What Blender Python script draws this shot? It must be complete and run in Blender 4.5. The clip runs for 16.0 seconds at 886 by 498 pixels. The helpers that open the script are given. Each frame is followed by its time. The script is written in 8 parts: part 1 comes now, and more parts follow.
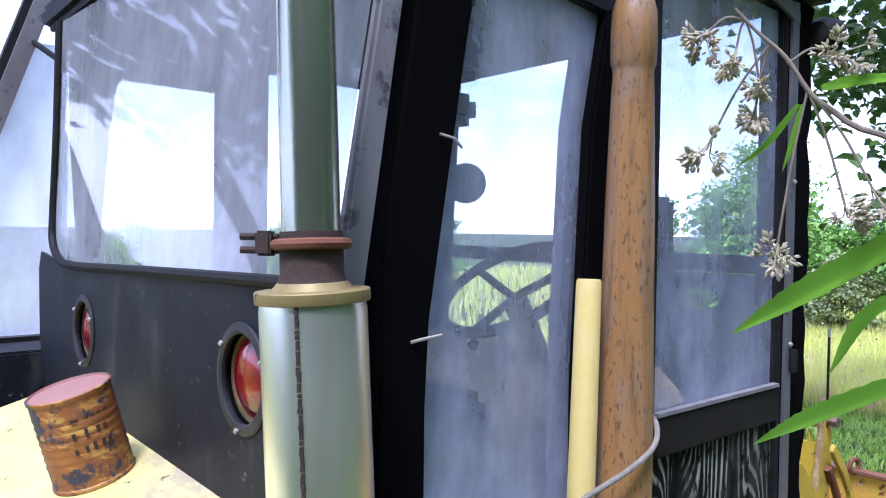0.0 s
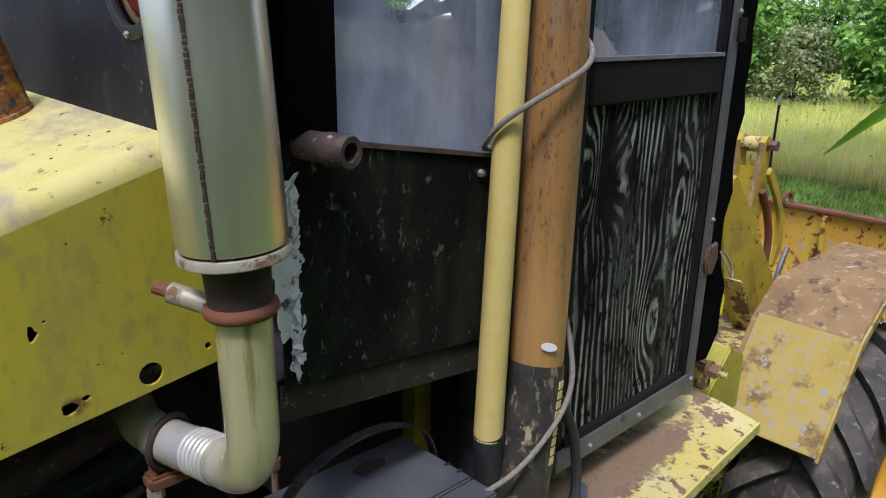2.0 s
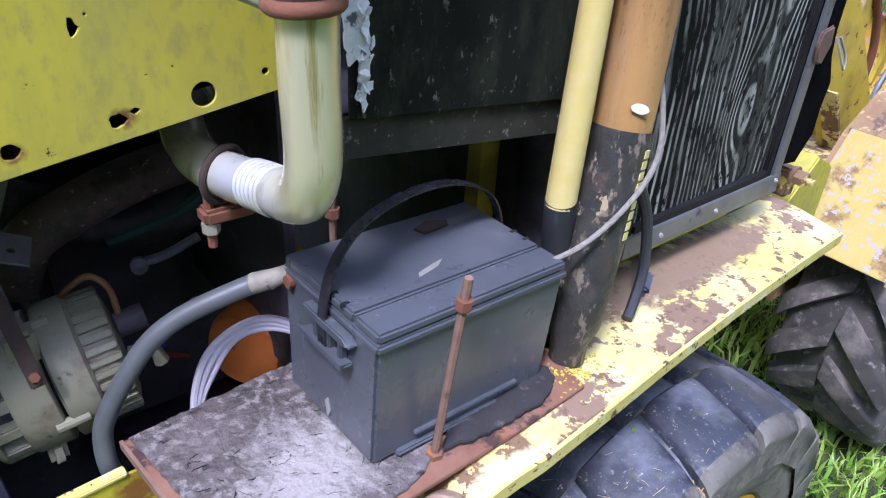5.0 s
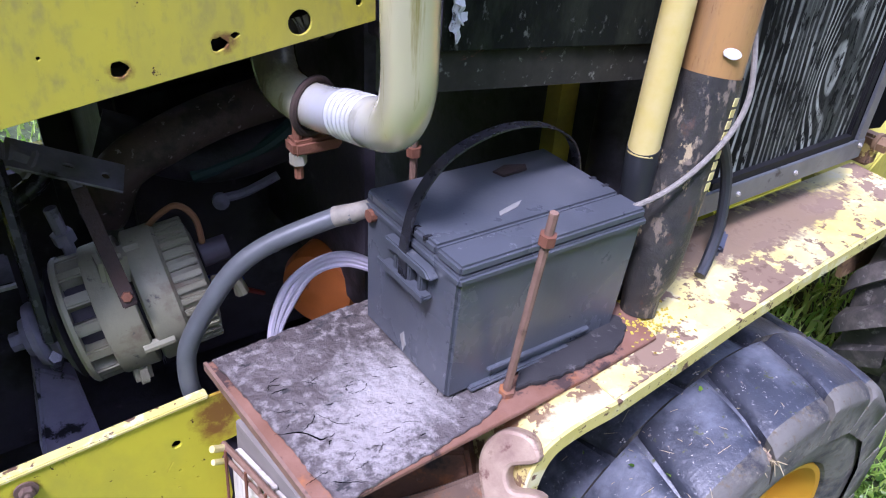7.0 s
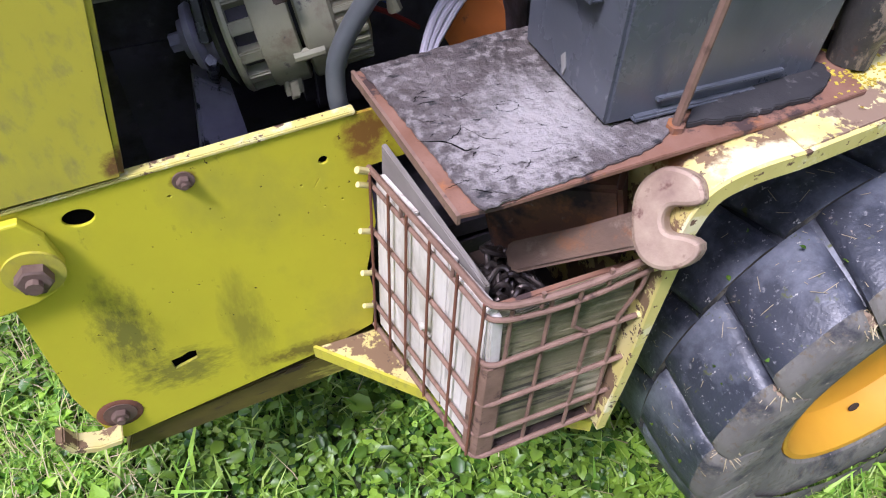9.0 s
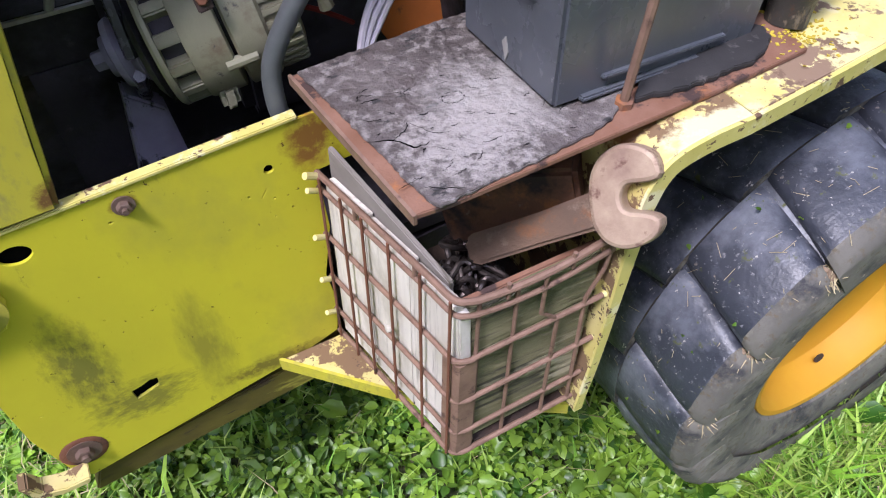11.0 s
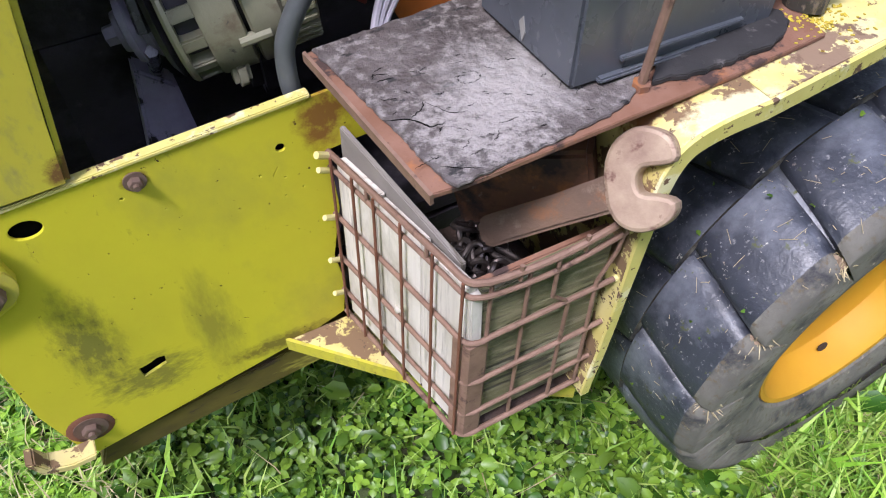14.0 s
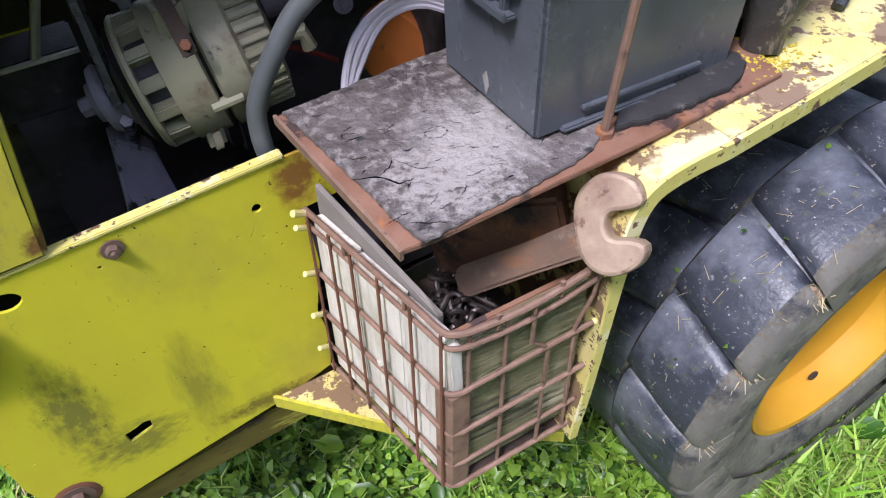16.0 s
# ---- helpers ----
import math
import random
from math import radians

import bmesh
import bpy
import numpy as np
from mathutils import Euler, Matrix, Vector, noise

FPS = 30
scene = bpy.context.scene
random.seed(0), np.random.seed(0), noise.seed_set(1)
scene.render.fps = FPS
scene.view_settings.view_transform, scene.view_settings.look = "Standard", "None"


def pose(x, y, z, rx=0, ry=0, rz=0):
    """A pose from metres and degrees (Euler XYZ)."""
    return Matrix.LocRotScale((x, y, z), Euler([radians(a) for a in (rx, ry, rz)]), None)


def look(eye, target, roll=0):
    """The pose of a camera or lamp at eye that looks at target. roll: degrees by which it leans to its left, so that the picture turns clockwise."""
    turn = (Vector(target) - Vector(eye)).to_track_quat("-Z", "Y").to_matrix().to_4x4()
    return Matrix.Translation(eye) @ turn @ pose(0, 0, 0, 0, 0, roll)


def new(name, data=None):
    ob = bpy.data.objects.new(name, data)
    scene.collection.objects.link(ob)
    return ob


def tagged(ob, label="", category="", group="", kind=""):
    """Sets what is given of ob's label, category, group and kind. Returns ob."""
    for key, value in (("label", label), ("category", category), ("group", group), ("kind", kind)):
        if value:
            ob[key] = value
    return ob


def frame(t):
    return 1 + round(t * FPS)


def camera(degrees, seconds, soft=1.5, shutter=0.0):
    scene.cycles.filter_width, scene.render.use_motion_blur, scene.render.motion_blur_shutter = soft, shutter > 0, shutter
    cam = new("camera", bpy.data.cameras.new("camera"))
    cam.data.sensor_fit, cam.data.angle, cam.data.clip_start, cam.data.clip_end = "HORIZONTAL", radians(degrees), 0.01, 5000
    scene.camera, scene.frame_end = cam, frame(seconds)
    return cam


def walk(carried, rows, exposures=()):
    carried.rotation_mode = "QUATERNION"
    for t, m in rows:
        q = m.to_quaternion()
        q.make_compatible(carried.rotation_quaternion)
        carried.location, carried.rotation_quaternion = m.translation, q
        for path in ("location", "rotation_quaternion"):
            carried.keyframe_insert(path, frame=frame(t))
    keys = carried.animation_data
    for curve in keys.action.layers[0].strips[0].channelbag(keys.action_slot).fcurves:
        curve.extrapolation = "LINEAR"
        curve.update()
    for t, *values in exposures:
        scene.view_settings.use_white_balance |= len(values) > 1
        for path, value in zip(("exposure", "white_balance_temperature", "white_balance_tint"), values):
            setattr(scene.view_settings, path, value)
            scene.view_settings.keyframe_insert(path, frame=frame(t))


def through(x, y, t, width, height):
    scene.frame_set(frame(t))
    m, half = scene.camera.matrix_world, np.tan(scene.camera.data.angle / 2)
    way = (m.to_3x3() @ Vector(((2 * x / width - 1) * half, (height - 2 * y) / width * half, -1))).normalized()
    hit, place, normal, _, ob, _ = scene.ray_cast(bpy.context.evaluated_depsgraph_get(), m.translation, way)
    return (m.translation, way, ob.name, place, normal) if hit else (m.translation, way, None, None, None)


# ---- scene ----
CLOUD, SKY, SUN_POWER = 1.3, 0.16, 3.2
# seconds, stops, kelvin, tint
EXPOSURES = [(0.0, 0.6, 5250, 28), (0.4, 0.36, 5450, 27), (0.8, 0.17, 5600, 25), (1.5, -0.2, 5950, 20), (2.5, 0.2, 5800, 19), (3.2, 0.5, 5500, 21), (4.0, 0.8, 5200, 24), (7.0, 0.95, 5150, 37), (8.5, 0.85, 5230, 32), (9.0, 0.75, 5500, 30), (11.5, 0.65, 5650, 25), (14.0, 0.68, 5700, 23), (16.0, 0.68, 5650, 23)]
cam = camera(61.8, 16.0, 1.1)
PATH = [
    (0, (0.027, 0.009, 2.02), (1.323, 1.532, 1.976), 0.9),
    (0.1, (0.022, 0.002, 2.025), (1.303, 1.537, 2.017), 1.0),
    (0.2, (0.017, -0.005, 2.030), (1.291, 1.536, 2.088), 1.2),
    (0.3, (0.013, -0.011, 2.034), (1.286, 1.529, 2.129), 1.3),
    (0.4, (0.010, -0.015, 2.036), (1.316, 1.498, 2.123), 1.5),
    (0.5, (0.009, -0.016, 2.037), (1.318, 1.496, 2.059), 1.6),
    (0.6, (0.010, -0.016, 2.033), (1.350, 1.469, 2.013), 1.3),
    (0.7, (0.014, -0.015, 2.022), (1.364, 1.459, 1.943), 1.1),
    (0.8, (0.020, -0.013, 2.006), (1.373, 1.456, 1.899), 0.8),
    (0.9, (0.027, -0.011, 1.988), (1.392, 1.443, 1.835), 0.6),
    (1, (0.035, -0.007, 1.968), (1.408, 1.434, 1.777), 0.3),
    (1.5, (0.072, 0.015, 1.879), (1.462, 1.382, 1.432), 1.6),
    (2, (0.084, 0.007, 1.814), (1.41, 1.378, 1.211), 1.2),
    (2.5, (0.107, -0.001, 1.776), (1.384, 1.373, 1.083), 1.3),
    (3, (0.11, 0.004, 1.752), (1.327, 1.361, 0.926), 1.6),
    (3.5, (0.111, 0.021, 1.728), (1.266, 1.386, 0.833), 0.9),
    (4, (0.122, 0.038, 1.714), (1.258, 1.373, 0.752), 2.1),
    (6.5, (0.05, 0.059, 1.683), (1.105, 1.375, 0.609), 5.1),
    (7, (0.053, 0.052, 1.668), (1.037, 1.399, 0.564), 3.9),
    (7.5, (0.073, 0.021, 1.648), (0.955, 1.416, 0.518), 0.6),
    (8, (0.06, -0.004, 1.622), (0.907, 1.406, 0.485), 0.8),
    (8.2, (0.032, -0.004, 1.603), (0.701, 1.288, 0.543), 0.3),
    (8.5, (-0.003, -0.001, 1.57), (0.629, 1.387, 0.276), -0.6),
    (9, (0.049, 0.03, 1.535), (0.541, 1.295, 0.066), -0.3),
    (11.5, (0.059, 0.051, 1.528), (0.657, 1.24, 0.035), -2.8),
    (12, (0.062, 0.051, 1.529), (0.672, 1.241, 0.042), -2.3),
    (12.5, (0.062, 0.054, 1.53), (0.705, 1.247, 0.059), -1.2),
    (13, (0.049, 0.054, 1.524), (0.666, 1.231, 0.029), -0.3),
    (13.5, (0.039, 0.055, 1.522), (0.638, 1.226, 0.016), -0.9),
    (14, (0.041, 0.056, 1.523), (0.617, 1.224, 0.005), -1.6),
    (14.5, (0.047, 0.057, 1.524), (0.629, 1.214, -0.001), -1.7),
    (15, (0.051, 0.056, 1.522), (0.644, 1.213, 0.002), -1.4),
    (15.5, (0.055, 0.051, 1.522), (0.689, 1.23, 0.036), -1.1),
    (16, (0.064, 0.048, 1.536), (0.688, 1.283, 0.092), -4.0),
]
walk(cam, [(t, look(eye, target, roll)) for t, eye, target, roll in PATH], EXPOSURES)

# ---- world, sun ----
SUN = Vector((-0.45, -0.25, 0.86)).normalized()
world = bpy.data.worlds.new("sky")
scene.world = world
world.use_nodes = True
wn, wl = world.node_tree.nodes, world.node_tree.links
wn.clear()
w_out = wn.new("ShaderNodeOutputWorld")
w_bg = wn.new("ShaderNodeBackground")
w_sky = wn.new("ShaderNodeTexSky")
w_sky.sky_type = "NISHITA"
w_sky.sun_disc = False
w_sky.sun_elevation = math.asin(SUN.z)
w_sky.sun_rotation = math.atan2(SUN.x, SUN.y)
w_sky.air_density, w_sky.dust_density = 1.0, 2.0
w_noise = wn.new("ShaderNodeTexNoise")
w_noise.inputs["Scale"].default_value = 2.6
w_noise.inputs["Detail"].default_value = 7
w_noise.inputs["Roughness"].default_value = 0.62
w_map = wn.new("ShaderNodeMapping")
w_map.inputs["Scale"].default_value = (1, 1, 2.2)
w_tc = wn.new("ShaderNodeTexCoord")
w_ramp = wn.new("ShaderNodeValToRGB")
w_ramp.color_ramp.elements[0].position, w_ramp.color_ramp.elements[1].position = 0.36, 0.62
w_mix = wn.new("ShaderNodeMix")
w_mix.data_type = "RGBA"
w_mix.inputs["B"].default_value = (CLOUD * 0.93, CLOUD * 0.99, CLOUD * 1.10, 1)
w_dim = wn.new("ShaderNodeMix")
w_dim.data_type, w_dim.blend_type = "RGBA", "MULTIPLY"
w_dim.inputs["Factor"].default_value = 1.0
w_dim.inputs["B"].default_value = (SKY, SKY, SKY, 1)
wl.new(w_tc.outputs["Generated"], w_map.inputs["Vector"])
wl.new(w_map.outputs["Vector"], w_noise.inputs["Vector"])
wl.new(w_noise.outputs["Fac"], w_ramp.inputs["Fac"])
w_haze = wn.new("ShaderNodeMapRange")
w_haze.inputs["From Min"].default_value, w_haze.inputs["From Max"].default_value = 0.24, 0.03
w_most = wn.new("ShaderNodeMath")
w_most.operation = "MAXIMUM"
wl.new(w_ramp.outputs["Color"], w_most.inputs[0])
wl.new(w_haze.outputs["Result"], w_most.inputs[1])
wl.new(w_most.outputs[0], w_mix.inputs["Factor"])
wl.new(w_sky.outputs["Color"], w_dim.inputs["A"])
wl.new(w_dim.outputs["Result"], w_mix.inputs["A"])
w_sep = wn.new("ShaderNodeSeparateXYZ")
w_grad = wn.new("ShaderNodeMapRange")
w_grad.inputs["From Min"].default_value, w_grad.inputs["From Max"].default_value = 0.0, 1.0
w_grad.inputs["To Min"].default_value, w_grad.inputs["To Max"].default_value = 1.2, 1.55
w_scale = wn.new("ShaderNodeVectorMath")
w_scale.operation = "SCALE"
wl.new(w_tc.outputs["Generated"], w_sep.inputs["Vector"])
wl.new(w_sep.outputs["Z"], w_grad.inputs["Value"])
wl.new(w_sep.outputs["Z"], w_haze.inputs["Value"])
wl.new(w_mix.outputs["Result"], w_scale.inputs[0])
wl.new(w_grad.outputs["Result"], w_scale.inputs["Scale"])
wl.new(w_scale.outputs["Vector"], w_bg.inputs["Color"])
wl.new(w_bg.outputs["Background"], w_out.inputs["Surface"])
sun_data = bpy.data.lights.new("sun", "SUN")
sun_data.energy, sun_data.angle, sun_data.color = SUN_POWER, radians(12), (1.0, 0.95, 0.87)
sun = new("sun", sun_data)
sun.matrix_world = look(SUN * 20, (0, 0, 0))


# ---- materials ----
def material(name, base, rough=0.6, metal=0.0, alt=None, scale=8.0, stretch=(1, 1, 1), layers=(), bump=0.2, bump_scale=60.0, bump_dist=0.002,
             spec=0.5, coat=0.0, random_shade=0.0, wave=None, rough_var=0.12, spots=()):
    """A surface of a base colour, a second tone, stain layers (colour, scale, low, high, stretch, roughness) and fine relief."""
    m = bpy.data.materials.new(name)
    m.use_nodes = True
    n, l = m.node_tree.nodes, m.node_tree.links
    bsdf = n["Principled BSDF"]
    tc = n.new("ShaderNodeTexCoord")
    def noise_tex(sc, st, detail=6.0, rgh=0.6, off=0.0):
        mp = n.new("ShaderNodeMapping")
        mp.inputs["Scale"].default_value = st
        mp.inputs["Location"].default_value = (off, off * 0.7, off * 1.3)
        l.new(tc.outputs["Object"], mp.inputs["Vector"])
        t = n.new("ShaderNodeTexNoise")
        t.inputs["Scale"].default_value, t.inputs["Detail"].default_value, t.inputs["Roughness"].default_value = sc, detail, rgh
        l.new(mp.outputs["Vector"], t.inputs["Vector"])
        return t
    def ramp(src, lo, hi):
        r = n.new("ShaderNodeMapRange")
        r.inputs["From Min"].default_value, r.inputs["From Max"].default_value = lo, hi
        l.new(src, r.inputs["Value"])
        return r.outputs["Result"]
    def mix(fac, a, b):
        x = n.new("ShaderNodeMix")
        x.data_type = "RGBA"
        l.new(fac, x.inputs["Factor"])
        for sock, v in (("A", a), ("B", b)):
            if isinstance(v, tuple):
                x.inputs[sock].default_value = (*v, 1)
            else:
                l.new(v, x.inputs[sock])
        return x.outputs["Result"]
    base_noise = noise_tex(scale, stretch)
    col = mix(ramp(base_noise.outputs["Fac"], 0.3, 0.7), base, alt or tuple(c * 0.75 for c in base))
    rgh_val = n.new("ShaderNodeMath")
    rgh_val.operation = "MULTIPLY_ADD"
    rgh_val.inputs[1].default_value, rgh_val.inputs[2].default_value = rough_var * 2, rough - rough_var
    l.new(base_noise.outputs["Fac"], rgh_val.inputs[0])
    rgh = rgh_val.outputs[0]
    if wave:
        wcol, per_metre, wander, knots, wlo, whi = wave
        sep = n.new("ShaderNodeSeparateXYZ")
        l.new(tc.outputs["Object"], sep.inputs[0])
        phase = n.new("ShaderNodeMath")
        phase.operation = "MULTIPLY"
        phase.inputs[1].default_value = 2 * math.pi * per_metre
        l.new(sep.outputs["X"], phase.inputs[0])
        for sc_w, st_w, amp in ((5.0, (1, 1, 0.22), wander), (26.0, (1, 1, 0.25), wander * 0.10)):
            bend = n.new("ShaderNodeMath")
            bend.operation = "MULTIPLY_ADD"
            bend.inputs[1].default_value = amp
            l.new(noise_tex(sc_w, st_w, 2.0, 0.5, 0.4).outputs["Fac"], bend.inputs[0])
            l.new(phase.outputs[0], bend.inputs[2])
            phase = bend
        for kx, kz, kr, kh, amp in knots:
            mp = n.new("ShaderNodeMapping")
            mp.vector_type = "TEXTURE"
            mp.inputs["Location"].default_value, mp.inputs["Scale"].default_value = (kx, 0, kz), (kr, 100.0, kh)
            l.new(tc.outputs["Object"], mp.inputs["Vector"])
            far = n.new("ShaderNodeVectorMath")
            far.operation = "LENGTH"
            l.new(mp.outputs["Vector"], far.inputs[0])
            swell = n.new("ShaderNodeMapRange")
            swell.interpolation_type = "SMOOTHSTEP"
            swell.inputs["From Min"].default_value, swell.inputs["From Max"].default_value = 1.0, 0.0
            swell.inputs["To Max"].default_value = amp
            l.new(far.outputs["Value"], swell.inputs["Value"])
            add = n.new("ShaderNodeMath")
            l.new(swell.outputs["Result"], add.inputs[0])
            l.new(phase.outputs[0], add.inputs[1])
            phase = add
        rings = n.new("ShaderNodeMath")
        rings.operation = "SINE"
        l.new(phase.outputs[0], rings.inputs[0])
        f1 = ramp(rings.outputs[0], wlo, whi)
        f2 = ramp(noise_tex(13.0, (1, 1, 0.3), off=3.1).outputs["Fac"], 0.38, 0.62)
        mul = n.new("ShaderNodeMath")
        mul.operation = "MULTIPLY"
        l.new(f1, mul.inputs[0])
        l.new(f2, mul.inputs[1])
        col = mix(mul.outputs[0], col, wcol)
    for i, (lc, ls, lo, hi, lst, lr) in enumerate(layers):
        fac = ramp(noise_tex(ls, lst, 9.0, 0.65, 1.7 + 2.3 * i).outputs["Fac"], lo, hi)
        col = mix(fac, col, lc)
        if lr is not None:
            rm = n.new("ShaderNodeMix")
            l.new(fac, rm.inputs["Factor"])
            l.new(rgh, rm.inputs["A"])
            rm.inputs["B"].default_value = lr
            rgh = rm.outputs["Result"]
    for i, (sc_, at, reach, sst, strength, s_lo, s_hi) in enumerate(spots):
        mp = n.new("ShaderNodeMapping")
        mp.vector_type = "TEXTURE"
        mp.inputs["Location"].default_value, mp.inputs["Scale"].default_value = at, reach
        l.new(tc.outputs["Object"], mp.inputs["Vector"])
        ln_ = n.new("ShaderNodeVectorMath")
        ln_.operation = "LENGTH"
        l.new(mp.outputs["Vector"], ln_.inputs[0])
        near = n.new("ShaderNodeMapRange")
        near.inputs["From Min"].default_value, near.inputs["From Max"].default_value = 1.0, 0.15
        l.new(ln_.outputs["Value"], near.inputs["Value"])
        fleck = n.new("ShaderNodeMath")
        fleck.operation = "MULTIPLY"
        l.new(near.outputs["Result"], fleck.inputs[0])
        l.new(noise_tex(sst[0], sst[1], 9.0, 0.7, 7.7 + 3.1 * i).outputs["Fac"], fleck.inputs[1])
        f3 = ramp(fleck.outputs[0], s_lo, s_hi)
        f4 = n.new("ShaderNodeMath")
        f4.operation = "MULTIPLY"
        f4.inputs[1].default_value = strength
        l.new(f3, f4.inputs[0])
        col = mix(f4.outputs[0], col, sc_)
    if random_shade:
        oi = n.new("ShaderNodeObjectInfo")
        ge = n.new("ShaderNodeNewGeometry")
        add = n.new("ShaderNodeMath")
        add.operation = "ADD"
        l.new(oi.outputs["Random"], add.inputs[0])
        l.new(ge.outputs["Random Per Island"], add.inputs[1])
        hsv = n.new("ShaderNodeHueSaturation")
        mr = n.new("ShaderNodeMapRange")
        mr.inputs["From Max"].default_value = 2.0
        mr.inputs["To Min"].default_value, mr.inputs["To Max"].default_value = 1 - random_shade, 1 + random_shade
        l.new(add.outputs[0], mr.inputs["Value"])
        l.new(mr.outputs["Result"], hsv.inputs["Value"])
        l.new(col, hsv.inputs["Color"])
        col = hsv.outputs["Color"]
    l.new(col, bsdf.inputs["Base Color"])
    l.new(rgh, bsdf.inputs["Roughness"])
    bsdf.inputs["Metallic"].default_value = metal
    bsdf.inputs["Specular IOR Level"].default_value = spec
    bsdf.inputs["Coat Weight"].default_value = coat
    if bump:
        bt = noise_tex(bump_scale, stretch, 5.0, 0.6, 5.0)
        bn = n.new("ShaderNodeBump")
        bn.inputs["Strength"].default_value, bn.inputs["Distance"].default_value = bump, bump_dist
        l.new(bt.outputs["Fac"], bn.inputs["Height"])
        l.new(bn.outputs["Normal"], bsdf.inputs["Normal"])
    return m


def leaf_material(name, base, alt, rough=0.5, through_light=0.35, shade=0.35):
    m = bpy.data.materials.new(name)
    m.use_nodes = True
    n, l = m.node_tree.nodes, m.node_tree.links
    bsdf = n["Principled BSDF"]
    ge = n.new("ShaderNodeNewGeometry")
    x = n.new("ShaderNodeMix")
    x.data_type = "RGBA"
    x.inputs["A"].default_value, x.inputs["B"].default_value = (*base, 1), (*alt, 1)
    l.new(ge.outputs["Random Per Island"], x.inputs["Factor"])
    tc = n.new("ShaderNodeTexCoord")
    nt = n.new("ShaderNodeTexNoise")
    nt.inputs["Scale"].default_value = 2.5
    l.new(tc.outputs["Object"], nt.inputs["Vector"])
    hsv = n.new("ShaderNodeHueSaturation")
    mr = n.new("ShaderNodeMapRange")
    mr.inputs["From Min"].default_value, mr.inputs["From Max"].default_value = 0.3, 0.7
    mr.inputs["To Min"].default_value, mr.inputs["To Max"].default_value = 1 - shade, 1 + shade
    l.new(nt.outputs["Fac"], mr.inputs["Value"])
    l.new(mr.outputs["Result"], hsv.inputs["Value"])
    l.new(x.outputs["Result"], hsv.inputs["Color"])
    l.new(hsv.outputs["Color"], bsdf.inputs["Base Color"])
    bsdf.inputs["Roughness"].default_value = rough
    tr = n.new("ShaderNodeBsdfTranslucent")
    l.new(hsv.outputs["Color"], tr.inputs["Color"])
    mx = n.new("ShaderNodeMixShader")
    mx.inputs["Fac"].default_value = through_light
    l.new(bsdf.outputs["BSDF"], mx.inputs[1])
    l.new(tr.outputs["BSDF"], mx.inputs[2])
    l.new(mx.outputs["Shader"], n["Material Output"].inputs["Surface"])
    return m


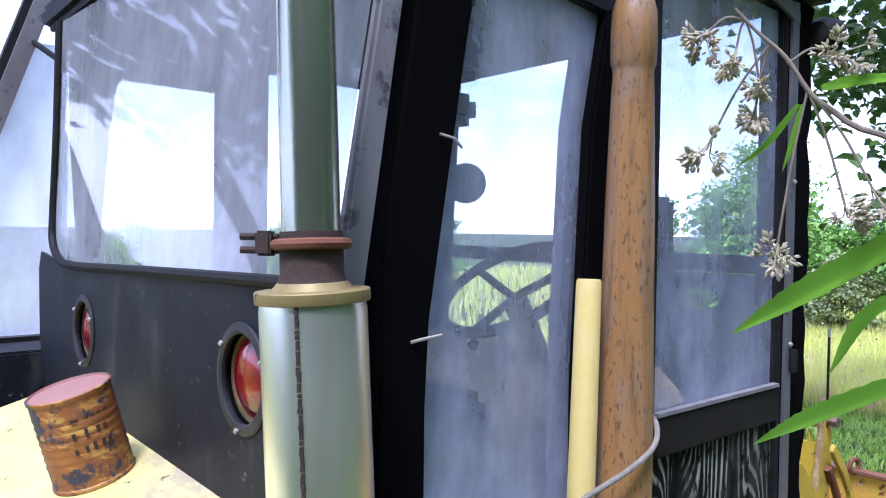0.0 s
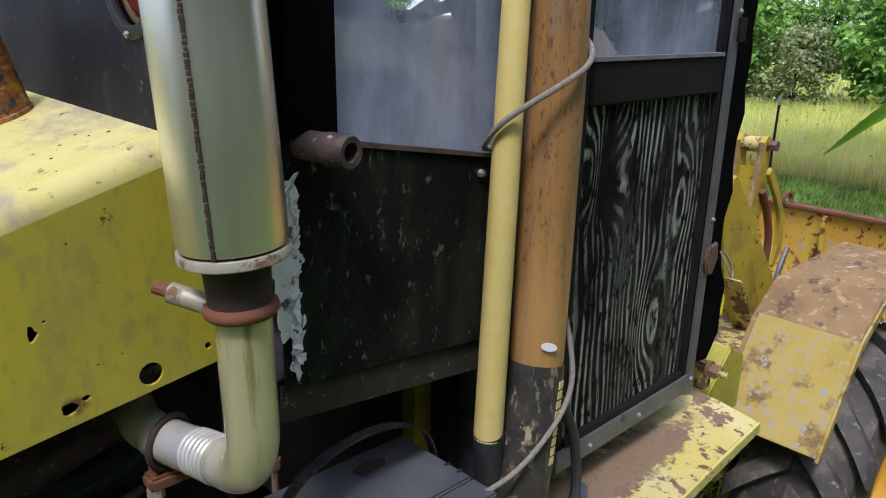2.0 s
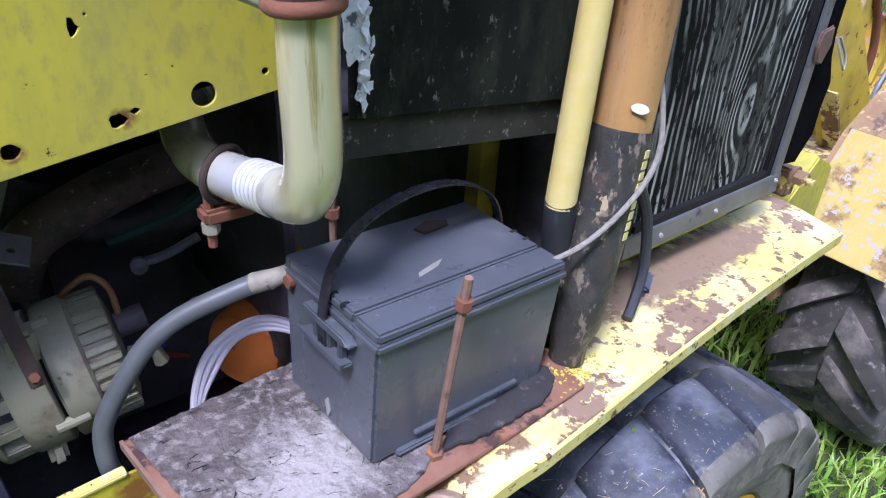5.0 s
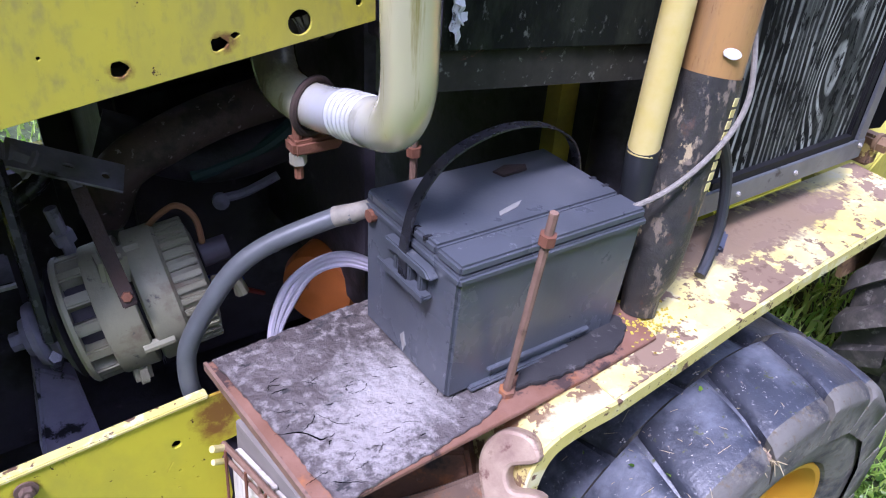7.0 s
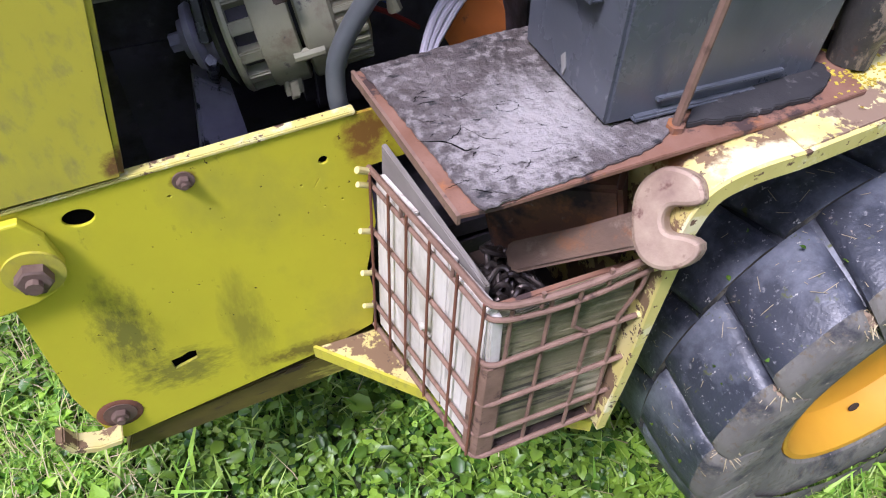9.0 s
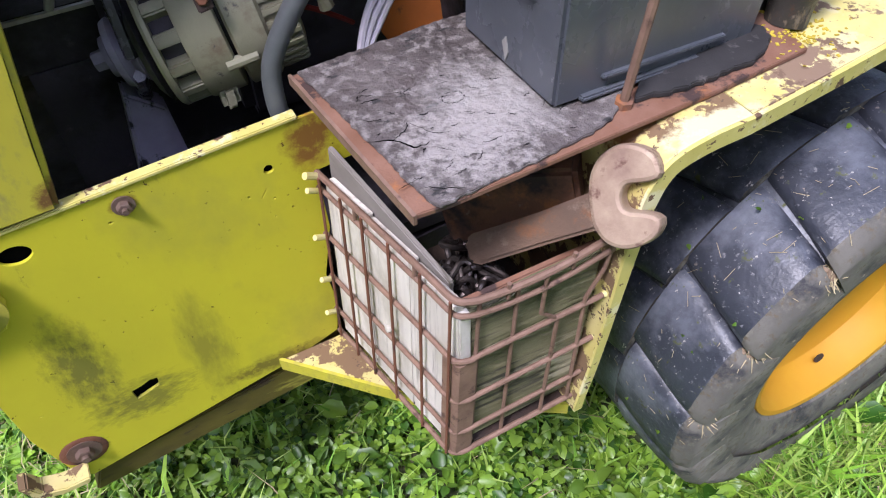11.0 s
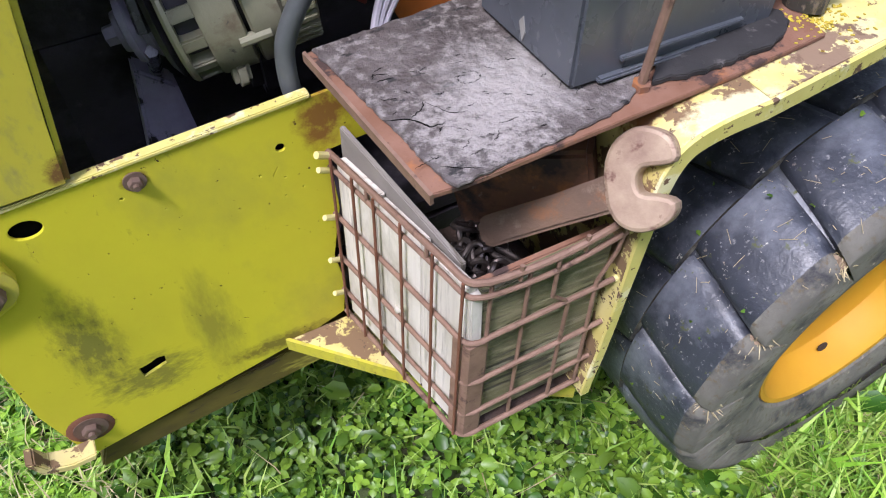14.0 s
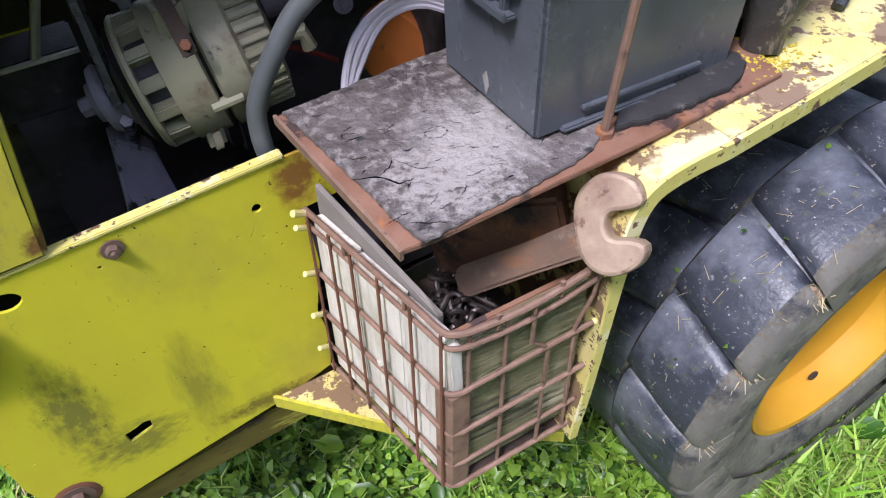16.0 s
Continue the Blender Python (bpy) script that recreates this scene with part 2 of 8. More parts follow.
def glass_material(name, dust, dust_lo, dust_hi, gloss=0.06, through=(0.92, 0.95, 0.98), low=None):
    """A dusty pane: see-through, a film of dust with streaks, and a sky reflection that grows at grazing angles."""
    m = bpy.data.materials.new(name)
    m.use_nodes = True
    n, l = m.node_tree.nodes, m.node_tree.links
    n.remove(n["Principled BSDF"])
    tc = n.new("ShaderNodeTexCoord")
    def tex(sc, st):
        mp = n.new("ShaderNodeMapping")
        mp.inputs["Scale"].default_value = st
        l.new(tc.outputs["Object"], mp.inputs["Vector"])
        t = n.new("ShaderNodeTexNoise")
        t.inputs["Scale"].default_value, t.inputs["Detail"].default_value, t.inputs["Roughness"].default_value = sc, 7.0, 0.65
        l.new(mp.outputs["Vector"], t.inputs["Vector"])
        return t.outputs["Fac"]
    big, streak = tex(4.5, (1, 1, 0.7)), tex(13.0, (1, 1, 0.35))
    avg = n.new("ShaderNodeMath")
    avg.operation = "MULTIPLY_ADD"
    avg.inputs[1].default_value = 0.5
    l.new(streak, avg.inputs[0])
    half = n.new("ShaderNodeMath")
    half.operation = "MULTIPLY"
    half.inputs[1].default_value = 0.5
    l.new(big, half.inputs[0])
    l.new(half.outputs[0], avg.inputs[2])
    mr = n.new("ShaderNodeMapRange")
    mr.inputs["From Min"].default_value, mr.inputs["From Max"].default_value = 0.41, 0.60
    mr.inputs["To Min"].default_value, mr.inputs["To Max"].default_value = dust_lo, dust_hi
    l.new(avg.outputs[0], mr.inputs["Value"])
    dirt = mr.outputs["Result"]
    if low:
        sep = n.new("ShaderNodeSeparateXYZ")
        l.new(tc.outputs["Object"], sep.inputs[0])
        rise = n.new("ShaderNodeMapRange")
        rise.inputs["From Min"].default_value, rise.inputs["From Max"].default_value, rise.inputs["To Max"].default_value = low
        l.new(sep.outputs["Z"], rise.inputs["Value"])
        splash = n.new("ShaderNodeMath")
        l.new(rise.outputs["Result"], splash.inputs[0])
        l.new(dirt, splash.inputs[1])
        dirt = splash.outputs[0]
    clear = n.new("ShaderNodeBsdfTransparent")
    clear.inputs["Color"].default_value = (*through, 1)
    film = n.new("ShaderNodeBsdfDiffuse")
    film.inputs["Color"].default_value = (*dust, 1)
    film_t = n.new("ShaderNodeBsdfTranslucent")
    film_t.inputs["Color"].default_value = (*dust, 1)
    both = n.new("ShaderNodeMixShader")
    both.inputs["Fac"].default_value = 0.4
    l.new(film.outputs["BSDF"], both.inputs[1])
    l.new(film_t.outputs["BSDF"], both.inputs[2])
    m1 = n.new("ShaderNodeMixShader")
    l.new(dirt, m1.inputs["Fac"])
    l.new(clear.outputs["BSDF"], m1.inputs[1])
    l.new(both.outputs["Shader"], m1.inputs[2])
    gl = n.new("ShaderNodeBsdfGlossy")
    gl.inputs["Roughness"].default_value = 0.03
    lw = n.new("ShaderNodeLayerWeight")
    lw.inputs["Blend"].default_value = 0.5
    fr = n.new("ShaderNodeMath")
    fr.operation = "POWER"
    fr.inputs[1].default_value = 4.5
    l.new(lw.outputs["Facing"], fr.inputs[0])
    fa = n.new("ShaderNodeMath")
    fa.operation = "ADD"
    fa.inputs[1].default_value = gloss
    l.new(fr.outputs[0], fa.inputs[0])
    m2 = n.new("ShaderNodeMixShader")
    l.new(fa.outputs[0], m2.inputs["Fac"])
    l.new(m1.outputs["Shader"], m2.inputs[1])
    l.new(gl.outputs["BSDF"], m2.inputs[2])
    l.new(m2.outputs["Shader"], n["Material Output"].inputs["Surface"])
    return m


ONE = (1, 1, 1)
RUST = (0.16, 0.065, 0.035)
M_YELLOW = material("chalky_yellow_paint", (0.48, 0.43, 0.036), 0.5, spec=0.35, alt=(0.42, 0.37, 0.032), scale=5, bump=0.08, bump_scale=90,
                    layers=[((0.29, 0.265, 0.065), 4.0, 0.48, 0.72, (1, 1, 0.35), 0.65), ((0.30, 0.27, 0.07), 70.0, 0.50, 0.75, (1, 1, 0.5), 0.8), ((0.10, 0.045, 0.02), 19.0, 0.69, 0.71, ONE, 0.9), ((0.06, 0.035, 0.018), 75.0, 0.685, 0.70, ONE, 0.9)],
                    spots=[((0.13, 0.055, 0.022), (px, 0.735, pz), (r, 0.3, r * 0.8), (60.0, (1, 1, 1)), 0.95, 0.22, 0.42) for px, pz, r in ((0.182, 1.419, 0.022), (0.278, 1.432, 0.024), (0.060, 1.392, 0.035), (0.357, 1.440, 0.018), (-0.05, 1.00, 0.05))])
M_YELLOW_GRIME = material("grimy_yellow_paint", (0.54, 0.49, 0.018), 0.5, spec=0.3, alt=(0.47, 0.425, 0.02), scale=4, bump=0.08, bump_scale=90,
                    layers=[((0.36, 0.33, 0.040), 4.0, 0.50, 0.72, (1, 1, 0.7), 0.6), ((0.16, 0.145, 0.03), 26.0, 0.64, 0.76, (1, 1, 0.45), 0.7), ((0.10, 0.036, 0.016), 17.0, 0.71, 0.73, ONE, 0.9), ((0.05, 0.03, 0.015), 70.0, 0.68, 0.695, ONE, 0.9)],
                    spots=[((0.13, 0.055, 0.02), (0.001, 0.745, 0.954), (0.03, 0.3, 0.022), (60.0, (1, 1, 1)), 0.95, 0.22, 0.42), ((0.10, 0.05, 0.02), (-0.196, 0.745, 0.55), (0.07, 0.3, 0.055), (50.0, (1, 1, 1)), 0.95, 0.30, 0.42), ((0.20, 0.085, 0.018), (0.225, 0.745, 0.955), (0.06, 0.3, 0.08), (45.0, (1, 1, 1)), 0.95, 0.20, 0.42), ((0.085, 0.085, 0.03), (-0.135, 0.745, 0.72), (0.075, 0.3, 0.20), (95.0, (1, 1, 0.45)), 0.75, 0.24, 0.50), ((0.10, 0.095, 0.03), (-0.09, 0.745, 0.61), (0.15, 0.3, 0.09), (110.0, (0.5, 1, 1)), 0.7, 0.26, 0.50), ((0.13, 0.12, 0.03), (0.02, 0.745, 0.66), (0.06, 0.3, 0.22), (50.0, (1, 1, 0.3)), 0.6, 0.2, 0.5), ((0.11, 0.075, 0.02), (0.10, 0.745, 0.565), (0.16, 0.3, 0.035), (70.0, (1, 1, 1)), 0.8, 0.22, 0.46)])
# darker than the plate above, with yellow and near-black streaks along its length
M_RAIL = material("dark_mottled_lower_rail", (0.15, 0.125, 0.018), 0.75, spec=0.2, alt=(0.050, 0.038, 0.014), scale=9, stretch=(0.4, 1, 1), bump=0.3, layers=[((0.36, 0.32, 0.05), 16.0, 0.58, 0.66, (0.2, 1, 1), None), ((0.05, 0.035, 0.02), 40.0, 0.58, 0.64, (0.3, 1, 1), None)])
M_HOODTOP = material("dirty_hood_top_paint", (0.62, 0.57, 0.24), 0.6, alt=(0.52, 0.47, 0.14), scale=6,
                    layers=[((0.36, 0.31, 0.19), 7.0, 0.54, 0.64, (1, 0.5, 1), 0.85), ((0.09, 0.065, 0.045), 30.0, 0.62, 0.68, ONE, 0.95)], bump=0.25, bump_scale=70)
# worn paint and rust; the cream spot paints sun glare on the apron top
M_YELLOW_WORN = material("worn_yellow_paint_rust_and_glare", (0.50, 0.40, 0.085), 0.5, alt=(0.58, 0.50, 0.24), scale=9,
                    layers=[((0.17, 0.105, 0.052), 21.0, 0.485, 0.51, ONE, 0.9), ((0.09, 0.055, 0.036), 60.0, 0.59, 0.62, ONE, 0.95)], bump=0.35, bump_scale=50,
                    spots=[((0.66, 0.58, 0.32), (0.57, 0.445, 1.05), (0.20, 0.05, 0.12), (26.0, (1, 1, 1)), 0.9, 0.30, 0.40), ((0.19, 0.075, 0.022), (0.52, 0.505, 1.05), (0.16, 0.050, 0.08), (40.0, (1, 1, 1)), 0.95, 0.22, 0.34)])
M_BOARD_PAINT = material("running_board_paint_worn_to_rust", (0.56, 0.46, 0.10), 0.5, alt=(0.62, 0.55, 0.27), scale=9,
                    layers=[((0.58, 0.52, 0.28), 26.0, 0.54, 0.62, ONE, 0.6), ((0.205, 0.135, 0.085), 8.0, 0.53, 0.55, ONE, 0.85), ((0.15, 0.095, 0.058), 40.0, 0.57, 0.61, ONE, 0.9), ((0.55, 0.48, 0.22), 48.0, 0.635, 0.65, ONE, 0.55)], bump=0.35, bump_scale=50,
                    spots=[((0.20, 0.135, 0.088), (1.10, 0.605, 1.05), (0.50, 0.115, 0.3), (24.0, ONE), 0.95, 0.26, 0.33), ((0.19, 0.07, 0.02), (0.62, 0.50, 1.05), (0.14, 0.035, 0.06), (40.0, ONE), 0.9, 0.26, 0.42)])
M_PAPER = material("white_paper", (0.80, 0.80, 0.80), 0.6, alt=(0.70, 0.70, 0.70), scale=60, bump=0)
M_FENDER = material("weathered_yellow_fender_paint", (0.37, 0.275, 0.055), 0.65, spec=0.25, alt=(0.43, 0.335, 0.10), scale=8,
                    layers=[((0.20, 0.125, 0.06), 9.0, 0.54, 0.62, ONE, 0.9), ((0.33, 0.31, 0.29), 52.0, 0.56, 0.59, ONE, 0.85)], bump=0.3, bump_scale=60)
M_FENDER_TOP = material("rusty_fender_top_paint", (0.27, 0.175, 0.070), 0.8, alt=(0.19, 0.115, 0.055), scale=10,
                    layers=[((0.36, 0.25, 0.12), 30.0, 0.55, 0.62, ONE, 0.7), ((0.10, 0.06, 0.04), 18.0, 0.56, 0.64, ONE, 0.9)], bump=0.35, bump_scale=70)
M_BUCKET = material("flaking_yellow_bucket_paint", (0.62, 0.44, 0.065), 0.6, alt=(0.60, 0.30, 0.035), scale=5,
                    layers=[((0.62, 0.52, 0.22), 6.0, 0.56, 0.66, ONE, 0.8), ((0.46, 0.38, 0.30), 14.0, 0.60, 0.63, ONE, 0.8), ((0.20, 0.075, 0.03), 19.0, 0.56, 0.59, ONE, 0.9), ((0.14, 0.06, 0.03), 60.0, 0.62, 0.65, ONE, 0.9)], bump=0.35, bump_scale=60)
M_ARM = material("faded_amber_yellow_arm_paint", (0.48, 0.38, 0.035), 0.55, spec=0.3, alt=(0.42, 0.31, 0.03), scale=5, bump=0.15, layers=[((0.24, 0.20, 0.05), 7.0, 0.5, 0.7, ONE, 0.7), ((0.14, 0.06, 0.028), 24.0, 0.61, 0.65, ONE, 0.9)])
M_ORANGE_PAINT = material("wheel_rim_orange_yellow_paint", (0.50, 0.27, 0.012), 0.58, spec=0.3, alt=(0.44, 0.22, 0.012), scale=6, bump=0.06, layers=[((0.08, 0.035, 0.02), 22.0, 0.70, 0.72, ONE, 0.9)])
M_BLACK = material("scuffed_black_cab_paint", (0.009, 0.011, 0.017), 0.55, spec=0.2, alt=(0.006, 0.007, 0.011), scale=7, bump=0.12, bump_scale=140,
                    layers=[((0.06, 0.058, 0.058), 9.0, 0.56, 0.76, (1, 1, 0.5), 0.7), ((0.13, 0.12, 0.105), 55.0, 0.64, 0.68, ONE, 0.8)])
M_BLACK_SIDE = material("mossy_black_side_panel_paint", (0.006, 0.007, 0.0055), 0.8, spec=0.08, alt=(0.012, 0.014, 0.010), scale=6, bump=0.25, bump_scale=110,
                    layers=[((0.038, 0.044, 0.027), 13.0, 0.52, 0.76, (1, 1, 0.4), 0.85), ((0.10, 0.105, 0.085), 85.0, 0.60, 0.68, (1, 1, 0.6), 0.9), ((0.14, 0.05, 0.03), 24.0, 0.69, 0.73, ONE, 0.9)])
M_LIP = material("grey_green_steel_channel", (0.042, 0.040, 0.028), 0.8, spec=0.2, alt=(0.020, 0.020, 0.015), scale=22, layers=[((0.24, 0.09, 0.045), 14.0, 0.60, 0.66, (0.5, 1, 1), 0.9), ((0.20, 0.20, 0.16), 60.0, 0.60, 0.68, ONE, 0.9)], bump=0.3)
# matt black of posts and rubber, also of the added sheets that blacken holes
M_DARK = material("matt_black_and_hole_shade", (0.003, 0.003, 0.0035), 0.95, bump=0.3, spec=0.04)
M_FRAME = material("black_door_channel", (0.008, 0.008, 0.009), 0.6, spec=0.15, alt=(0.018, 0.018, 0.018), scale=20)
M_VINYL = material("grey_weathered_window_seal", (0.21, 0.205, 0.215), 0.7, alt=(0.13, 0.125, 0.13), scale=16, stretch=(1, 1, 0.3), layers=[((0.05, 0.05, 0.055), 22.0, 0.58, 0.66, ONE, None)])
M_ALU = material("dull_aluminium_strip", (0.19, 0.20, 0.215), 0.5, metal=0.55, alt=(0.14, 0.145, 0.155), scale=14, bump=0.1, layers=[((0.10, 0.09, 0.08), 30.0, 0.6, 0.7, ONE, 0.8)])
M_PLY = material("black_stained_plywood", (0.005, 0.0055, 0.0045), 0.85, spec=0.08, alt=(0.011, 0.011, 0.009), scale=10, stretch=(1, 1, 0.2), bump=0.5, bump_scale=60, bump_dist=0.003, layers=[((0.060, 0.066, 0.054), 7.0, 0.52, 0.70, (1, 1, 0.35), None), ((0.005, 0.0055, 0.0045), 95.0, 0.52, 0.60, (1, 1, 0.35), None)],
                 wave=((0.40, 0.42, 0.36), 60.0, 52.0, ((1.046, 1.589, 0.07, 0.13, 22.0), (0.985, 1.60, 0.05, 0.10, -16.0), (1.19, 1.30, 0.06, 0.16, 18.0), (1.27, 1.52, 0.05, 0.14, -12.0)), 0.05, 0.85))
M_MUFFLER = material("aluminised_muffler_steel", (0.88, 0.90, 0.83), 0.30, metal=0.92, rough_var=0.04, alt=(0.80, 0.83, 0.76), scale=3, stretch=(1, 1, 0.15), bump=0.05, bump_scale=30, layers=[((0.80, 0.70, 0.62), 7.0, 0.50, 0.68, (1, 1, 0.12), None)])
M_STACK = material("dull_grey_green_stack_steel", (0.48, 0.50, 0.42), 0.22, metal=0.92, rough_var=0.04, alt=(0.36, 0.39, 0.33), scale=4, stretch=(1, 1, 0.1), bump=0.04, layers=[((0.48, 0.44, 0.38), 6.0, 0.52, 0.75, (1, 1, 0.1), None)])
M_CREAM = material("yellowed_exhaust_pipe", (0.56, 0.51, 0.27), 0.26, metal=0.45, coat=0.3, alt=(0.66, 0.63, 0.44), scale=7, stretch=(1, 1, 0.2), bump=0.06, rough_var=0.05, layers=[((0.36, 0.30, 0.12), 9.0, 0.55, 0.70, (1, 1, 0.2), None), ((0.30, 0.26, 0.07), 26.0, 0.54, 0.62, (1, 1, 0.06), None)],
                   spots=[((0.66, 0.67, 0.70), (0.384, 0.675, 1.362), (0.30, 0.120, 0.080), (14.0, ONE), 0.92, 0.10, 0.48), ((0.16, 0.14, 0.125), (0.38, 0.87, 1.38), (0.30, 0.13, 0.12), (30.0, ONE), 0.9, 0.12, 0.30)])

M_COLLAR = material("discoloured_muffler_collar", (0.30, 0.25, 0.09), 0.55, metal=0.3, alt=(0.22, 0.16, 0.07), scale=25, layers=[(RUST, 40.0, 0.6, 0.66, ONE, 0.9)])
M_COLLAR_GREY = material("grey_muffler_end_collar", (0.42, 0.40, 0.32), 0.5, metal=0.3, alt=(0.32, 0.29, 0.21), scale=25, layers=[((0.20, 0.12, 0.06), 40.0, 0.55, 0.63, ONE, 0.9)])
M_RUST = material("brown_rust", (0.125, 0.046, 0.022), 0.85, alt=(0.175, 0.068, 0.034), scale=30, bump=0.5, bump_scale=160, layers=[((0.06, 0.028, 0.02), 20.0, 0.56, 0.66, ONE, None)])
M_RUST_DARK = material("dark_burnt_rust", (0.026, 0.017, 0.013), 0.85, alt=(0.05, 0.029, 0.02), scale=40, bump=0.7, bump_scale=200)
M_RUST_PINK = material("pale_rusted_wire", (0.225, 0.135, 0.092), 0.75, alt=(0.145, 0.083, 0.056), scale=40, bump=0.4, bump_scale=200, layers=[((0.075, 0.04, 0.028), 30.0, 0.60, 0.68, ONE, None)])
M_STUB = material("brown_oxide_pipe", (0.10, 0.066, 0.056), 0.7, alt=(0.075, 0.05, 0.045), scale=30, layers=[((0.035, 0.025, 0.022), 22.0, 0.50, 0.62, ONE, None), ((0.36, 0.30, 0.26), 80.0, 0.62, 0.66, ONE, None)], bump=0.5)
M_WOOD = material("varnished_brown_wood_pole", (0.35, 0.185, 0.060), 0.38, alt=(0.24, 0.128, 0.048), scale=22, stretch=(1, 1, 0.06), bump=0.15, bump_scale=120, coat=0.25,
                  layers=[((0.15, 0.088, 0.045), 90.0, 0.50, 0.66, (1, 1, 0.07), None), ((0.25, 0.175, 0.115), 40.0, 0.50, 0.64, (1, 1, 0.2), None), ((0.36, 0.20, 0.07), 3.0, 0.5, 0.7, (1, 1, 0.6), None), ((0.13, 0.072, 0.036), 210.0, 0.56, 0.62, (1, 1, 0.35), None), ((0.09, 0.052, 0.028), 90.0, 0.68, 0.71, (1, 1, 0.5), None)],
                  spots=[((0.45, 0.255, 0.090), (0.80, 0.55, 1.38), (0.3, 0.3, 0.36), (30.0, (1, 1, 0.10)), 0.8, 0.26, 0.50)])
M_FIBRE = material("pale_yellow_plastic_tube", (0.57, 0.455, 0.125), 0.5, alt=(0.61, 0.51, 0.21), scale=35, bump=0.3, bump_scale=60, layers=[((0.44, 0.33, 0.08), 12.0, 0.58, 0.72, (1, 1, 0.2), None)])
M_SLEEVE = material("peeling_black_metal_socket", (0.022, 0.022, 0.022), 0.45, alt=(0.05, 0.046, 0.038), scale=30, layers=[((0.16, 0.13, 0.09), 60.0, 0.55, 0.60, (1, 1, 0.5), 0.9), ((0.34, 0.27, 0.15), 34.0, 0.62, 0.645, (1, 1, 0.5), 0.9), ((0.10, 0.05, 0.03), 14.0, 0.60, 0.68, ONE, 0.9)], bump=0.7, bump_scale=50, bump_dist=0.004)
M_SLEEVE_PLAIN = material("black_plastic_sleeve", (0.022, 0.024, 0.028), 0.45, alt=(0.035, 0.037, 0.04), scale=14)
M_ROPE = material("grey_cotton_cord", (0.26, 0.24, 0.20), 0.9, alt=(0.17, 0.155, 0.13), scale=160, bump=0.6, bump_scale=400)
M_BATTERY = material("dusty_black_battery_plastic", (0.086, 0.093, 0.108), 0.27, alt=(0.058, 0.064, 0.073), scale=7, bump=0.10, bump_scale=200,
                     layers=[((0.115, 0.12, 0.13), 5.0, 0.50, 0.72, (1, 1, 0.3), 0.5), ((0.15, 0.15, 0.15), 40.0, 0.62, 0.72, ONE, 0.7), ((0.30, 0.30, 0.30), 90.0, 0.75, 0.77, ONE, 0.8)])
M_STRAP = material("black_rubber_strap", (0.014, 0.014, 0.016), 0.27, alt=(0.024, 0.024, 0.028), scale=30)
M_MAT = material("cracked_grey_rubber_mat", (0.088, 0.070, 0.064), 0.6, alt=(0.048, 0.039, 0.035), scale=9, bump=1.0, bump_scale=85, bump_dist=0.006,
                 layers=[((0.17, 0.148, 0.138), 6.0, 0.46, 0.66, ONE, 0.75), ((0.20, 0.178, 0.165), 75.0, 0.52, 0.62, ONE, 0.85), ((0.028, 0.025, 0.024), 24.0, 0.60, 0.64, (1, 2, 1), None)],
                 spots=[((0.40, 0.375, 0.35), (0.38, 0.585, 1.062), (0.15, 0.14, 0.1), (38.0, (1.6, 1, 1)), 0.6, 0.24, 0.50), ((0.30, 0.27, 0.25), (0.33, 0.54, 1.062), (0.20, 0.16, 0.1), (90.0, ONE), 0.8, 0.34, 0.46)])
M_MAT_DARK = material("black_mat_edge", (0.014, 0.013, 0.013), 0.75, alt=(0.034, 0.031, 0.030), scale=20, bump=0.8, bump_scale=60, layers=[((0.10, 0.09, 0.085), 40.0, 0.60, 0.68, ONE, None)])
M_PLATE = material("flaking_rust_plate", (0.15, 0.066, 0.034), 0.85, alt=(0.22, 0.115, 0.075), scale=16, bump=0.6, bump_scale=80, layers=[((0.28, 0.105, 0.032), 18.0, 0.59, 0.67, ONE, None), ((0.045, 0.024, 0.019), 14.0, 0.55, 0.60, ONE, None)])
M_RUST_BOX = material("blotchy_rusted_box_steel", (0.085, 0.040, 0.023), 0.85, alt=(0.15, 0.066, 0.032), scale=12, bump=0.6, bump_scale=90, layers=[((0.22, 0.085, 0.028), 16.0, 0.56, 0.64, ONE, None), ((0.22, 0.17, 0.125), 24.0, 0.62, 0.68, ONE, None), ((0.022, 0.014, 0.012), 9.0, 0.50, 0.60, ONE, None)])
M_HOSE = material("grey_rubber_hose", (0.090, 0.096, 0.098), 0.45, alt=(0.068, 0.073, 0.075), scale=20)
M_HOSE_END = material("taped_hose_end", (0.26, 0.235, 0.18), 0.7, alt=(0.16, 0.145, 0.115), scale=50)
M_WIRE = material("lilac_white_plastic_cable", (0.58, 0.53, 0.60), 0.4, alt=(0.50, 0.45, 0.53), scale=20, bump=0)
M_FILTER = material("orange_oil_filter_paint", (0.36, 0.10, 0.012), 0.5, alt=(0.26, 0.075, 0.012), scale=10, layers=[((0.08, 0.04, 0.03), 20.0, 0.6, 0.68, ONE, 0.8)])
M_ALTERN = material("olive_grey_cast_alternator", (0.245, 0.232, 0.152), 0.55, metal=0.1, alt=(0.19, 0.18, 0.12), scale=14, layers=[((0.15, 0.115, 0.075), 16.0, 0.56, 0.68, ONE, None), ((0.06, 0.052, 0.045), 38.0, 0.64, 0.70, ONE, None)], bump=0.4, bump_scale=90)
M_ENGINE = material("oily_black_engine_iron", (0.030, 0.025, 0.033), 0.55, spec=0.4, alt=(0.055, 0.046, 0.060), scale=14, bump=0.6, bump_scale=60, layers=[((0.12, 0.10, 0.11), 26.0, 0.62, 0.72, ONE, 0.6), ((0.010, 0.009, 0.011), 6.0, 0.48, 0.60, ONE, 0.6)])
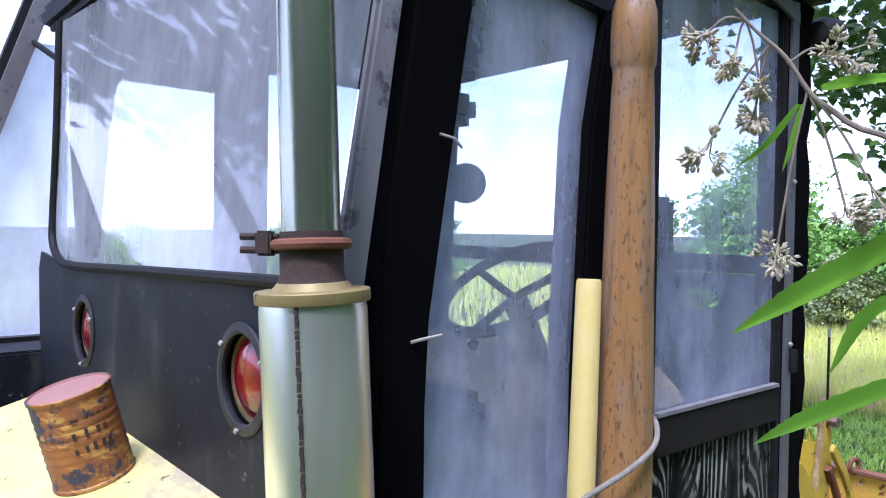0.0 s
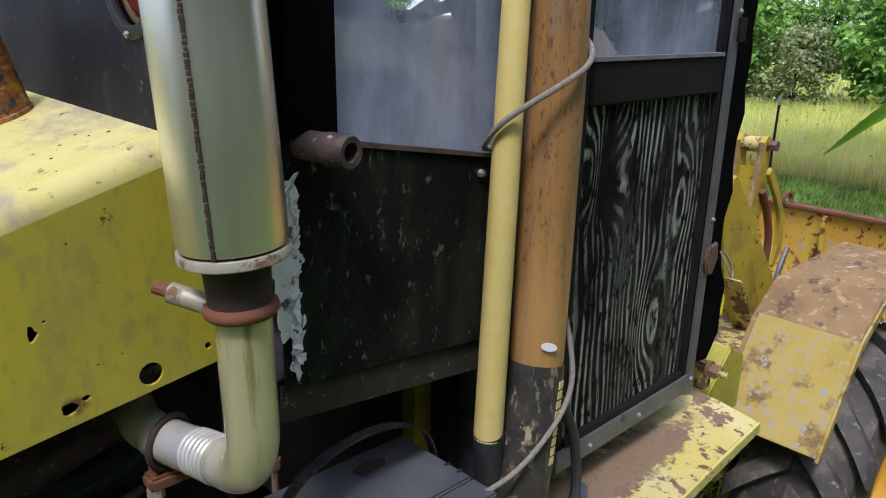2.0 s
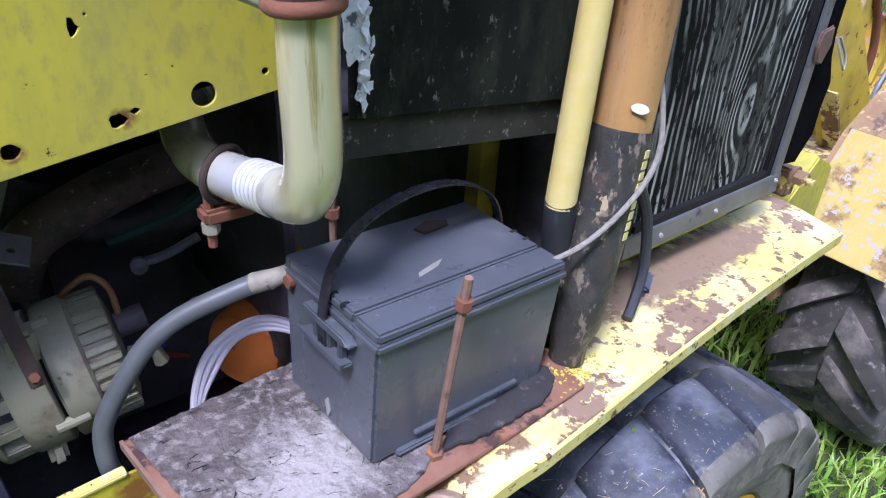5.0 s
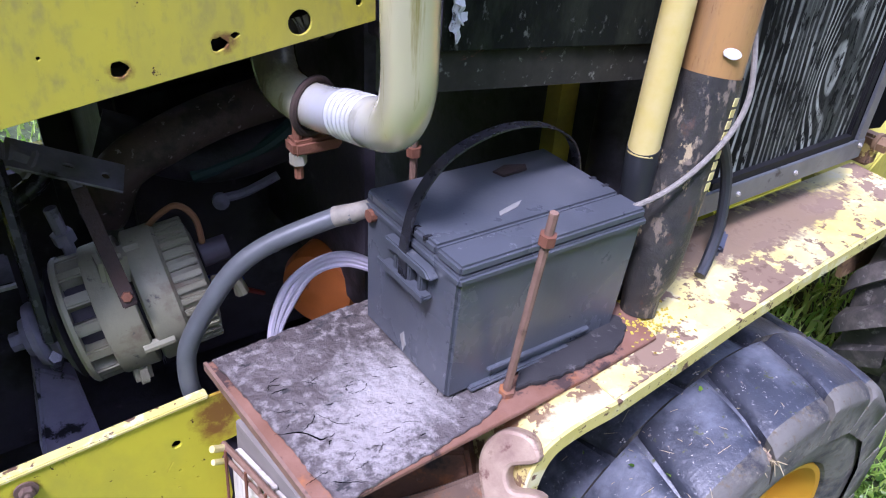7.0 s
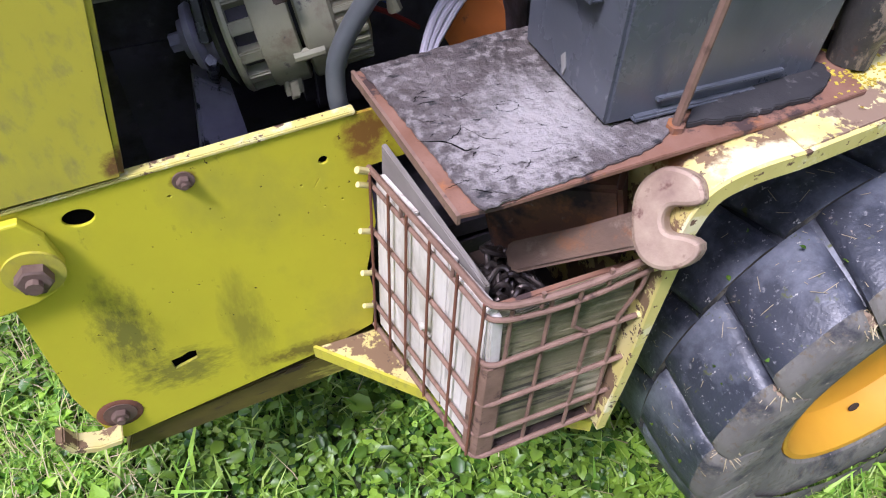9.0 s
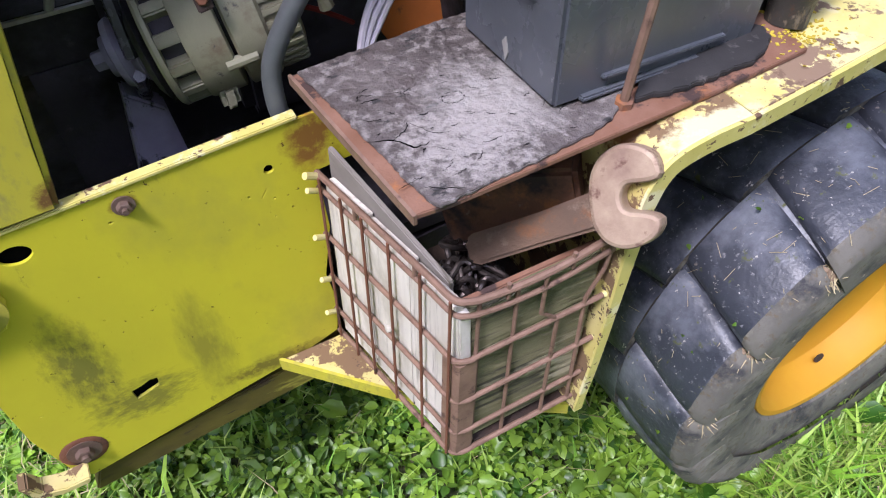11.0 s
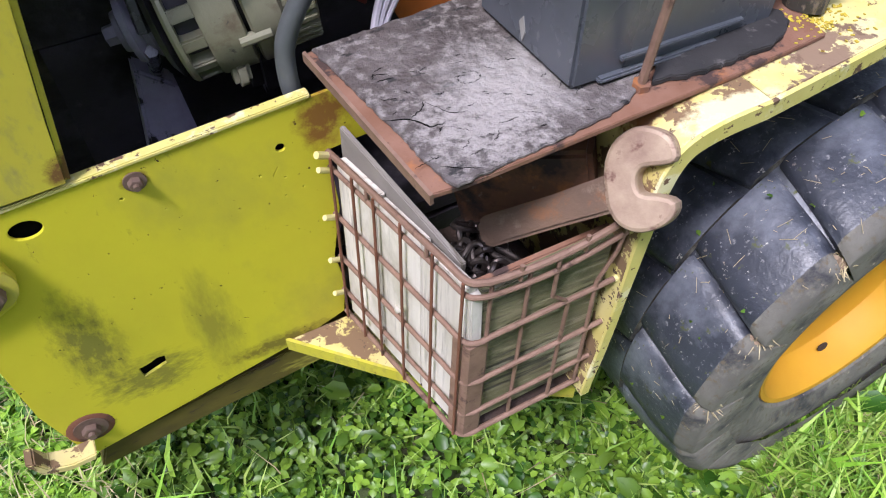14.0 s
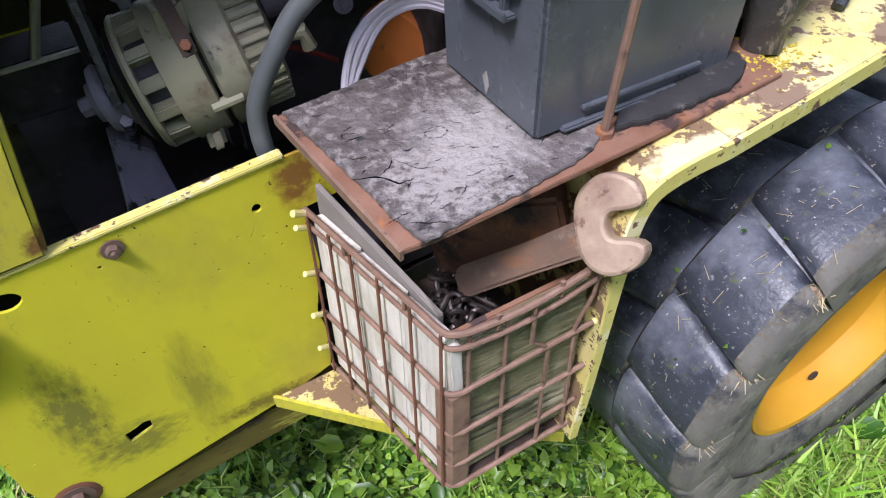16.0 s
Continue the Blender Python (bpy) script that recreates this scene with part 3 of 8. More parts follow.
M_ENGINE_GREY = material("greasy_grey_bracket", (0.26, 0.24, 0.29), 0.5, alt=(0.13, 0.12, 0.155), scale=18, bump=0.4, layers=[((0.015, 0.014, 0.016), 15.0, 0.58, 0.66, ONE, None)])
M_RUBBER = material("muddy_black_tyre_rubber", (0.020, 0.022, 0.030), 0.40, alt=(0.036, 0.040, 0.052), scale=8, bump=0.5, bump_scale=70, bump_dist=0.003,
                    layers=[((0.185, 0.196, 0.230), 7.0, 0.46, 0.72, ONE, 0.40), ((0.17, 0.17, 0.175), 130.0, 0.60, 0.66, ONE, 0.8), ((0.44, 0.42, 0.37), 75.0, 0.645, 0.67, ONE, 0.95), ((0.085, 0.095, 0.035), 34.0, 0.62, 0.67, ONE, 0.95), ((0.30, 0.25, 0.19), 19.0, 0.69, 0.72, ONE, 0.95)])
M_SIDEWALL = material("dusty_tyre_sidewall", (0.155, 0.145, 0.118), 0.85, alt=(0.085, 0.080, 0.068), scale=8, bump=0.5, bump_scale=50, bump_dist=0.004, layers=[((0.20, 0.185, 0.145), 13.0, 0.52, 0.66, ONE, 0.9), ((0.028, 0.028, 0.031), 10.0, 0.53, 0.64, ONE, None), ((0.10, 0.08, 0.05), 90.0, 0.55, 0.64, ONE, None), ((0.32, 0.27, 0.20), 34.0, 0.66, 0.70, ONE, 0.95)])
M_CLOD = material("dry_brown_mud", (0.20, 0.135, 0.085), 0.95, alt=(0.33, 0.25, 0.17), scale=60, bump=0.6, bump_scale=200)
M_TYRE_DARK = material("dark_front_tyre_rubber", (0.030, 0.028, 0.027), 0.7, alt=(0.07, 0.062, 0.054), scale=10, bump=0.5, bump_scale=50, bump_dist=0.004, layers=[((0.15, 0.13, 0.11), 9.0, 0.48, 0.64, ONE, 0.9), ((0.21, 0.195, 0.17), 34.0, 0.58, 0.68, ONE, 0.9)])
M_BOARD = material("weathered_pale_board", (0.66, 0.62, 0.55), 0.85, alt=(0.42, 0.385, 0.33), scale=24, stretch=(1, 1, 0.08), bump=0.4, bump_scale=120, layers=[((0.22, 0.20, 0.17), 40.0, 0.56, 0.66, (1, 1, 0.06), None), ((0.40, 0.37, 0.30), 11.0, 0.52, 0.68, (1, 1, 0.5), None)], random_shade=0.15)
M_BOARD_GREY = material("weathered_grey_wide_board", (0.27, 0.245, 0.22), 0.85, alt=(0.17, 0.15, 0.13), scale=24, stretch=(1, 0.08, 0.3), bump=0.4, bump_scale=120, layers=[((0.10, 0.085, 0.065), 30.0, 0.54, 0.64, (1, 0.06, 0.3), None)])
M_BOARD_GREEN = material("algae_green_weathered_board", (0.20, 0.182, 0.095), 0.85, alt=(0.10, 0.092, 0.045), scale=24, stretch=(0.08, 1, 1), bump=0.9, bump_scale=120, bump_dist=0.005,
                         layers=[((0.045, 0.040, 0.026), 34.0, 0.53, 0.60, (0.07, 1, 1), None), ((0.38, 0.34, 0.23), 22.0, 0.57, 0.66, (0.15, 1, 1), None), ((0.055, 0.062, 0.022), 7.0, 0.52, 0.66, ONE, None)], random_shade=0.25)
M_WRENCH = material("pale_rusty_forged_steel", (0.41, 0.31, 0.21), 0.65, metal=0.25, alt=(0.22, 0.14, 0.10), scale=20, bump=0.3, bump_scale=120, layers=[((0.14, 0.07, 0.05), 24.0, 0.58, 0.66, ONE, 0.85)])
# rust-blotched handle colour, lowered to include the shade below the battery tray
M_WRENCH_GRIP = material("shaded_brown_wrench_handle", (0.085, 0.052, 0.034), 0.85, alt=(0.13, 0.078, 0.048), scale=14, bump=0.6, bump_scale=120, layers=[((0.17, 0.075, 0.032), 20.0, 0.54, 0.64, ONE, None), ((0.26, 0.20, 0.14), 11.0, 0.54, 0.66, ONE, None)])
M_MOUNT = material("greasy_lilac_grey_casting", (0.38, 0.345, 0.46), 0.5, alt=(0.24, 0.215, 0.30), scale=16, bump=0.4, layers=[((0.015, 0.013, 0.018), 24.0, 0.56, 0.62, ONE, None)])
M_CHAIN = material("worn_chain_steel", (0.10, 0.085, 0.075), 0.38, metal=0.8, alt=(0.06, 0.045, 0.04), scale=60, bump=0.2)
M_CAN = material("rusty_printed_tin_can", (0.30, 0.115, 0.022), 0.6, alt=(0.17, 0.06, 0.024), scale=22, bump=0.2, bump_scale=120,
                 layers=[((0.44, 0.24, 0.05), 20.0, 0.53, 0.60, (1, 1, 2.4), None), ((0.03, 0.032, 0.06), 15.0, 0.53, 0.57, ONE, 0.6), ((0.38, 0.34, 0.22), 9.0, 0.66, 0.72, ONE, 0.5)])
M_CAN_TOP = material("pinkish_rust_can_lid", (0.30, 0.155, 0.13), 0.75, alt=(0.24, 0.12, 0.105), scale=14)
M_LENS = material("red_tail_light_lens", (0.24, 0.004, 0.008), 0.12, alt=(0.09, 0.002, 0.004), scale=34, bump=0.25, bump_scale=120, coat=0.6, rough_var=0.03)
M_LAMP_RING = material("grey_lamp_flange", (0.03, 0.03, 0.034), 0.5, alt=(0.016, 0.016, 0.02), scale=20, metal=0.3, layers=[((0.16, 0.09, 0.05), 20.0, 0.62, 0.7, ONE, 0.9)])
M_BRASS = material("brass_lamp_bezel", (0.42, 0.33, 0.17), 0.35, metal=0.7)
M_FOAM = material("flaky_white_sealant", (0.78, 0.78, 0.77), 0.75, alt=(0.60, 0.60, 0.60), scale=30, bump=0.9, bump_scale=90, bump_dist=0.004, layers=[((0.10, 0.10, 0.10), 45.0, 0.58, 0.64, ONE, None)])
M_INTERIOR = material("dark_blue_grey_cab_interior", (0.012, 0.014, 0.019), 0.8, spec=0.15, alt=(0.008, 0.010, 0.013), scale=6)
M_VISOR = material("grey_blue_vinyl_trim", (0.10, 0.11, 0.145), 0.7, alt=(0.075, 0.085, 0.11), scale=9)
M_SEAT = material("dark_vinyl_seat", (0.022, 0.026, 0.036), 0.55)
M_TAN = material("tan_dash_paint", (0.82, 0.60, 0.38), 0.7, alt=(0.58, 0.40, 0.27), scale=6, layers=[((0.03, 0.03, 0.035), 8.0, 0.62, 0.68, ONE, None)])
M_BOLT = material("rusted_bolt", (0.12, 0.072, 0.055), 0.7, metal=0.4, alt=(0.19, 0.13, 0.10), scale=60, bump=0.3)
M_STEEL_PALE = material("pale_worn_steel", (0.46, 0.45, 0.42), 0.5, metal=0.5, alt=(0.34, 0.32, 0.28), scale=40)
M_WORN_EDGE = material("cream_worn_paint_edge", (0.60, 0.53, 0.18), 0.5, alt=(0.52, 0.45, 0.11), scale=16, bump=0.3, layers=[((0.66, 0.62, 0.36), 22.0, 0.54, 0.62, ONE, 0.5), ((0.11, 0.06, 0.035), 26.0, 0.60, 0.63, ONE, 0.9), ((0.13, 0.075, 0.04), 75.0, 0.605, 0.63, ONE, 0.9)])
M_YELLOW_STUB = material("yellow_painted_rod_end", (0.60, 0.52, 0.13), 0.5, alt=(0.66, 0.60, 0.30), scale=40)
M_GLASS_REAR = glass_material("dusty_rear_window_glass", (0.80, 0.84, 0.94), 0.30, 0.50, 0.05)
M_GLASS_DOOR = glass_material("whitish_dusty_door_glass", (0.86, 0.89, 0.95), 0.50, 0.72, 0.05)
M_GLASS_SIDE = glass_material("hazy_side_window_glass", (0.70, 0.79, 0.98), 0.18, 0.46, 0.05, low=(1.84, 1.62, 0.34))
M_GLASS_CLEAR = glass_material("clean_inner_glass_face", (0.5, 0.5, 0.5), 0.0, 0.02, 0.0)
M_SOIL = material("turf_soil_and_thatch", (0.050, 0.070, 0.018), 0.95, alt=(0.026, 0.034, 0.012), scale=12, bump=0.8, bump_scale=40, bump_dist=0.01, layers=[((0.13, 0.105, 0.06), 6.0, 0.62, 0.72, ONE, None)])
M_CLOVER = leaf_material("clover_leaf_green", (0.024, 0.090, 0.006), (0.28, 0.46, 0.040), 0.42, 0.3, 0.55)
M_BLADE = leaf_material("lawn_grass_green", (0.16, 0.36, 0.03), (0.46, 0.58, 0.13), 0.45, 0.35, 0.25)
M_BROAD = leaf_material("broad_bright_grass", (0.26, 0.52, 0.04), (0.48, 0.66, 0.10), 0.4, 0.4, 0.15)
M_STRAW = leaf_material("dry_straw", (0.40, 0.32, 0.17), (0.54, 0.45, 0.27), 0.7, 0.2, 0.2)
M_FIELD = leaf_material("tall_field_grass", (0.56, 0.70, 0.11), (0.88, 0.82, 0.33), 0.6, 0.5, 0.18)
M_STALK = leaf_material("ripe_meadow_stalk", (0.62, 0.47, 0.27), (0.80, 0.68, 0.42), 0.7, 0.4, 0.15)
M_TREE = leaf_material("hedgerow_leaf_green", (0.09, 0.23, 0.03), (0.28, 0.48, 0.10), 0.5, 0.3, 0.55)
M_TREE_PALE = leaf_material("pale_shrub_leaf", (0.20, 0.28, 0.10), (0.38, 0.42, 0.22), 0.6, 0.3, 0.3)
M_OVER = leaf_material("overhanging_maple_leaf", (0.035, 0.085, 0.014), (0.085, 0.17, 0.035), 0.4, 0.35, 0.2)
M_BARK = material("grey_brown_bark", (0.085, 0.07, 0.055), 0.9, alt=(0.05, 0.042, 0.034), scale=12, stretch=(1, 1, 0.2), bump=0.8, bump_scale=20, bump_dist=0.02)
M_WEED = leaf_material("tall_weed_leaf", (0.17, 0.40, 0.028), (0.23, 0.48, 0.040), 0.45, 0.6, 0.12)
M_STEM = material("purplish_weed_stem", (0.19, 0.13, 0.115), 0.6, alt=(0.24, 0.22, 0.15), scale=30)
M_FLOWER = leaf_material("faded_flower_bud", (0.42, 0.43, 0.22), (0.50, 0.40, 0.35), 0.8, 0.2, 0.2)


# ---- building tools ----
class Shape:
    """Collects vertices and faces of one mesh."""
    def __init__(self):
        self.v, self.f = [], []

    def add(self, verts, faces):
        k = len(self.v)
        self.v += [tuple(p) for p in verts]
        self.f += [tuple(i + k for i in face) for face in faces]
        return self

    def box(self, x0, x1, y0, y1, z0, z1, m=None):
        vs = [Vector((x, y, z)) for z in (z0, z1) for y in (y0, y1) for x in (x0, x1)]
        return self.add([m @ p for p in vs] if m else vs, [(0, 2, 3, 1), (4, 5, 7, 6), (0, 1, 5, 4), (2, 6, 7, 3), (1, 3, 7, 5), (0, 4, 6, 2)])

    def prism(self, poly, axis, a, b):
        """A polygon in the plane across an axis, carried along it from a to b."""
        def at(p, w):
            return {"x": (w, p[0], p[1]), "y": (p[0], w, p[1]), "z": (p[0], p[1], w)}[axis]
        n = len(poly)
        area = sum(poly[i][0] * poly[(i + 1) % n][1] - poly[(i + 1) % n][0] * poly[i][1] for i in range(n))
        flip = (area < 0) != (axis == "y")
        vs = [at(p, a) for p in poly] + [at(p, b) for p in poly]
        fs = [tuple(range(n))[::-1], tuple(range(n, 2 * n))] + [(i, (i + 1) % n, n + (i + 1) % n, n + i) for i in range(n)]
        if b < a:
            flip = not flip
        return self.add(vs, [f[::-1] for f in fs] if flip else fs)

    def tube(self, pts, r, n=10, cap=True):
        pts = [Vector(p) for p in pts]
        rs = r if isinstance(r, (list, tuple)) else [r] * len(pts)
        up, vs = None, []
        for i, p in enumerate(pts):
            d = (pts[min(i + 1, len(pts) - 1)] - pts[max(i - 1, 0)]).normalized()
            if up is None:
                up = d.orthogonal().normalized()
            up = (up - d * up.dot(d)).normalized()
            side = d.cross(up)
            vs += [p + rs[i] * (math.cos(2 * math.pi * k / n) * up + math.sin(2 * math.pi * k / n) * side) for k in range(n)]
        fs = [(i * n + k, i * n + (k + 1) % n, (i + 1) * n + (k + 1) % n, (i + 1) * n + k) for i in range(len(pts) - 1) for k in range(n)]
        if cap:
            fs += [tuple(range(n))[::-1], tuple(range((len(pts) - 1) * n, len(pts) * n))]
        return self.add(vs, fs)

    def lathe(self, profile, origin, axis=(0, 0, 1), n=28, closed=False):
        """A profile of (radius, height) turned round an axis."""
        a = Vector(axis).normalized()
        u = a.orthogonal().normalized()
        w = a.cross(u)
        vs = [Vector(origin) + a * h + r * (math.cos(2 * math.pi * k / n) * u + math.sin(2 * math.pi * k / n) * w) for r, h in profile for k in range(n)]
        m = len(profile)
        fs = [(i * n + k, i * n + (k + 1) % n, ((i + 1) % m) * n + (k + 1) % n, ((i + 1) % m) * n + k) for i in range(m if closed else m - 1) for k in range(n)]
        return self.add(vs, fs)

    def mesh(self, name, bevel=0.0, angle=35, segments=2):
        me = bpy.data.meshes.new(name)
        me.from_pydata(self.v, [], self.f)
        if bevel:
            bm = bmesh.new()
            bm.from_mesh(me)
            bmesh.ops.recalc_face_normals(bm, faces=bm.faces)
            edges = [e for e in bm.edges if len(e.link_faces) == 2 and e.calc_face_angle(0) > radians(30)]
            bmesh.ops.bevel(bm, geom=edges, offset=bevel, segments=segments, affect="EDGES", clamp_overlap=True)
            bm.to_mesh(me)
            bm.free()
        me.polygons.foreach_set("use_smooth", [True] * len(me.polygons))
        me.set_sharp_from_angle(angle=radians(angle))
        return me


def smooth_path(pts, per=8):
    """A rounded line through the points."""
    p = [Vector(q) for q in pts]
    p = [2 * p[0] - p[1]] + p + [2 * p[-1] - p[-2]]
    out = []
    for i in range(1, len(p) - 2):
        for k in range(per):
            s = k / per
            out.append(0.5 * (2 * p[i] + (p[i + 1] - p[i - 1]) * s + (2 * p[i - 1] - 5 * p[i] + 4 * p[i + 1] - p[i + 2]) * s * s + (3 * p[i] - p[i - 1] - 3 * p[i + 1] + p[i + 2]) * s ** 3))
    return out + [p[-2]]


def circle(cx, cy, r, n=20, squash=1.0, rough=0.0):
    rnd = random.Random(int(cx * 1e4) + int(cy * 1e4))
    return [(cx + r * math.cos(2 * math.pi * k / n) * (1 + rough * rnd.uniform(-1, 1)), cy + squash * r * math.sin(2 * math.pi * k / n) * (1 + rough * rnd.uniform(-1, 1))) for k in range(n)]


ACROSS_Y = Matrix(((1, 0, 0, 0), (0, 0, -1, 0), (0, 1, 0, 0), (0, 0, 0, 1)))
ACROSS_X = Matrix(((0, 0, 1, 0), (1, 0, 0, 0), (0, 1, 0, 0), (0, 0, 0, 1)))


def sheet(name, outer, holes, thick, m, bevel=0.0008):
    """A flat sheet with real holes: outlines in its own plane, set into place by m."""
    cu = bpy.data.curves.new(name, "CURVE")
    cu.dimensions, cu.fill_mode, cu.extrude, cu.bevel_depth, cu.bevel_resolution = "2D", "BOTH", max(thick / 2 - bevel, 1e-4), bevel, 1
    for ring in [outer, *holes]:
        sp = cu.splines.new("POLY")
        sp.points.add(len(ring) - 1)
        for q, (x, y) in zip(sp.points, ring):
            q.co = (x, y, 0, 1)
        sp.use_cyclic_u = True
    tmp = new(name, cu)
    me = bpy.data.meshes.new_from_object(tmp.evaluated_get(bpy.context.evaluated_depsgraph_get()))
    bpy.data.objects.remove(tmp)
    bpy.data.curves.remove(cu)
    me.transform(m)
    me.polygons.foreach_set("use_smooth", [False] * len(me.polygons))
    me.name = name
    return me


def thing(name, label, category, place, group="", kind=""):
    ob = new(name)
    ob.location = place
    return tagged(ob, label, category, group, kind)


def part(name, data, mat, parent=None, label="", bevel=0.0, angle=35):
    """One mesh, in world measure, under a thing or a part."""
    me = data.mesh(name, bevel, angle) if isinstance(data, Shape) else data
    ob = new(name, me)
    me.materials.append(mat)
    if parent:
        ob.parent = parent
        ob.matrix_parent_inverse = Matrix.Translation(parent.location).inverted()
    if label:
        ob["label"] = label
    return ob


def hex_bolt(name, place, axis, r, h, parent, mat=None, washer=0.0, label=""):
    s = Shape()
    if washer:
        s.lathe([(0.0001, 0), (washer, 0), (washer, h * 0.25), (0.0001, h * 0.25)], place, axis, 20)
    s.lathe([(0.0001, h * 0.2), (r, h * 0.2), (r, h * 0.9), (r * 0.86, h), (0.0001, h)], place, axis, 6)
    s.lathe([(r * 0.45, h), (r * 0.45, h * 1.5), (0.0001, h * 1.5)], place, axis, 10)
    return part(name, s, mat or M_BOLT, parent, label)


def line_between(a, b, s):
    return tuple(a[i] + (b[i] - a[i]) * s for i in range(3))


def clean_inside(ob, inward):
    """The dust lies on a pane's outer face only."""
    ob.data.materials.append(M_GLASS_CLEAR)
    for p in ob.data.polygons:
        if p.normal.dot(Vector(inward)) > -0.5:
            p.material_index = 1


def ragged(poly, step, amount, seed):
    """An outline cut into short pieces with a torn edge."""
    rnd, out = random.Random(seed), []
    for i, (x, y) in enumerate(poly):
        x2, y2 = poly[(i + 1) % len(poly)]
        n = max(1, int(math.hypot(x2 - x, y2 - y) / step))
        for k in range(n):
            out.append((x + (x2 - x) * k / n + rnd.uniform(-amount, amount), y + (y2 - y) * k / n + rnd.uniform(-amount, amount)))
    return out


# ---- ground ----
def ground_height(x, y):
    return 0.03 + 0.03 * noise.noise((x * 0.8, y * 0.8, 0.0)) + 0.012 * noise.noise((x * 3.1, y * 3.1, 4.0))


ground_shape = Shape()
xs = [-3000, -600, -120, -40, -15, -6, -3] + [-2 + 0.25 * i for i in range(25)] + [5, 6, 8, 10, 12, 15, 20, 40, 120, 600, 3000]
ys = [-3000, -600, -120, -40, -15, -6, -3] + [-1.5 + 0.25 * i for i in range(19)] + [4, 5, 6, 8, 10, 12, 15, 20, 40, 120, 600, 3000]
for yy in ys:
    for xx in xs:
        ground_shape.v.append((xx, yy, ground_height(xx, yy) if max(abs(xx), abs(yy)) < 30 else 0.0))
for j in range(len(ys) - 1):
    for i in range(len(xs) - 1):
        k = j * len(xs) + i
        ground_shape.f.append((k, k + 1, k + len(xs) + 1, k + len(xs)))
tagged(part("ground", ground_shape, M_SOIL), "green turf and soil of an overgrown meadow", "ground", kind="structure")

# ---- the loader ----
LOADER = thing("wheel_loader", "old weathered yellow wheel loader with black cab parked on grass", "loader", (0.8, 1.2, 0.0))
SIDE, FRAME_Y, WALL = 0.735, 0.745, 0.63


def hood_bottom(x):
    return 1.374 + 0.137 * x


def hood_top(x):
    return 1.690 + 0.29 * (x - 0.389)


# hood: side sheet with drilled and rusted holes, folded into the top
hood_holes = [circle(0.357, 1.442, 0.0135), circle(0.250, 1.519, 0.0055, 12, 1.5, 0.3), circle(0.274, 1.431, 0.0095, 14, 0.8, 0.25), circle(0.290, 1.438, 0.005, 10, 0.8, 0.25),
              circle(0.423, 1.455, 0.0045, 12), circle(0.182, 1.421, 0.0085, 14, 1.0, 0.2), circle(0.305, 1.470, 0.0022, 8, 0.6), circle(0.330, 1.474, 0.0018, 8), circle(0.262, 1.529, 0.0022, 8),
              circle(0.12, 1.44, 0.0025, 8), circle(0.05, 1.47, 0.002, 8), circle(0.15, 1.55, 0.0018, 8)]
edge = 0.028
hood_side = [(-0.75, hood_bottom(-0.75)), (0.442, hood_bottom(0.442)), (0.442, hood_top(0.442) - edge), (-0.75, hood_top(-0.75) - edge)]
hood = part("hood_side_panel", sheet("hood_side_panel", hood_side, hood_holes, 0.004, Matrix.Translation((0, SIDE, 0)) @ ACROSS_Y), M_YELLOW, LOADER, "chalky yellow hood side with drilled holes and rust spots")
fold = Shape()
n_fold = 8
xs_fold = [-0.75, -0.4, -0.1, 0.1, 0.25, 0.442]
for xx in xs_fold:
    z1 = hood_top(xx)
    ring = [(SIDE - 0.002 + edge * (1 - math.cos(a)), z1 - edge * (1 - math.sin(a))) for a in [k / n_fold * math.pi / 2 for k in range(n_fold + 1)]] + [(1.2, z1 + 0.004), (1.66, z1)]
    fold.v += [(xx, p[0], p[1]) for p in ring]
cols = n_fold + 3
for i in range(len(xs_fold) - 1):
    for k in range(cols - 1):
        a = i * cols + k
        fold.f.append((a, a + 1, a + cols + 1, a + cols))
# added black sheet stands in for the hood's dark inside behind the holes
part("hood_liner", Shape().prism([(-0.74, hood_bottom(-0.74) + 0.02), (0.436, hood_bottom(0.436) + 0.02), (0.436, 1.66), (-0.74, 1.34)], "y", SIDE + 0.012, SIDE + 0.016), M_DARK, LOADER)
part("hood_top", fold, M_HOODTOP, LOADER, "pale yellow hood top with dried dirt")
part("hood_rear", Shape().box(-0.756, -0.752, 0.74, 1.655, 0.98, 1.385), M_YELLOW, LOADER)
part("hood_far_side", Shape().box(-0.75, 0.442, 1.655, 1.66, 1.30, 1.66).box(-0.75, -0.06, 1.655, 1.66, 1.05, 1.2995).box(0.20, 0.442, 1.655, 1.66, 1.05, 1.2995), M_YELLOW, LOADER)
# crust of dried dirt on the hood
crust, rng = Shape(), random.Random(5)
for i in range(26):
    xx, yy = 0.30 + rng.gauss(0, 0.05), 0.86 + rng.gauss(0, 0.05)
    r = rng.uniform(0.0012, 0.0032)
    zz = hood_top(xx) + 0.0
    crust.lathe([(r, 0), (r * 0.8, r * 0.35), (0.0001, r * 0.5)], (xx, yy, zz), (-0.28, 0, 1), 6)
tagged(part("dried_dirt", crust, M_RUST_DARK), "crumbs of dried dirt scattered on the yellow hood", "dirt", kind="stuff")

# closed side panel at the back of the engine bay
rear_panel = part("rear_side_panel", sheet("rear_side_panel", [(-0.75, 0.955), (-0.062, 0.985), (-0.052, 1.06), (0.004, 1.39), (-0.75, 1.31)], [circle(-0.13, 1.20, 0.0025, 8), circle(-0.122, 1.20, 0.002, 8)], 0.004,
                  Matrix.Translation((0, SIDE + 0.006, 0)) @ ACROSS_Y), M_YELLOW, LOADER, "flat yellow side panel with a rusty lower edge")
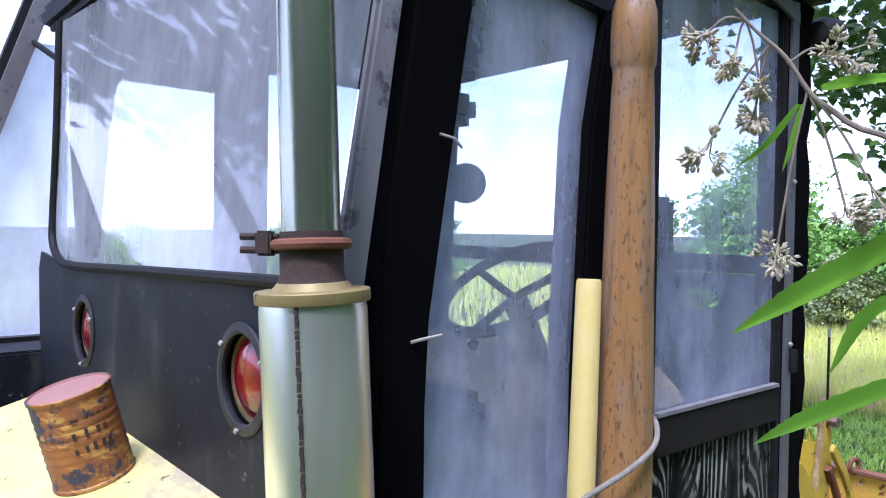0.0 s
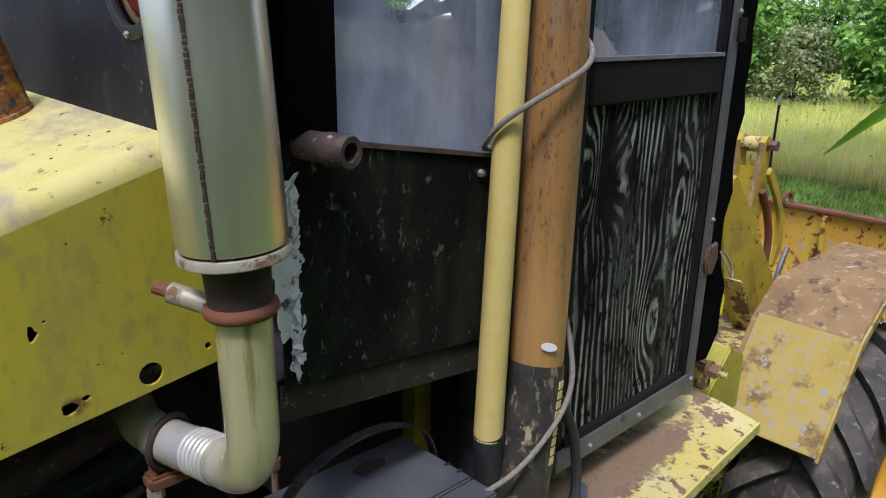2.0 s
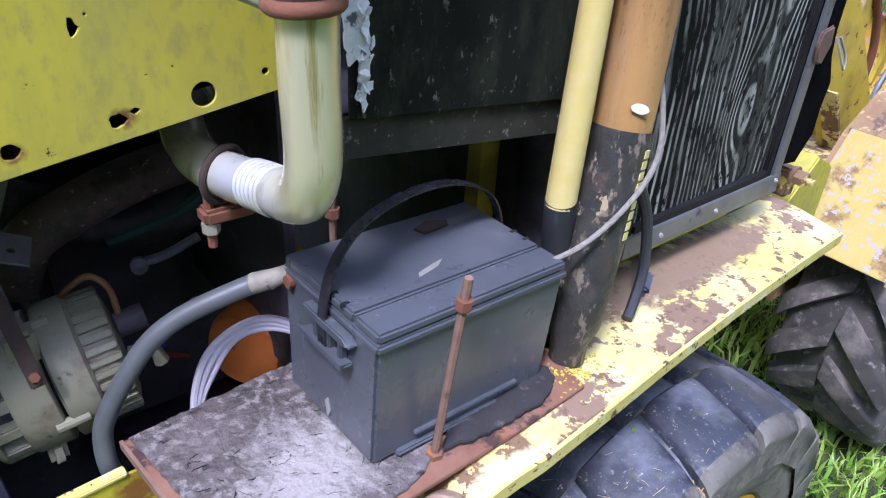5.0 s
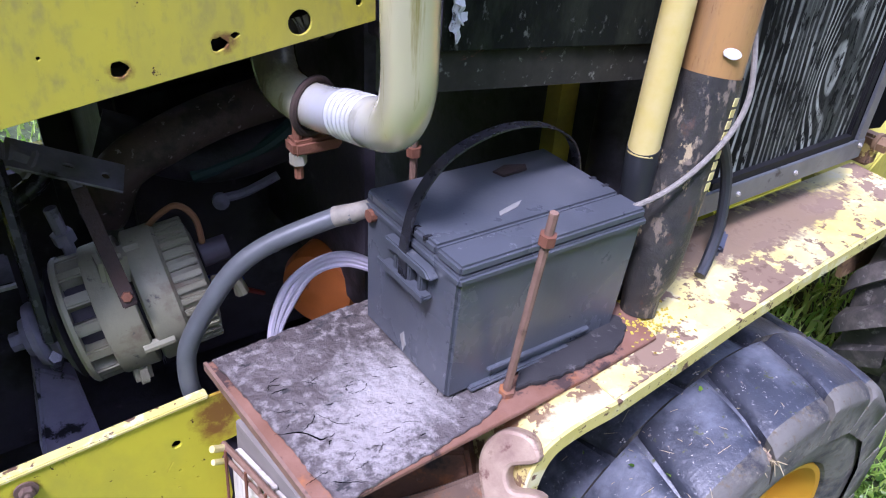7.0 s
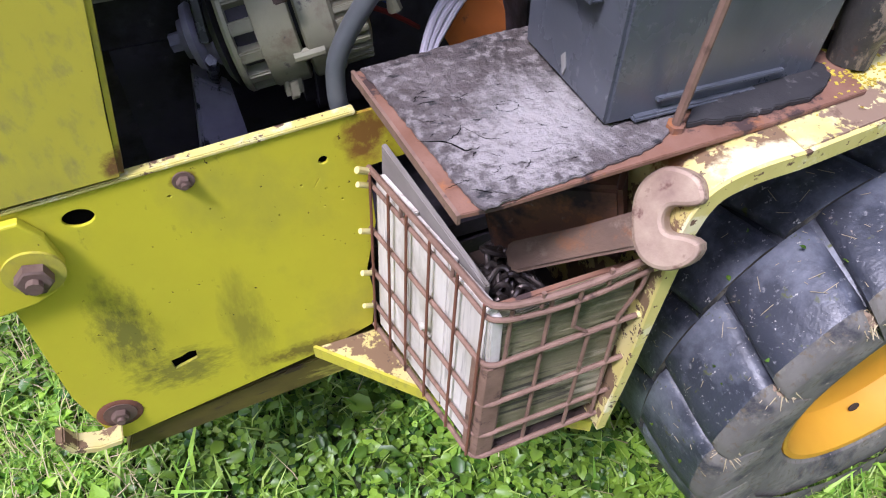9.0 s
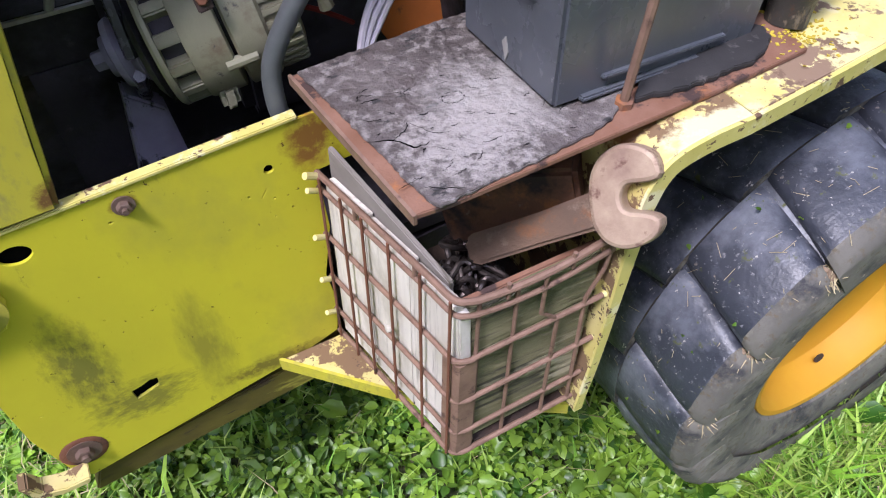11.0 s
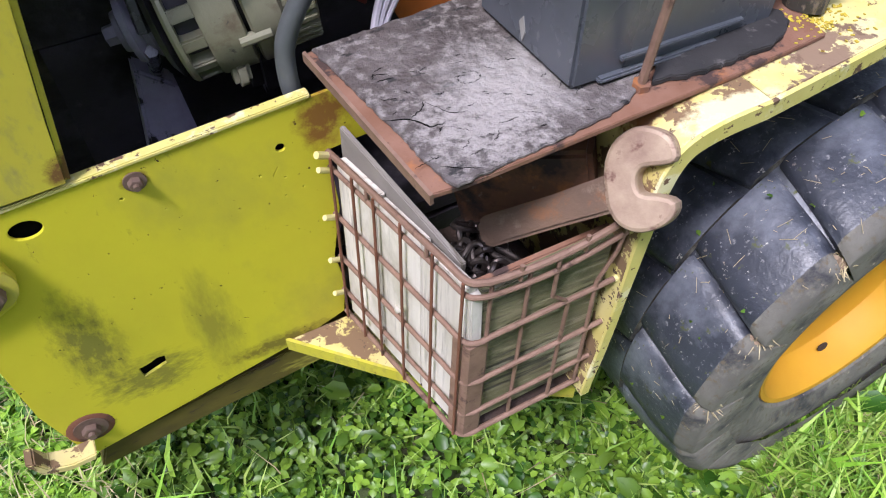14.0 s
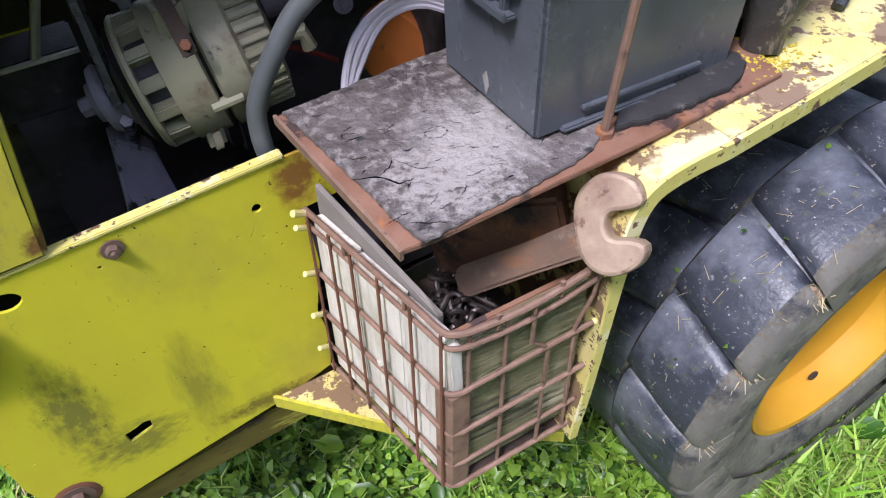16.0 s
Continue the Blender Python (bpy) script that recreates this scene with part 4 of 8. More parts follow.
part("panel_flange", Shape().prism([(-0.062, 0.985), (-0.056, 0.985), (0.008, 1.385), (0.002, 1.385)], "y", SIDE + 0.009, SIDE + 0.04), M_YELLOW, rear_panel)

# lower frame plate with its lip, bolts and lower rail
fp = [(-0.236, 0.845), (-0.218, 0.963), (-0.123, 0.968), (0.345, 0.997), (0.345, 0.915), (0.224, 0.905), (0.226, 0.80), (0.206, 0.71), (0.214, 0.645), (0.204, 0.577), (0.150, 0.558), (0.106, 0.545), (-0.206, 0.484), (-0.222, 0.50), (-0.240, 0.62)]
fp_holes = [circle(0.167, 0.932, 0.0068, 14, 1.05, 0.06), circle(-0.122, 0.936, 0.0185, 22, 0.75), [(-0.098, 0.612), (-0.062, 0.624), (-0.060, 0.642), (-0.071, 0.644), (-0.084, 0.638), (-0.100, 0.635)],
            [(0.150, 0.889), (0.160, 0.905), (0.158, 0.906), (0.149, 0.892)], circle(-0.02, 0.935, 0.004, 9, 0.6, 0.3), circle(0.10, 0.86, 0.0022, 8), circle(0.135, 0.90, 0.0025, 8), circle(0.165, 0.885, 0.0028, 8, 0.7, 0.3),
            circle(0.16, 0.855, 0.0022, 8), circle(0.185, 0.86, 0.0025, 8), circle(-0.08, 0.79, 0.002, 8), circle(-0.04, 0.77, 0.0022, 8, 1, 0.4), circle(0.02, 0.90, 0.0018, 8), circle(-0.21, 0.66, 0.003, 8, 0.6), circle(0.03, 0.70, 0.002, 8)]
# added sheet, no machine part: supplies the darkness seen through the plate's holes
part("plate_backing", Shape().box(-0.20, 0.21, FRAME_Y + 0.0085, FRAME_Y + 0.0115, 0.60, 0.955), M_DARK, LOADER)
plate = part("frame_plate", sheet("frame_plate", fp, fp_holes, 0.005, Matrix.Translation((0, FRAME_Y + 0.0025, 0)) @ ACROSS_Y), M_YELLOW_GRIME, LOADER, "yellow frame side plate with dark grime stains and chipped spots")
part("top_lip", Shape().prism([(-0.60, 0.946), (-0.123, 0.970), (0.214, 0.9908), (0.214, 0.9968), (-0.123, 0.976), (-0.60, 0.952)], "y", FRAME_Y - 0.003, FRAME_Y + 0.013), M_WORN_EDGE, plate, "cream worn upper edge", bevel=0.0015)
bracket = part("frame_bracket", sheet("frame_bracket", [(-0.60, 0.80), (-0.27, 0.828), (-0.205, 0.836), (-0.172, 0.852), (-0.158, 0.885), (-0.164, 0.93), (-0.18, 0.958), (-0.60, 0.945)], [], 0.014, Matrix.Translation((0, FRAME_Y - 0.008, 0)) @ ACROSS_Y, 0.003), M_YELLOW_GRIME, LOADER, "yellow pivot bracket")
part("washer", Shape().lathe([(0.015, 0), (0.034, 0), (0.034, 0.004), (0.015, 0.004)], (-0.189, FRAME_Y - 0.015, 0.886), (0, -1, 0), 24, True), M_YELLOW, bracket, "yellow painted washer")
hex_bolt("bolt", (-0.189, FRAME_Y - 0.017, 0.886), (0, -1, 0), 0.021, 0.018, bracket, M_BOLT, label="brown hexagon bolt head")
hex_bolt("bolt", (0.001, FRAME_Y, 0.954), (0, -1, 0), 0.0085, 0.010, plate, M_BOLT, 0.013, label="small rusty bolt")
hex_bolt("bolt", (-0.196, FRAME_Y, 0.550), (0, -1, 0), 0.013, 0.012, plate, M_BOLT, 0.024, label="large bolt with a rust ring")
part("rust_ring", Shape().lathe([(0.020, 0), (0.033, 0), (0.031, 0.0012), (0.020, 0.0012)], (-0.196, FRAME_Y - 0.0005, 0.550), (0, -1, 0), 20, True), M_RUST, plate)
part("tow_hook", Shape().prism([(-0.200, 0.530), (-0.235, 0.528), (-0.262, 0.540), (-0.272, 0.566), (-0.283, 0.570), (-0.274, 0.532), (-0.244, 0.516), (-0.205, 0.516)], "y", 0.712, 0.742), M_YELLOW_WORN, LOADER, "worn cream strap hook", bevel=0.002)
part("lower_rail", Shape().prism([(-0.222, 0.424), (0.30, 0.476), (0.30, 0.545), (-0.20, 0.478)], "y", 0.753, 0.86), M_RAIL, LOADER, "dark mottled dull yellow lower rail", bevel=0.003)
part("belly", Shape().prism([(-0.20, 0.50), (0.60, 0.58), (0.60, 0.66), (-0.20, 0.60)], "y", 0.80, 1.60), M_ENGINE, LOADER)
part("far_frame_plate", Shape().box(-0.6, 0.6, 1.62, 1.64, 0.46, 0.97), M_YELLOW_GRIME, LOADER)

# running board with a turned-down lip that sweeps down into the apron beside the wheel
BOARD_Z = 1.052
board_outer = [(0.60, 0.438), (0.74, 0.451), (0.87, 0.465), (1.06, 0.482), (1.25, 0.495), (1.452, 0.506)]
board_poly = board_outer + [(1.476, 0.60), (1.484, 0.668), (0.60, 0.668)]
board = part("running_board", Shape().prism(board_poly, "z", BOARD_Z - 0.006, BOARD_Z), M_BOARD_PAINT, LOADER, "yellow running board, paint worn through to brown rust", bevel=0.0015)
lip = Shape().prism([(a, b - 0.0055) for a, b in board_outer] + [(a, b - 0.0002) for a, b in reversed(board_outer)], "z", BOARD_Z - 0.022, BOARD_Z - 0.0005)
part("board_lip", lip, M_WORN_EDGE, board, "yellow turned-down board edge")
# apron: sweeps from the board down to the crate bracket
arc = [(0.60, BOARD_Z), (0.545, BOARD_Z - 0.002), (0.503, BOARD_Z - 0.012), (0.480, BOARD_Z - 0.035), (0.468, BOARD_Z - 0.075), (0.462, 0.90), (0.456, 0.80), (0.446, 0.70), (0.436, 0.63), (0.434, 0.605)]
arc_s = [p for p in smooth_path([(a, 0, b) for a, b in arc], 5)]
apron = Shape()
for p in arc_s:
    apron.v += [(p.x, 0.437, p.z), (p.x, 0.745, p.z), (p.x + 0.006, 0.745, p.z - 0.003), (p.x + 0.006, 0.437, p.z - 0.003)]
for i in range(len(arc_s) - 1):
    for k in range(4):
        apron.f.append((i * 4 + k, i * 4 + (k + 1) % 4, i * 4 + 4 + (k + 1) % 4, i * 4 + 4 + k))
part("apron", apron, M_YELLOW_WORN, LOADER, "rusty apron sheet between crate and wheel")
apron_edge = Shape()
for i, p in enumerate(arc_s):
    d = (arc_s[min(i + 1, len(arc_s) - 1)] - arc_s[max(i - 1, 0)]).normalized()
    nrm = Vector((-d.z, 0, d.x))
    w = 0.013 + 0.009 * min(1.0, max(0.0, (p.z - 0.80) / 0.20))
    inner = p + nrm * w
    apron_edge.v += [(p.x, 0.4325, p.z - 0.0005), (p.x, 0.4368, p.z - 0.0005), (inner.x, 0.4368, inner.z), (inner.x, 0.4325, inner.z)]
for i in range(len(arc_s) - 1):
    for k in range(4):
        apron_edge.f.append((i * 4 + k, i * 4 + (k + 1) % 4, i * 4 + 4 + (k + 1) % 4, i * 4 + 4 + k))
part("apron_edge", apron_edge, M_WORN_EDGE, LOADER, "bright yellow turned edge of the apron")
part("crate_gusset", Shape().prism([(0.106, 0.745), (0.16, 0.693), (0.262, 0.585), (0.45, 0.47), (0.455, 0.745)], "z", 0.545, 0.562), M_YELLOW_WORN, LOADER, "yellow gusset plate under the crate", bevel=0.002)
part("gusset_lip", Shape().prism([(0.104, 0.743), (0.262, 0.580), (0.45, 0.462), (0.45, 0.468), (0.262, 0.586), (0.108, 0.747)], "z", 0.540, 0.566), M_YELLOW, LOADER)

# cab: lower side panel, channel below it, corner post
side_poly = [(0.458, 1.432), (0.87, 1.386), (0.87, 1.632), (0.775, 1.647), (0.528, 1.688), (0.458, 1.70)]
part("side_panel", sheet("side_panel", side_poly, [], 0.004, Matrix.Translation((0, WALL, 0)) @ ACROSS_Y), M_BLACK_SIDE, LOADER, "black side panel with green algae and a rusty lower edge")
lip2 = Shape()
lip2.prism([(0.455, 1.432), (0.87, 1.386), (0.87, 1.342), (0.455, 1.392)], "y", WALL + 0.004, WALL + 0.008)
lip2.prism([(0.455, 1.392), (0.87, 1.342), (0.87, 1.338), (0.455, 1.388)], "y", WALL + 0.004, WALL + 0.05)
part("side_channel", lip2, M_LIP, LOADER, "grey-green steel channel below the side panel")
post_poly = [(0.456, 1.70), (0.527, 1.688), (0.526, 1.83), (0.530, 1.925), (0.594, 2.335), (0.60, 2.47), (0.535, 2.47), (0.510, 2.33), (0.464, 2.02), (0.462, 1.9)]
part("corner_post", Shape().prism(post_poly, "y", WALL - 0.014, WALL + 0.035), M_DARK, LOADER, "matt black cab corner post", bevel=0.006)
part("header", Shape().prism([(0.60, 2.47), (0.603, 2.336), (0.82, 2.314), (0.905, 2.314), (0.905, 2.47)], "y", WALL - 0.008, WALL + 0.03), M_BLACK, LOADER, bevel=0.003)
part("divider_post", Shape().prism([(0.782, 1.64), (0.875, 1.63), (0.90, 2.32), (0.828, 2.32), (0.796, 2.16), (0.780, 1.83)], "y", WALL - 0.012, WALL + 0.028), M_DARK, LOADER, "black post between side window and door", bevel=0.004)
pane_poly = [(0.52, 1.69), (0.79, 1.645), (0.79, 1.83), (0.805, 2.16), (0.84, 2.32), (0.61, 2.34), (0.535, 1.92)]
side_window = part("side_window", Shape().prism(pane_poly, "y", WALL + 0.006, WALL + 0.011), M_GLASS_SIDE, LOADER, "hazy blue-grey side window with dirt streaks")
side_window.visible_shadow = False
clean_inside(side_window, (0, 1, 0))
part("window_seal", Shape().prism([(0.766, 1.655), (0.788, 1.65), (0.784, 1.83), (0.798, 2.16), (0.830, 2.32), (0.808, 2.32), (0.778, 2.16), (0.763, 1.83)], "y", WALL + 0.012, WALL + 0.03), M_VISOR, side_window, "grey-blue window seal")
part("sill_trim", Shape().prism([(0.52, 1.686), (0.778, 1.643), (0.778, 1.648), (0.52, 1.692)], "y", WALL - 0.006, WALL + 0.004), M_STUB, side_window)
hex_bolt("screw", (0.745, WALL - 0.002, 1.628), (0, -1, 0), 0.0055, 0.006, LOADER, M_STEEL_PALE)
part("clip_wire", Shape().tube([(0.502, WALL - 0.014, 1.905), (0.506, WALL - 0.022, 1.908), (0.532, WALL - 0.028, 1.912)], 0.0018, 6), M_STEEL_PALE, LOADER)
part("clip_wire", Shape().tube([(0.535, WALL - 0.016, 2.125), (0.548, WALL - 0.024, 2.121), (0.560, WALL - 0.024, 2.112)], 0.0016, 6), M_STEEL_PALE, LOADER)

# cab door
door = part("cab_door", Shape().box(0.875, 0.955, WALL - 0.010, WALL + 0.025, 1.135, 2.43), M_FRAME, LOADER, "black framed cab door, glazed above and black-stained plywood below", bevel=0.003)
part("door_stile", Shape().box(1.328, 1.347, WALL - 0.010, WALL + 0.025, 1.150, 2.43), M_FRAME, door, bevel=0.003)
part("mid_rail", Shape().box(0.955, 1.328, WALL - 0.013, WALL + 0.02, 1.695, 1.757), M_FRAME, door, bevel=0.003)
part("rail_trim", Shape().box(0.955, 1.328, WALL - 0.016, WALL - 0.004, 1.757, 1.763), M_VINYL, door)
part("plywood_panel", Shape().box(0.955, 1.328, WALL - 0.002, WALL + 0.010, 1.150, 1.695), M_PLY, door, "black-stained plywood with raised grey grain")
door_glass = part("door_glass", Shape().box(0.955, 1.328, WALL + 0.002, WALL + 0.006, 1.757, 2.42), M_GLASS_SIDE, door, "hazy door window")
door_glass.visible_shadow = False
clean_inside(door_glass, (0, 1, 0))
part("side_strip", Shape().box(1.347, 1.372, WALL - 0.016, WALL - 0.010, 1.118, 2.44), M_ALU, door, "dull aluminium edge strip", bevel=0.001)
part("bottom_strip", Shape().box(0.93, 1.372, WALL - 0.018, WALL - 0.011, 1.113, 1.150), M_ALU, door, "dull aluminium kick strip", bevel=0.001)
part("top_strip", Shape().prism([(0.90, 2.425), (1.28, 2.425), (1.372, 2.40), (1.372, 2.425), (1.29, 2.452), (0.90, 2.455)], "y", WALL - 0.017, WALL - 0.011), M_ALU, door, bevel=0.001)
part("lower_bead", Shape().box(0.955, 1.328, WALL - 0.013, WALL - 0.002, 1.150, 1.162), M_FRAME, door)
for sx, sz in ((1.36, 1.83), (1.36, 1.464), (1.356, 1.14), (1.17, 1.131), (1.36, 2.12), (1.02, 1.131)):
    hex_bolt("screw", (sx, WALL - 0.017, sz), (0, -1, 0), 0.0045, 0.004, door, M_STEEL_PALE)
rng = random.Random(3)
flap = [(1.372, 1.16)] + [(1.45 + 0.012 * rng.uniform(-1, 1) + (0.03 if 1.15 < z < 1.3 else 0), z) for z in [1.15 + 0.05 * i for i in range(27)]] + [(1.372, 2.46)]
part("rubber_flap", Shape().prism(flap, "y", WALL - 0.004, WALL + 0.004), M_DARK, door, "ragged black rubber door seal")
latch = part("door_latch", Shape().prism([(1.345, 1.39), (1.352, 1.412), (1.385, 1.418), (1.392, 1.385), (1.375, 1.352), (1.355, 1.358)], "y", WALL - 0.024, WALL - 0.016), M_BOLT, door, "rusty brown latch with a wire loop", bevel=0.003)
part("latch_wire", Shape().tube(smooth_path([(1.385, WALL - 0.03, 1.40), (1.40, WALL - 0.045, 1.36), (1.415, WALL - 0.045, 1.345), (1.42, WALL - 0.04, 1.365), (1.395, WALL - 0.032, 1.40)], 5), 0.0022, 6), M_STEEL_PALE, latch)
part("hinge", Shape().lathe([(0.0001, -0.02), (0.007, -0.02), (0.007, 0.02), (0.0001, 0.02)], (1.366, WALL - 0.022, 1.80), (0, 0, 1), 10), M_FRAME, door)

# cab rear wall, rear window, lamps
REAR = 0.405
wall_poly = [(0.64, 1.676), (1.74, 1.66), (1.80, 1.78), (1.81, 1.93), (1.79, 1.965), (1.56, 1.943), (0.66, 1.968), (0.63, 1.99)]
lamp_yz = [(0.800, 1.849), (1.452, 1.832)]
rear_wall = part("rear_wall", sheet("rear_wall", wall_poly, [circle(a, b, 0.056, 28) for a, b in lamp_yz], 0.006, Matrix.Translation((REAR, 0, 0)) @ ACROSS_X), M_BLACK, LOADER, "scuffed black cab rear wall with two round red lamps")
for a, b in lamp_yz:
    lamp = part("tail_lamp", Shape().lathe([(0.052, -0.002), (0.065, -0.002), (0.066, 0.001), (0.064, 0.003), (0.055, 0.004), (0.052, 0.002)], (REAR - 0.004, a, b), (-1, 0, 0), 32, True), M_LAMP_RING, LOADER, "round red tail lamp in a grey screwed flange")
    part("lens", Shape().lathe([(0.050, -0.022), (0.046, -0.010), (0.034, -0.004), (0.018, -0.001), (0.0001, 0.0)], (REAR - 0.002, a, b), (-1, 0, 0), 32), M_LENS, lamp, "red lens")
    part("bezel", Shape().lathe([(0.0475, -0.014), (0.052, -0.014), (0.052, -0.008), (0.0475, -0.008)], (REAR - 0.002, a, b), (-1, 0, 0), 32, True), M_BRASS, lamp)
    part("housing", Shape().lathe([(0.056, 0.0), (0.056, -0.03), (0.0001, -0.03)], (REAR, a, b), (-1, 0, 0), 24), M_DARK, lamp)
    for k in range(3):
        an = radians(35 + 120 * k)
        hex_bolt("screw", (REAR - 0.007, a + 0.060 * math.cos(an), b + 0.061 * math.sin(an)), (-1, 0, 0), 0.004, 0.003, lamp, M_STEEL_PALE)


def lean_x(z):
    """The upper rear wall leans forward."""
    return REAR + max(0.0, z - 1.965) * 0.16


def pane_x(y, z):
    """The pane twists: its far edge leans less than its near one."""
    return lean_x(z) - 0.065 * max(0.0, (y - 0.63)) * max(0.0, (z - 1.965) / 0.475) + 0.004


rw, ng = Shape(), 10
for face in (0, 1):
    for j in range(ng + 1):
        for i in range(ng + 1):
            u_, w_ = i / ng, j / ng
            yy_ = 0.63 + (1.085 - 0.03 * w_) * u_
            zz_ = (1.965 - 0.022 * u_) * (1 - w_) + 2.44 * w_
            rw.v.append((pane_x(yy_, zz_) + 0.004 * face, yy_, zz_))
    for j in range(ng):
        for i in range(ng):
            k = face * (ng + 1) ** 2 + j * (ng + 1) + i
            f = (k, k + ng + 1, k + ng + 2, k + 1)
            rw.f.append(f if face == 0 else f[::-1])
rear_window = part("rear_window", rw, M_GLASS_REAR, LOADER, "dusty rear window reflecting sky and leaves")
rear_window.visible_shadow = False
clean_inside(rear_window, (1, 0, 0))
seal = Shape()
seal.tube(smooth_path([(REAR - 0.004, 0.66, 1.966), (REAR - 0.004, 1.1, 1.957), (REAR - 0.004, 1.52, 1.947), (REAR - 0.004, 1.63, 1.955), (REAR - 0.002, 1.69, 1.985), (pane_x(1.70, 2.03) - 0.004, 1.705, 2.04), (pane_x(1.69, 2.2) - 0.004, 1.69, 2.2), (pane_x(1.685, 2.44) - 0.004, 1.685, 2.44)], 6), 0.008, 8)
part("window_gasket", seal, M_FRAME, rear_window)
gs = Shape()
gs.add([(REAR + 0.001, 0.618, 1.93), (REAR + 0.001, 0.630, 1.96), (lean_x(2.44) + 0.006, 0.627, 2.46), (lean_x(2.44) + 0.006, 0.613, 2.46), (REAR + 0.036, 0.617, 1.93), (REAR + 0.036, 0.630, 1.96), (lean_x(2.44) + 0.034, 0.628, 2.46), (lean_x(2.44) + 0.034, 0.613, 2.46)],
       [(0, 1, 2, 3), (7, 6, 5, 4), (0, 4, 5, 1), (1, 5, 6, 2), (2, 6, 7, 3), (3, 7, 4, 0)])
part("post_wrap", gs, M_VINYL, LOADER, "grey weathered wrap on the cab corner post", bevel=0.004)
part("inner_left_post", Shape().prism([(1.61, 1.96), (1.68, 1.95), (1.74, 2.2), (1.76, 2.45), (1.42, 2.45), (1.43, 2.31), (1.50, 2.29), (1.545, 2.2)], "x", 0.446, 0.47), M_INTERIOR, LOADER)
part("left_wall", Shape().box(0.42, 1.45, 1.80, 1.815, 1.10, 1.74), M_BLACK, LOADER)
part("left_header", Shape().box(0.44, 0.935, 1.79, 1.83, 2.365, 2.455), M_INTERIOR, LOADER)
part("left_header", Shape().box(0.935, 1.44, 1.79, 1.83, 2.435, 2.455), M_INTERIOR, LOADER)
for px, half in ((0.87, 0.065), (1.42, 0.035)):
    part("left_post", Shape().box(px - half, px + half, 1.79, 1.83, 1.74, 2.364), M_INTERIOR, LOADER)
part("roof", Shape().prism([(0.42, 2.455), (1.47, 2.455), (1.48, 2.50), (1.40, 2.56), (0.48, 2.56), (0.41, 2.50)], "y", 0.585, 1.86), M_BLACK, LOADER, "black cab roof", bevel=0.012)
part("front_post", Shape().box(1.40, 1.45, 0.65, 0.70, 1.10, 2.46), M_INTERIOR, LOADER)
part("front_post", Shape().box(1.40, 1.45, 1.74, 1.79, 1.10, 2.46), M_INTERIOR, LOADER)
part("front_wall", Shape().box(1.40, 1.43, 0.70, 1.74, 1.10, 1.62), M_INTERIOR, LOADER)
part("cab_floor", Shape().box(0.46, 1.43, 0.66, 1.80, 1.405, 1.425), M_ENGINE, LOADER)
part("lower_bulkhead", Shape().box(0.455, 0.47, 0.78, 1.66, 1.0, 1.68), M_ENGINE, LOADER)
part("belly_bulkhead", Shape().box(0.86, 0.88, 0.68, 1.66, 0.70, 1.32), M_ENGINE, LOADER)
# work lamp at the cab's front corner
part("work_lamp", Shape().lathe([(0.0001, -0.03), (0.02, -0.028), (0.032, -0.01), (0.034, 0.02), (0.030, 0.025), (0.0001, 0.02)], (1.465, 0.612, 2.40), (1, 0, 0), 20), M_FRAME, LOADER, "black round work lamp")

# cab interior
wheel = part("steering_wheel", Shape().lathe([(0.165 + 0.013 * math.cos(a), 0.013 * math.sin(a)) for a in [2 * math.pi * k / 8 for k in range(8)]], (1.22, 1.18, 1.90), (-0.55, 0.0, 0.83), 36, True), M_INTERIOR, LOADER, "dark steering wheel behind the glass")
ax = Vector((-0.55, 0.0, 0.83)).normalized()
u_ax = ax.orthogonal().normalized()
for k in range(3):
    spoke = Matrix.Rotation(radians(30 + 120 * k), 3, ax) @ u_ax
    part("spoke", Shape().tube([Vector((1.22, 1.18, 1.90)) - ax * 0.03, Vector((1.22, 1.18, 1.90)) + spoke * 0.165], 0.010, 8), M_INTERIOR, wheel)
part("steering_column", Shape().tube([(1.22 + 0.02, 1.18, 1.87), (1.40, 1.18, 1.60)], 0.03, 12), M_INTERIOR, LOADER)
part("seat_back", Shape().box(0.62, 0.72, 1.02, 1.42, 1.72, 1.93), M_SEAT, LOADER, bevel=0.03)
part("seat_cushion", Shape().box(0.68, 1.02, 1.0, 1.44, 1.62, 1.72), M_SEAT, LOADER, bevel=0.03)
part("inner_post", Shape().prism([(1.00, 1.65), (1.12, 1.65), (1.16, 2.46), (1.00, 2.46)], "y", 1.28, 1.34), M_VISOR, LOADER)
part("mirror", Shape().lathe([(0.0001, 0), (0.04, 0.004), (0.045, 0.02), (0.0001, 0.03)], (1.14, 1.24, 2.13), (-0.7, -0.7, 0), 18), M_VISOR, LOADER)
part("sun_visor", Shape().box(0.98, 1.09, 1.12, 1.22, 2.335, 2.45), M_VISOR, LOADER, bevel=0.02)
part("visor", Shape().box(1.02, 1.12, 1.17, 1.27, 2.25, 2.318), M_VISOR, LOADER, bevel=0.02)
dash = part("dash", Shape().prism([(1.07, 1.64), (1.26, 1.805), (1.275, 1.805), (1.275, 1.56), (1.07, 1.56)], "x", 0.74, 1.38), M_TAN, LOADER, "tan dashboard panel", bevel=0.004)
for kx, kz, kr in ((1.075, 1.772, 0.008), (1.145, 1.768, 0.012), (1.24, 1.745, 0.016)):
    part("knob", Shape().lathe([(0.0001, 0.016), (kr * 0.8, 0.015), (kr, 0.0), (0.0001, 0.0)], (kx, 1.26 - (1.805 - kz) * 1.15, kz), (0, -0.65, 0.75), 14), M_INTERIOR, dash)
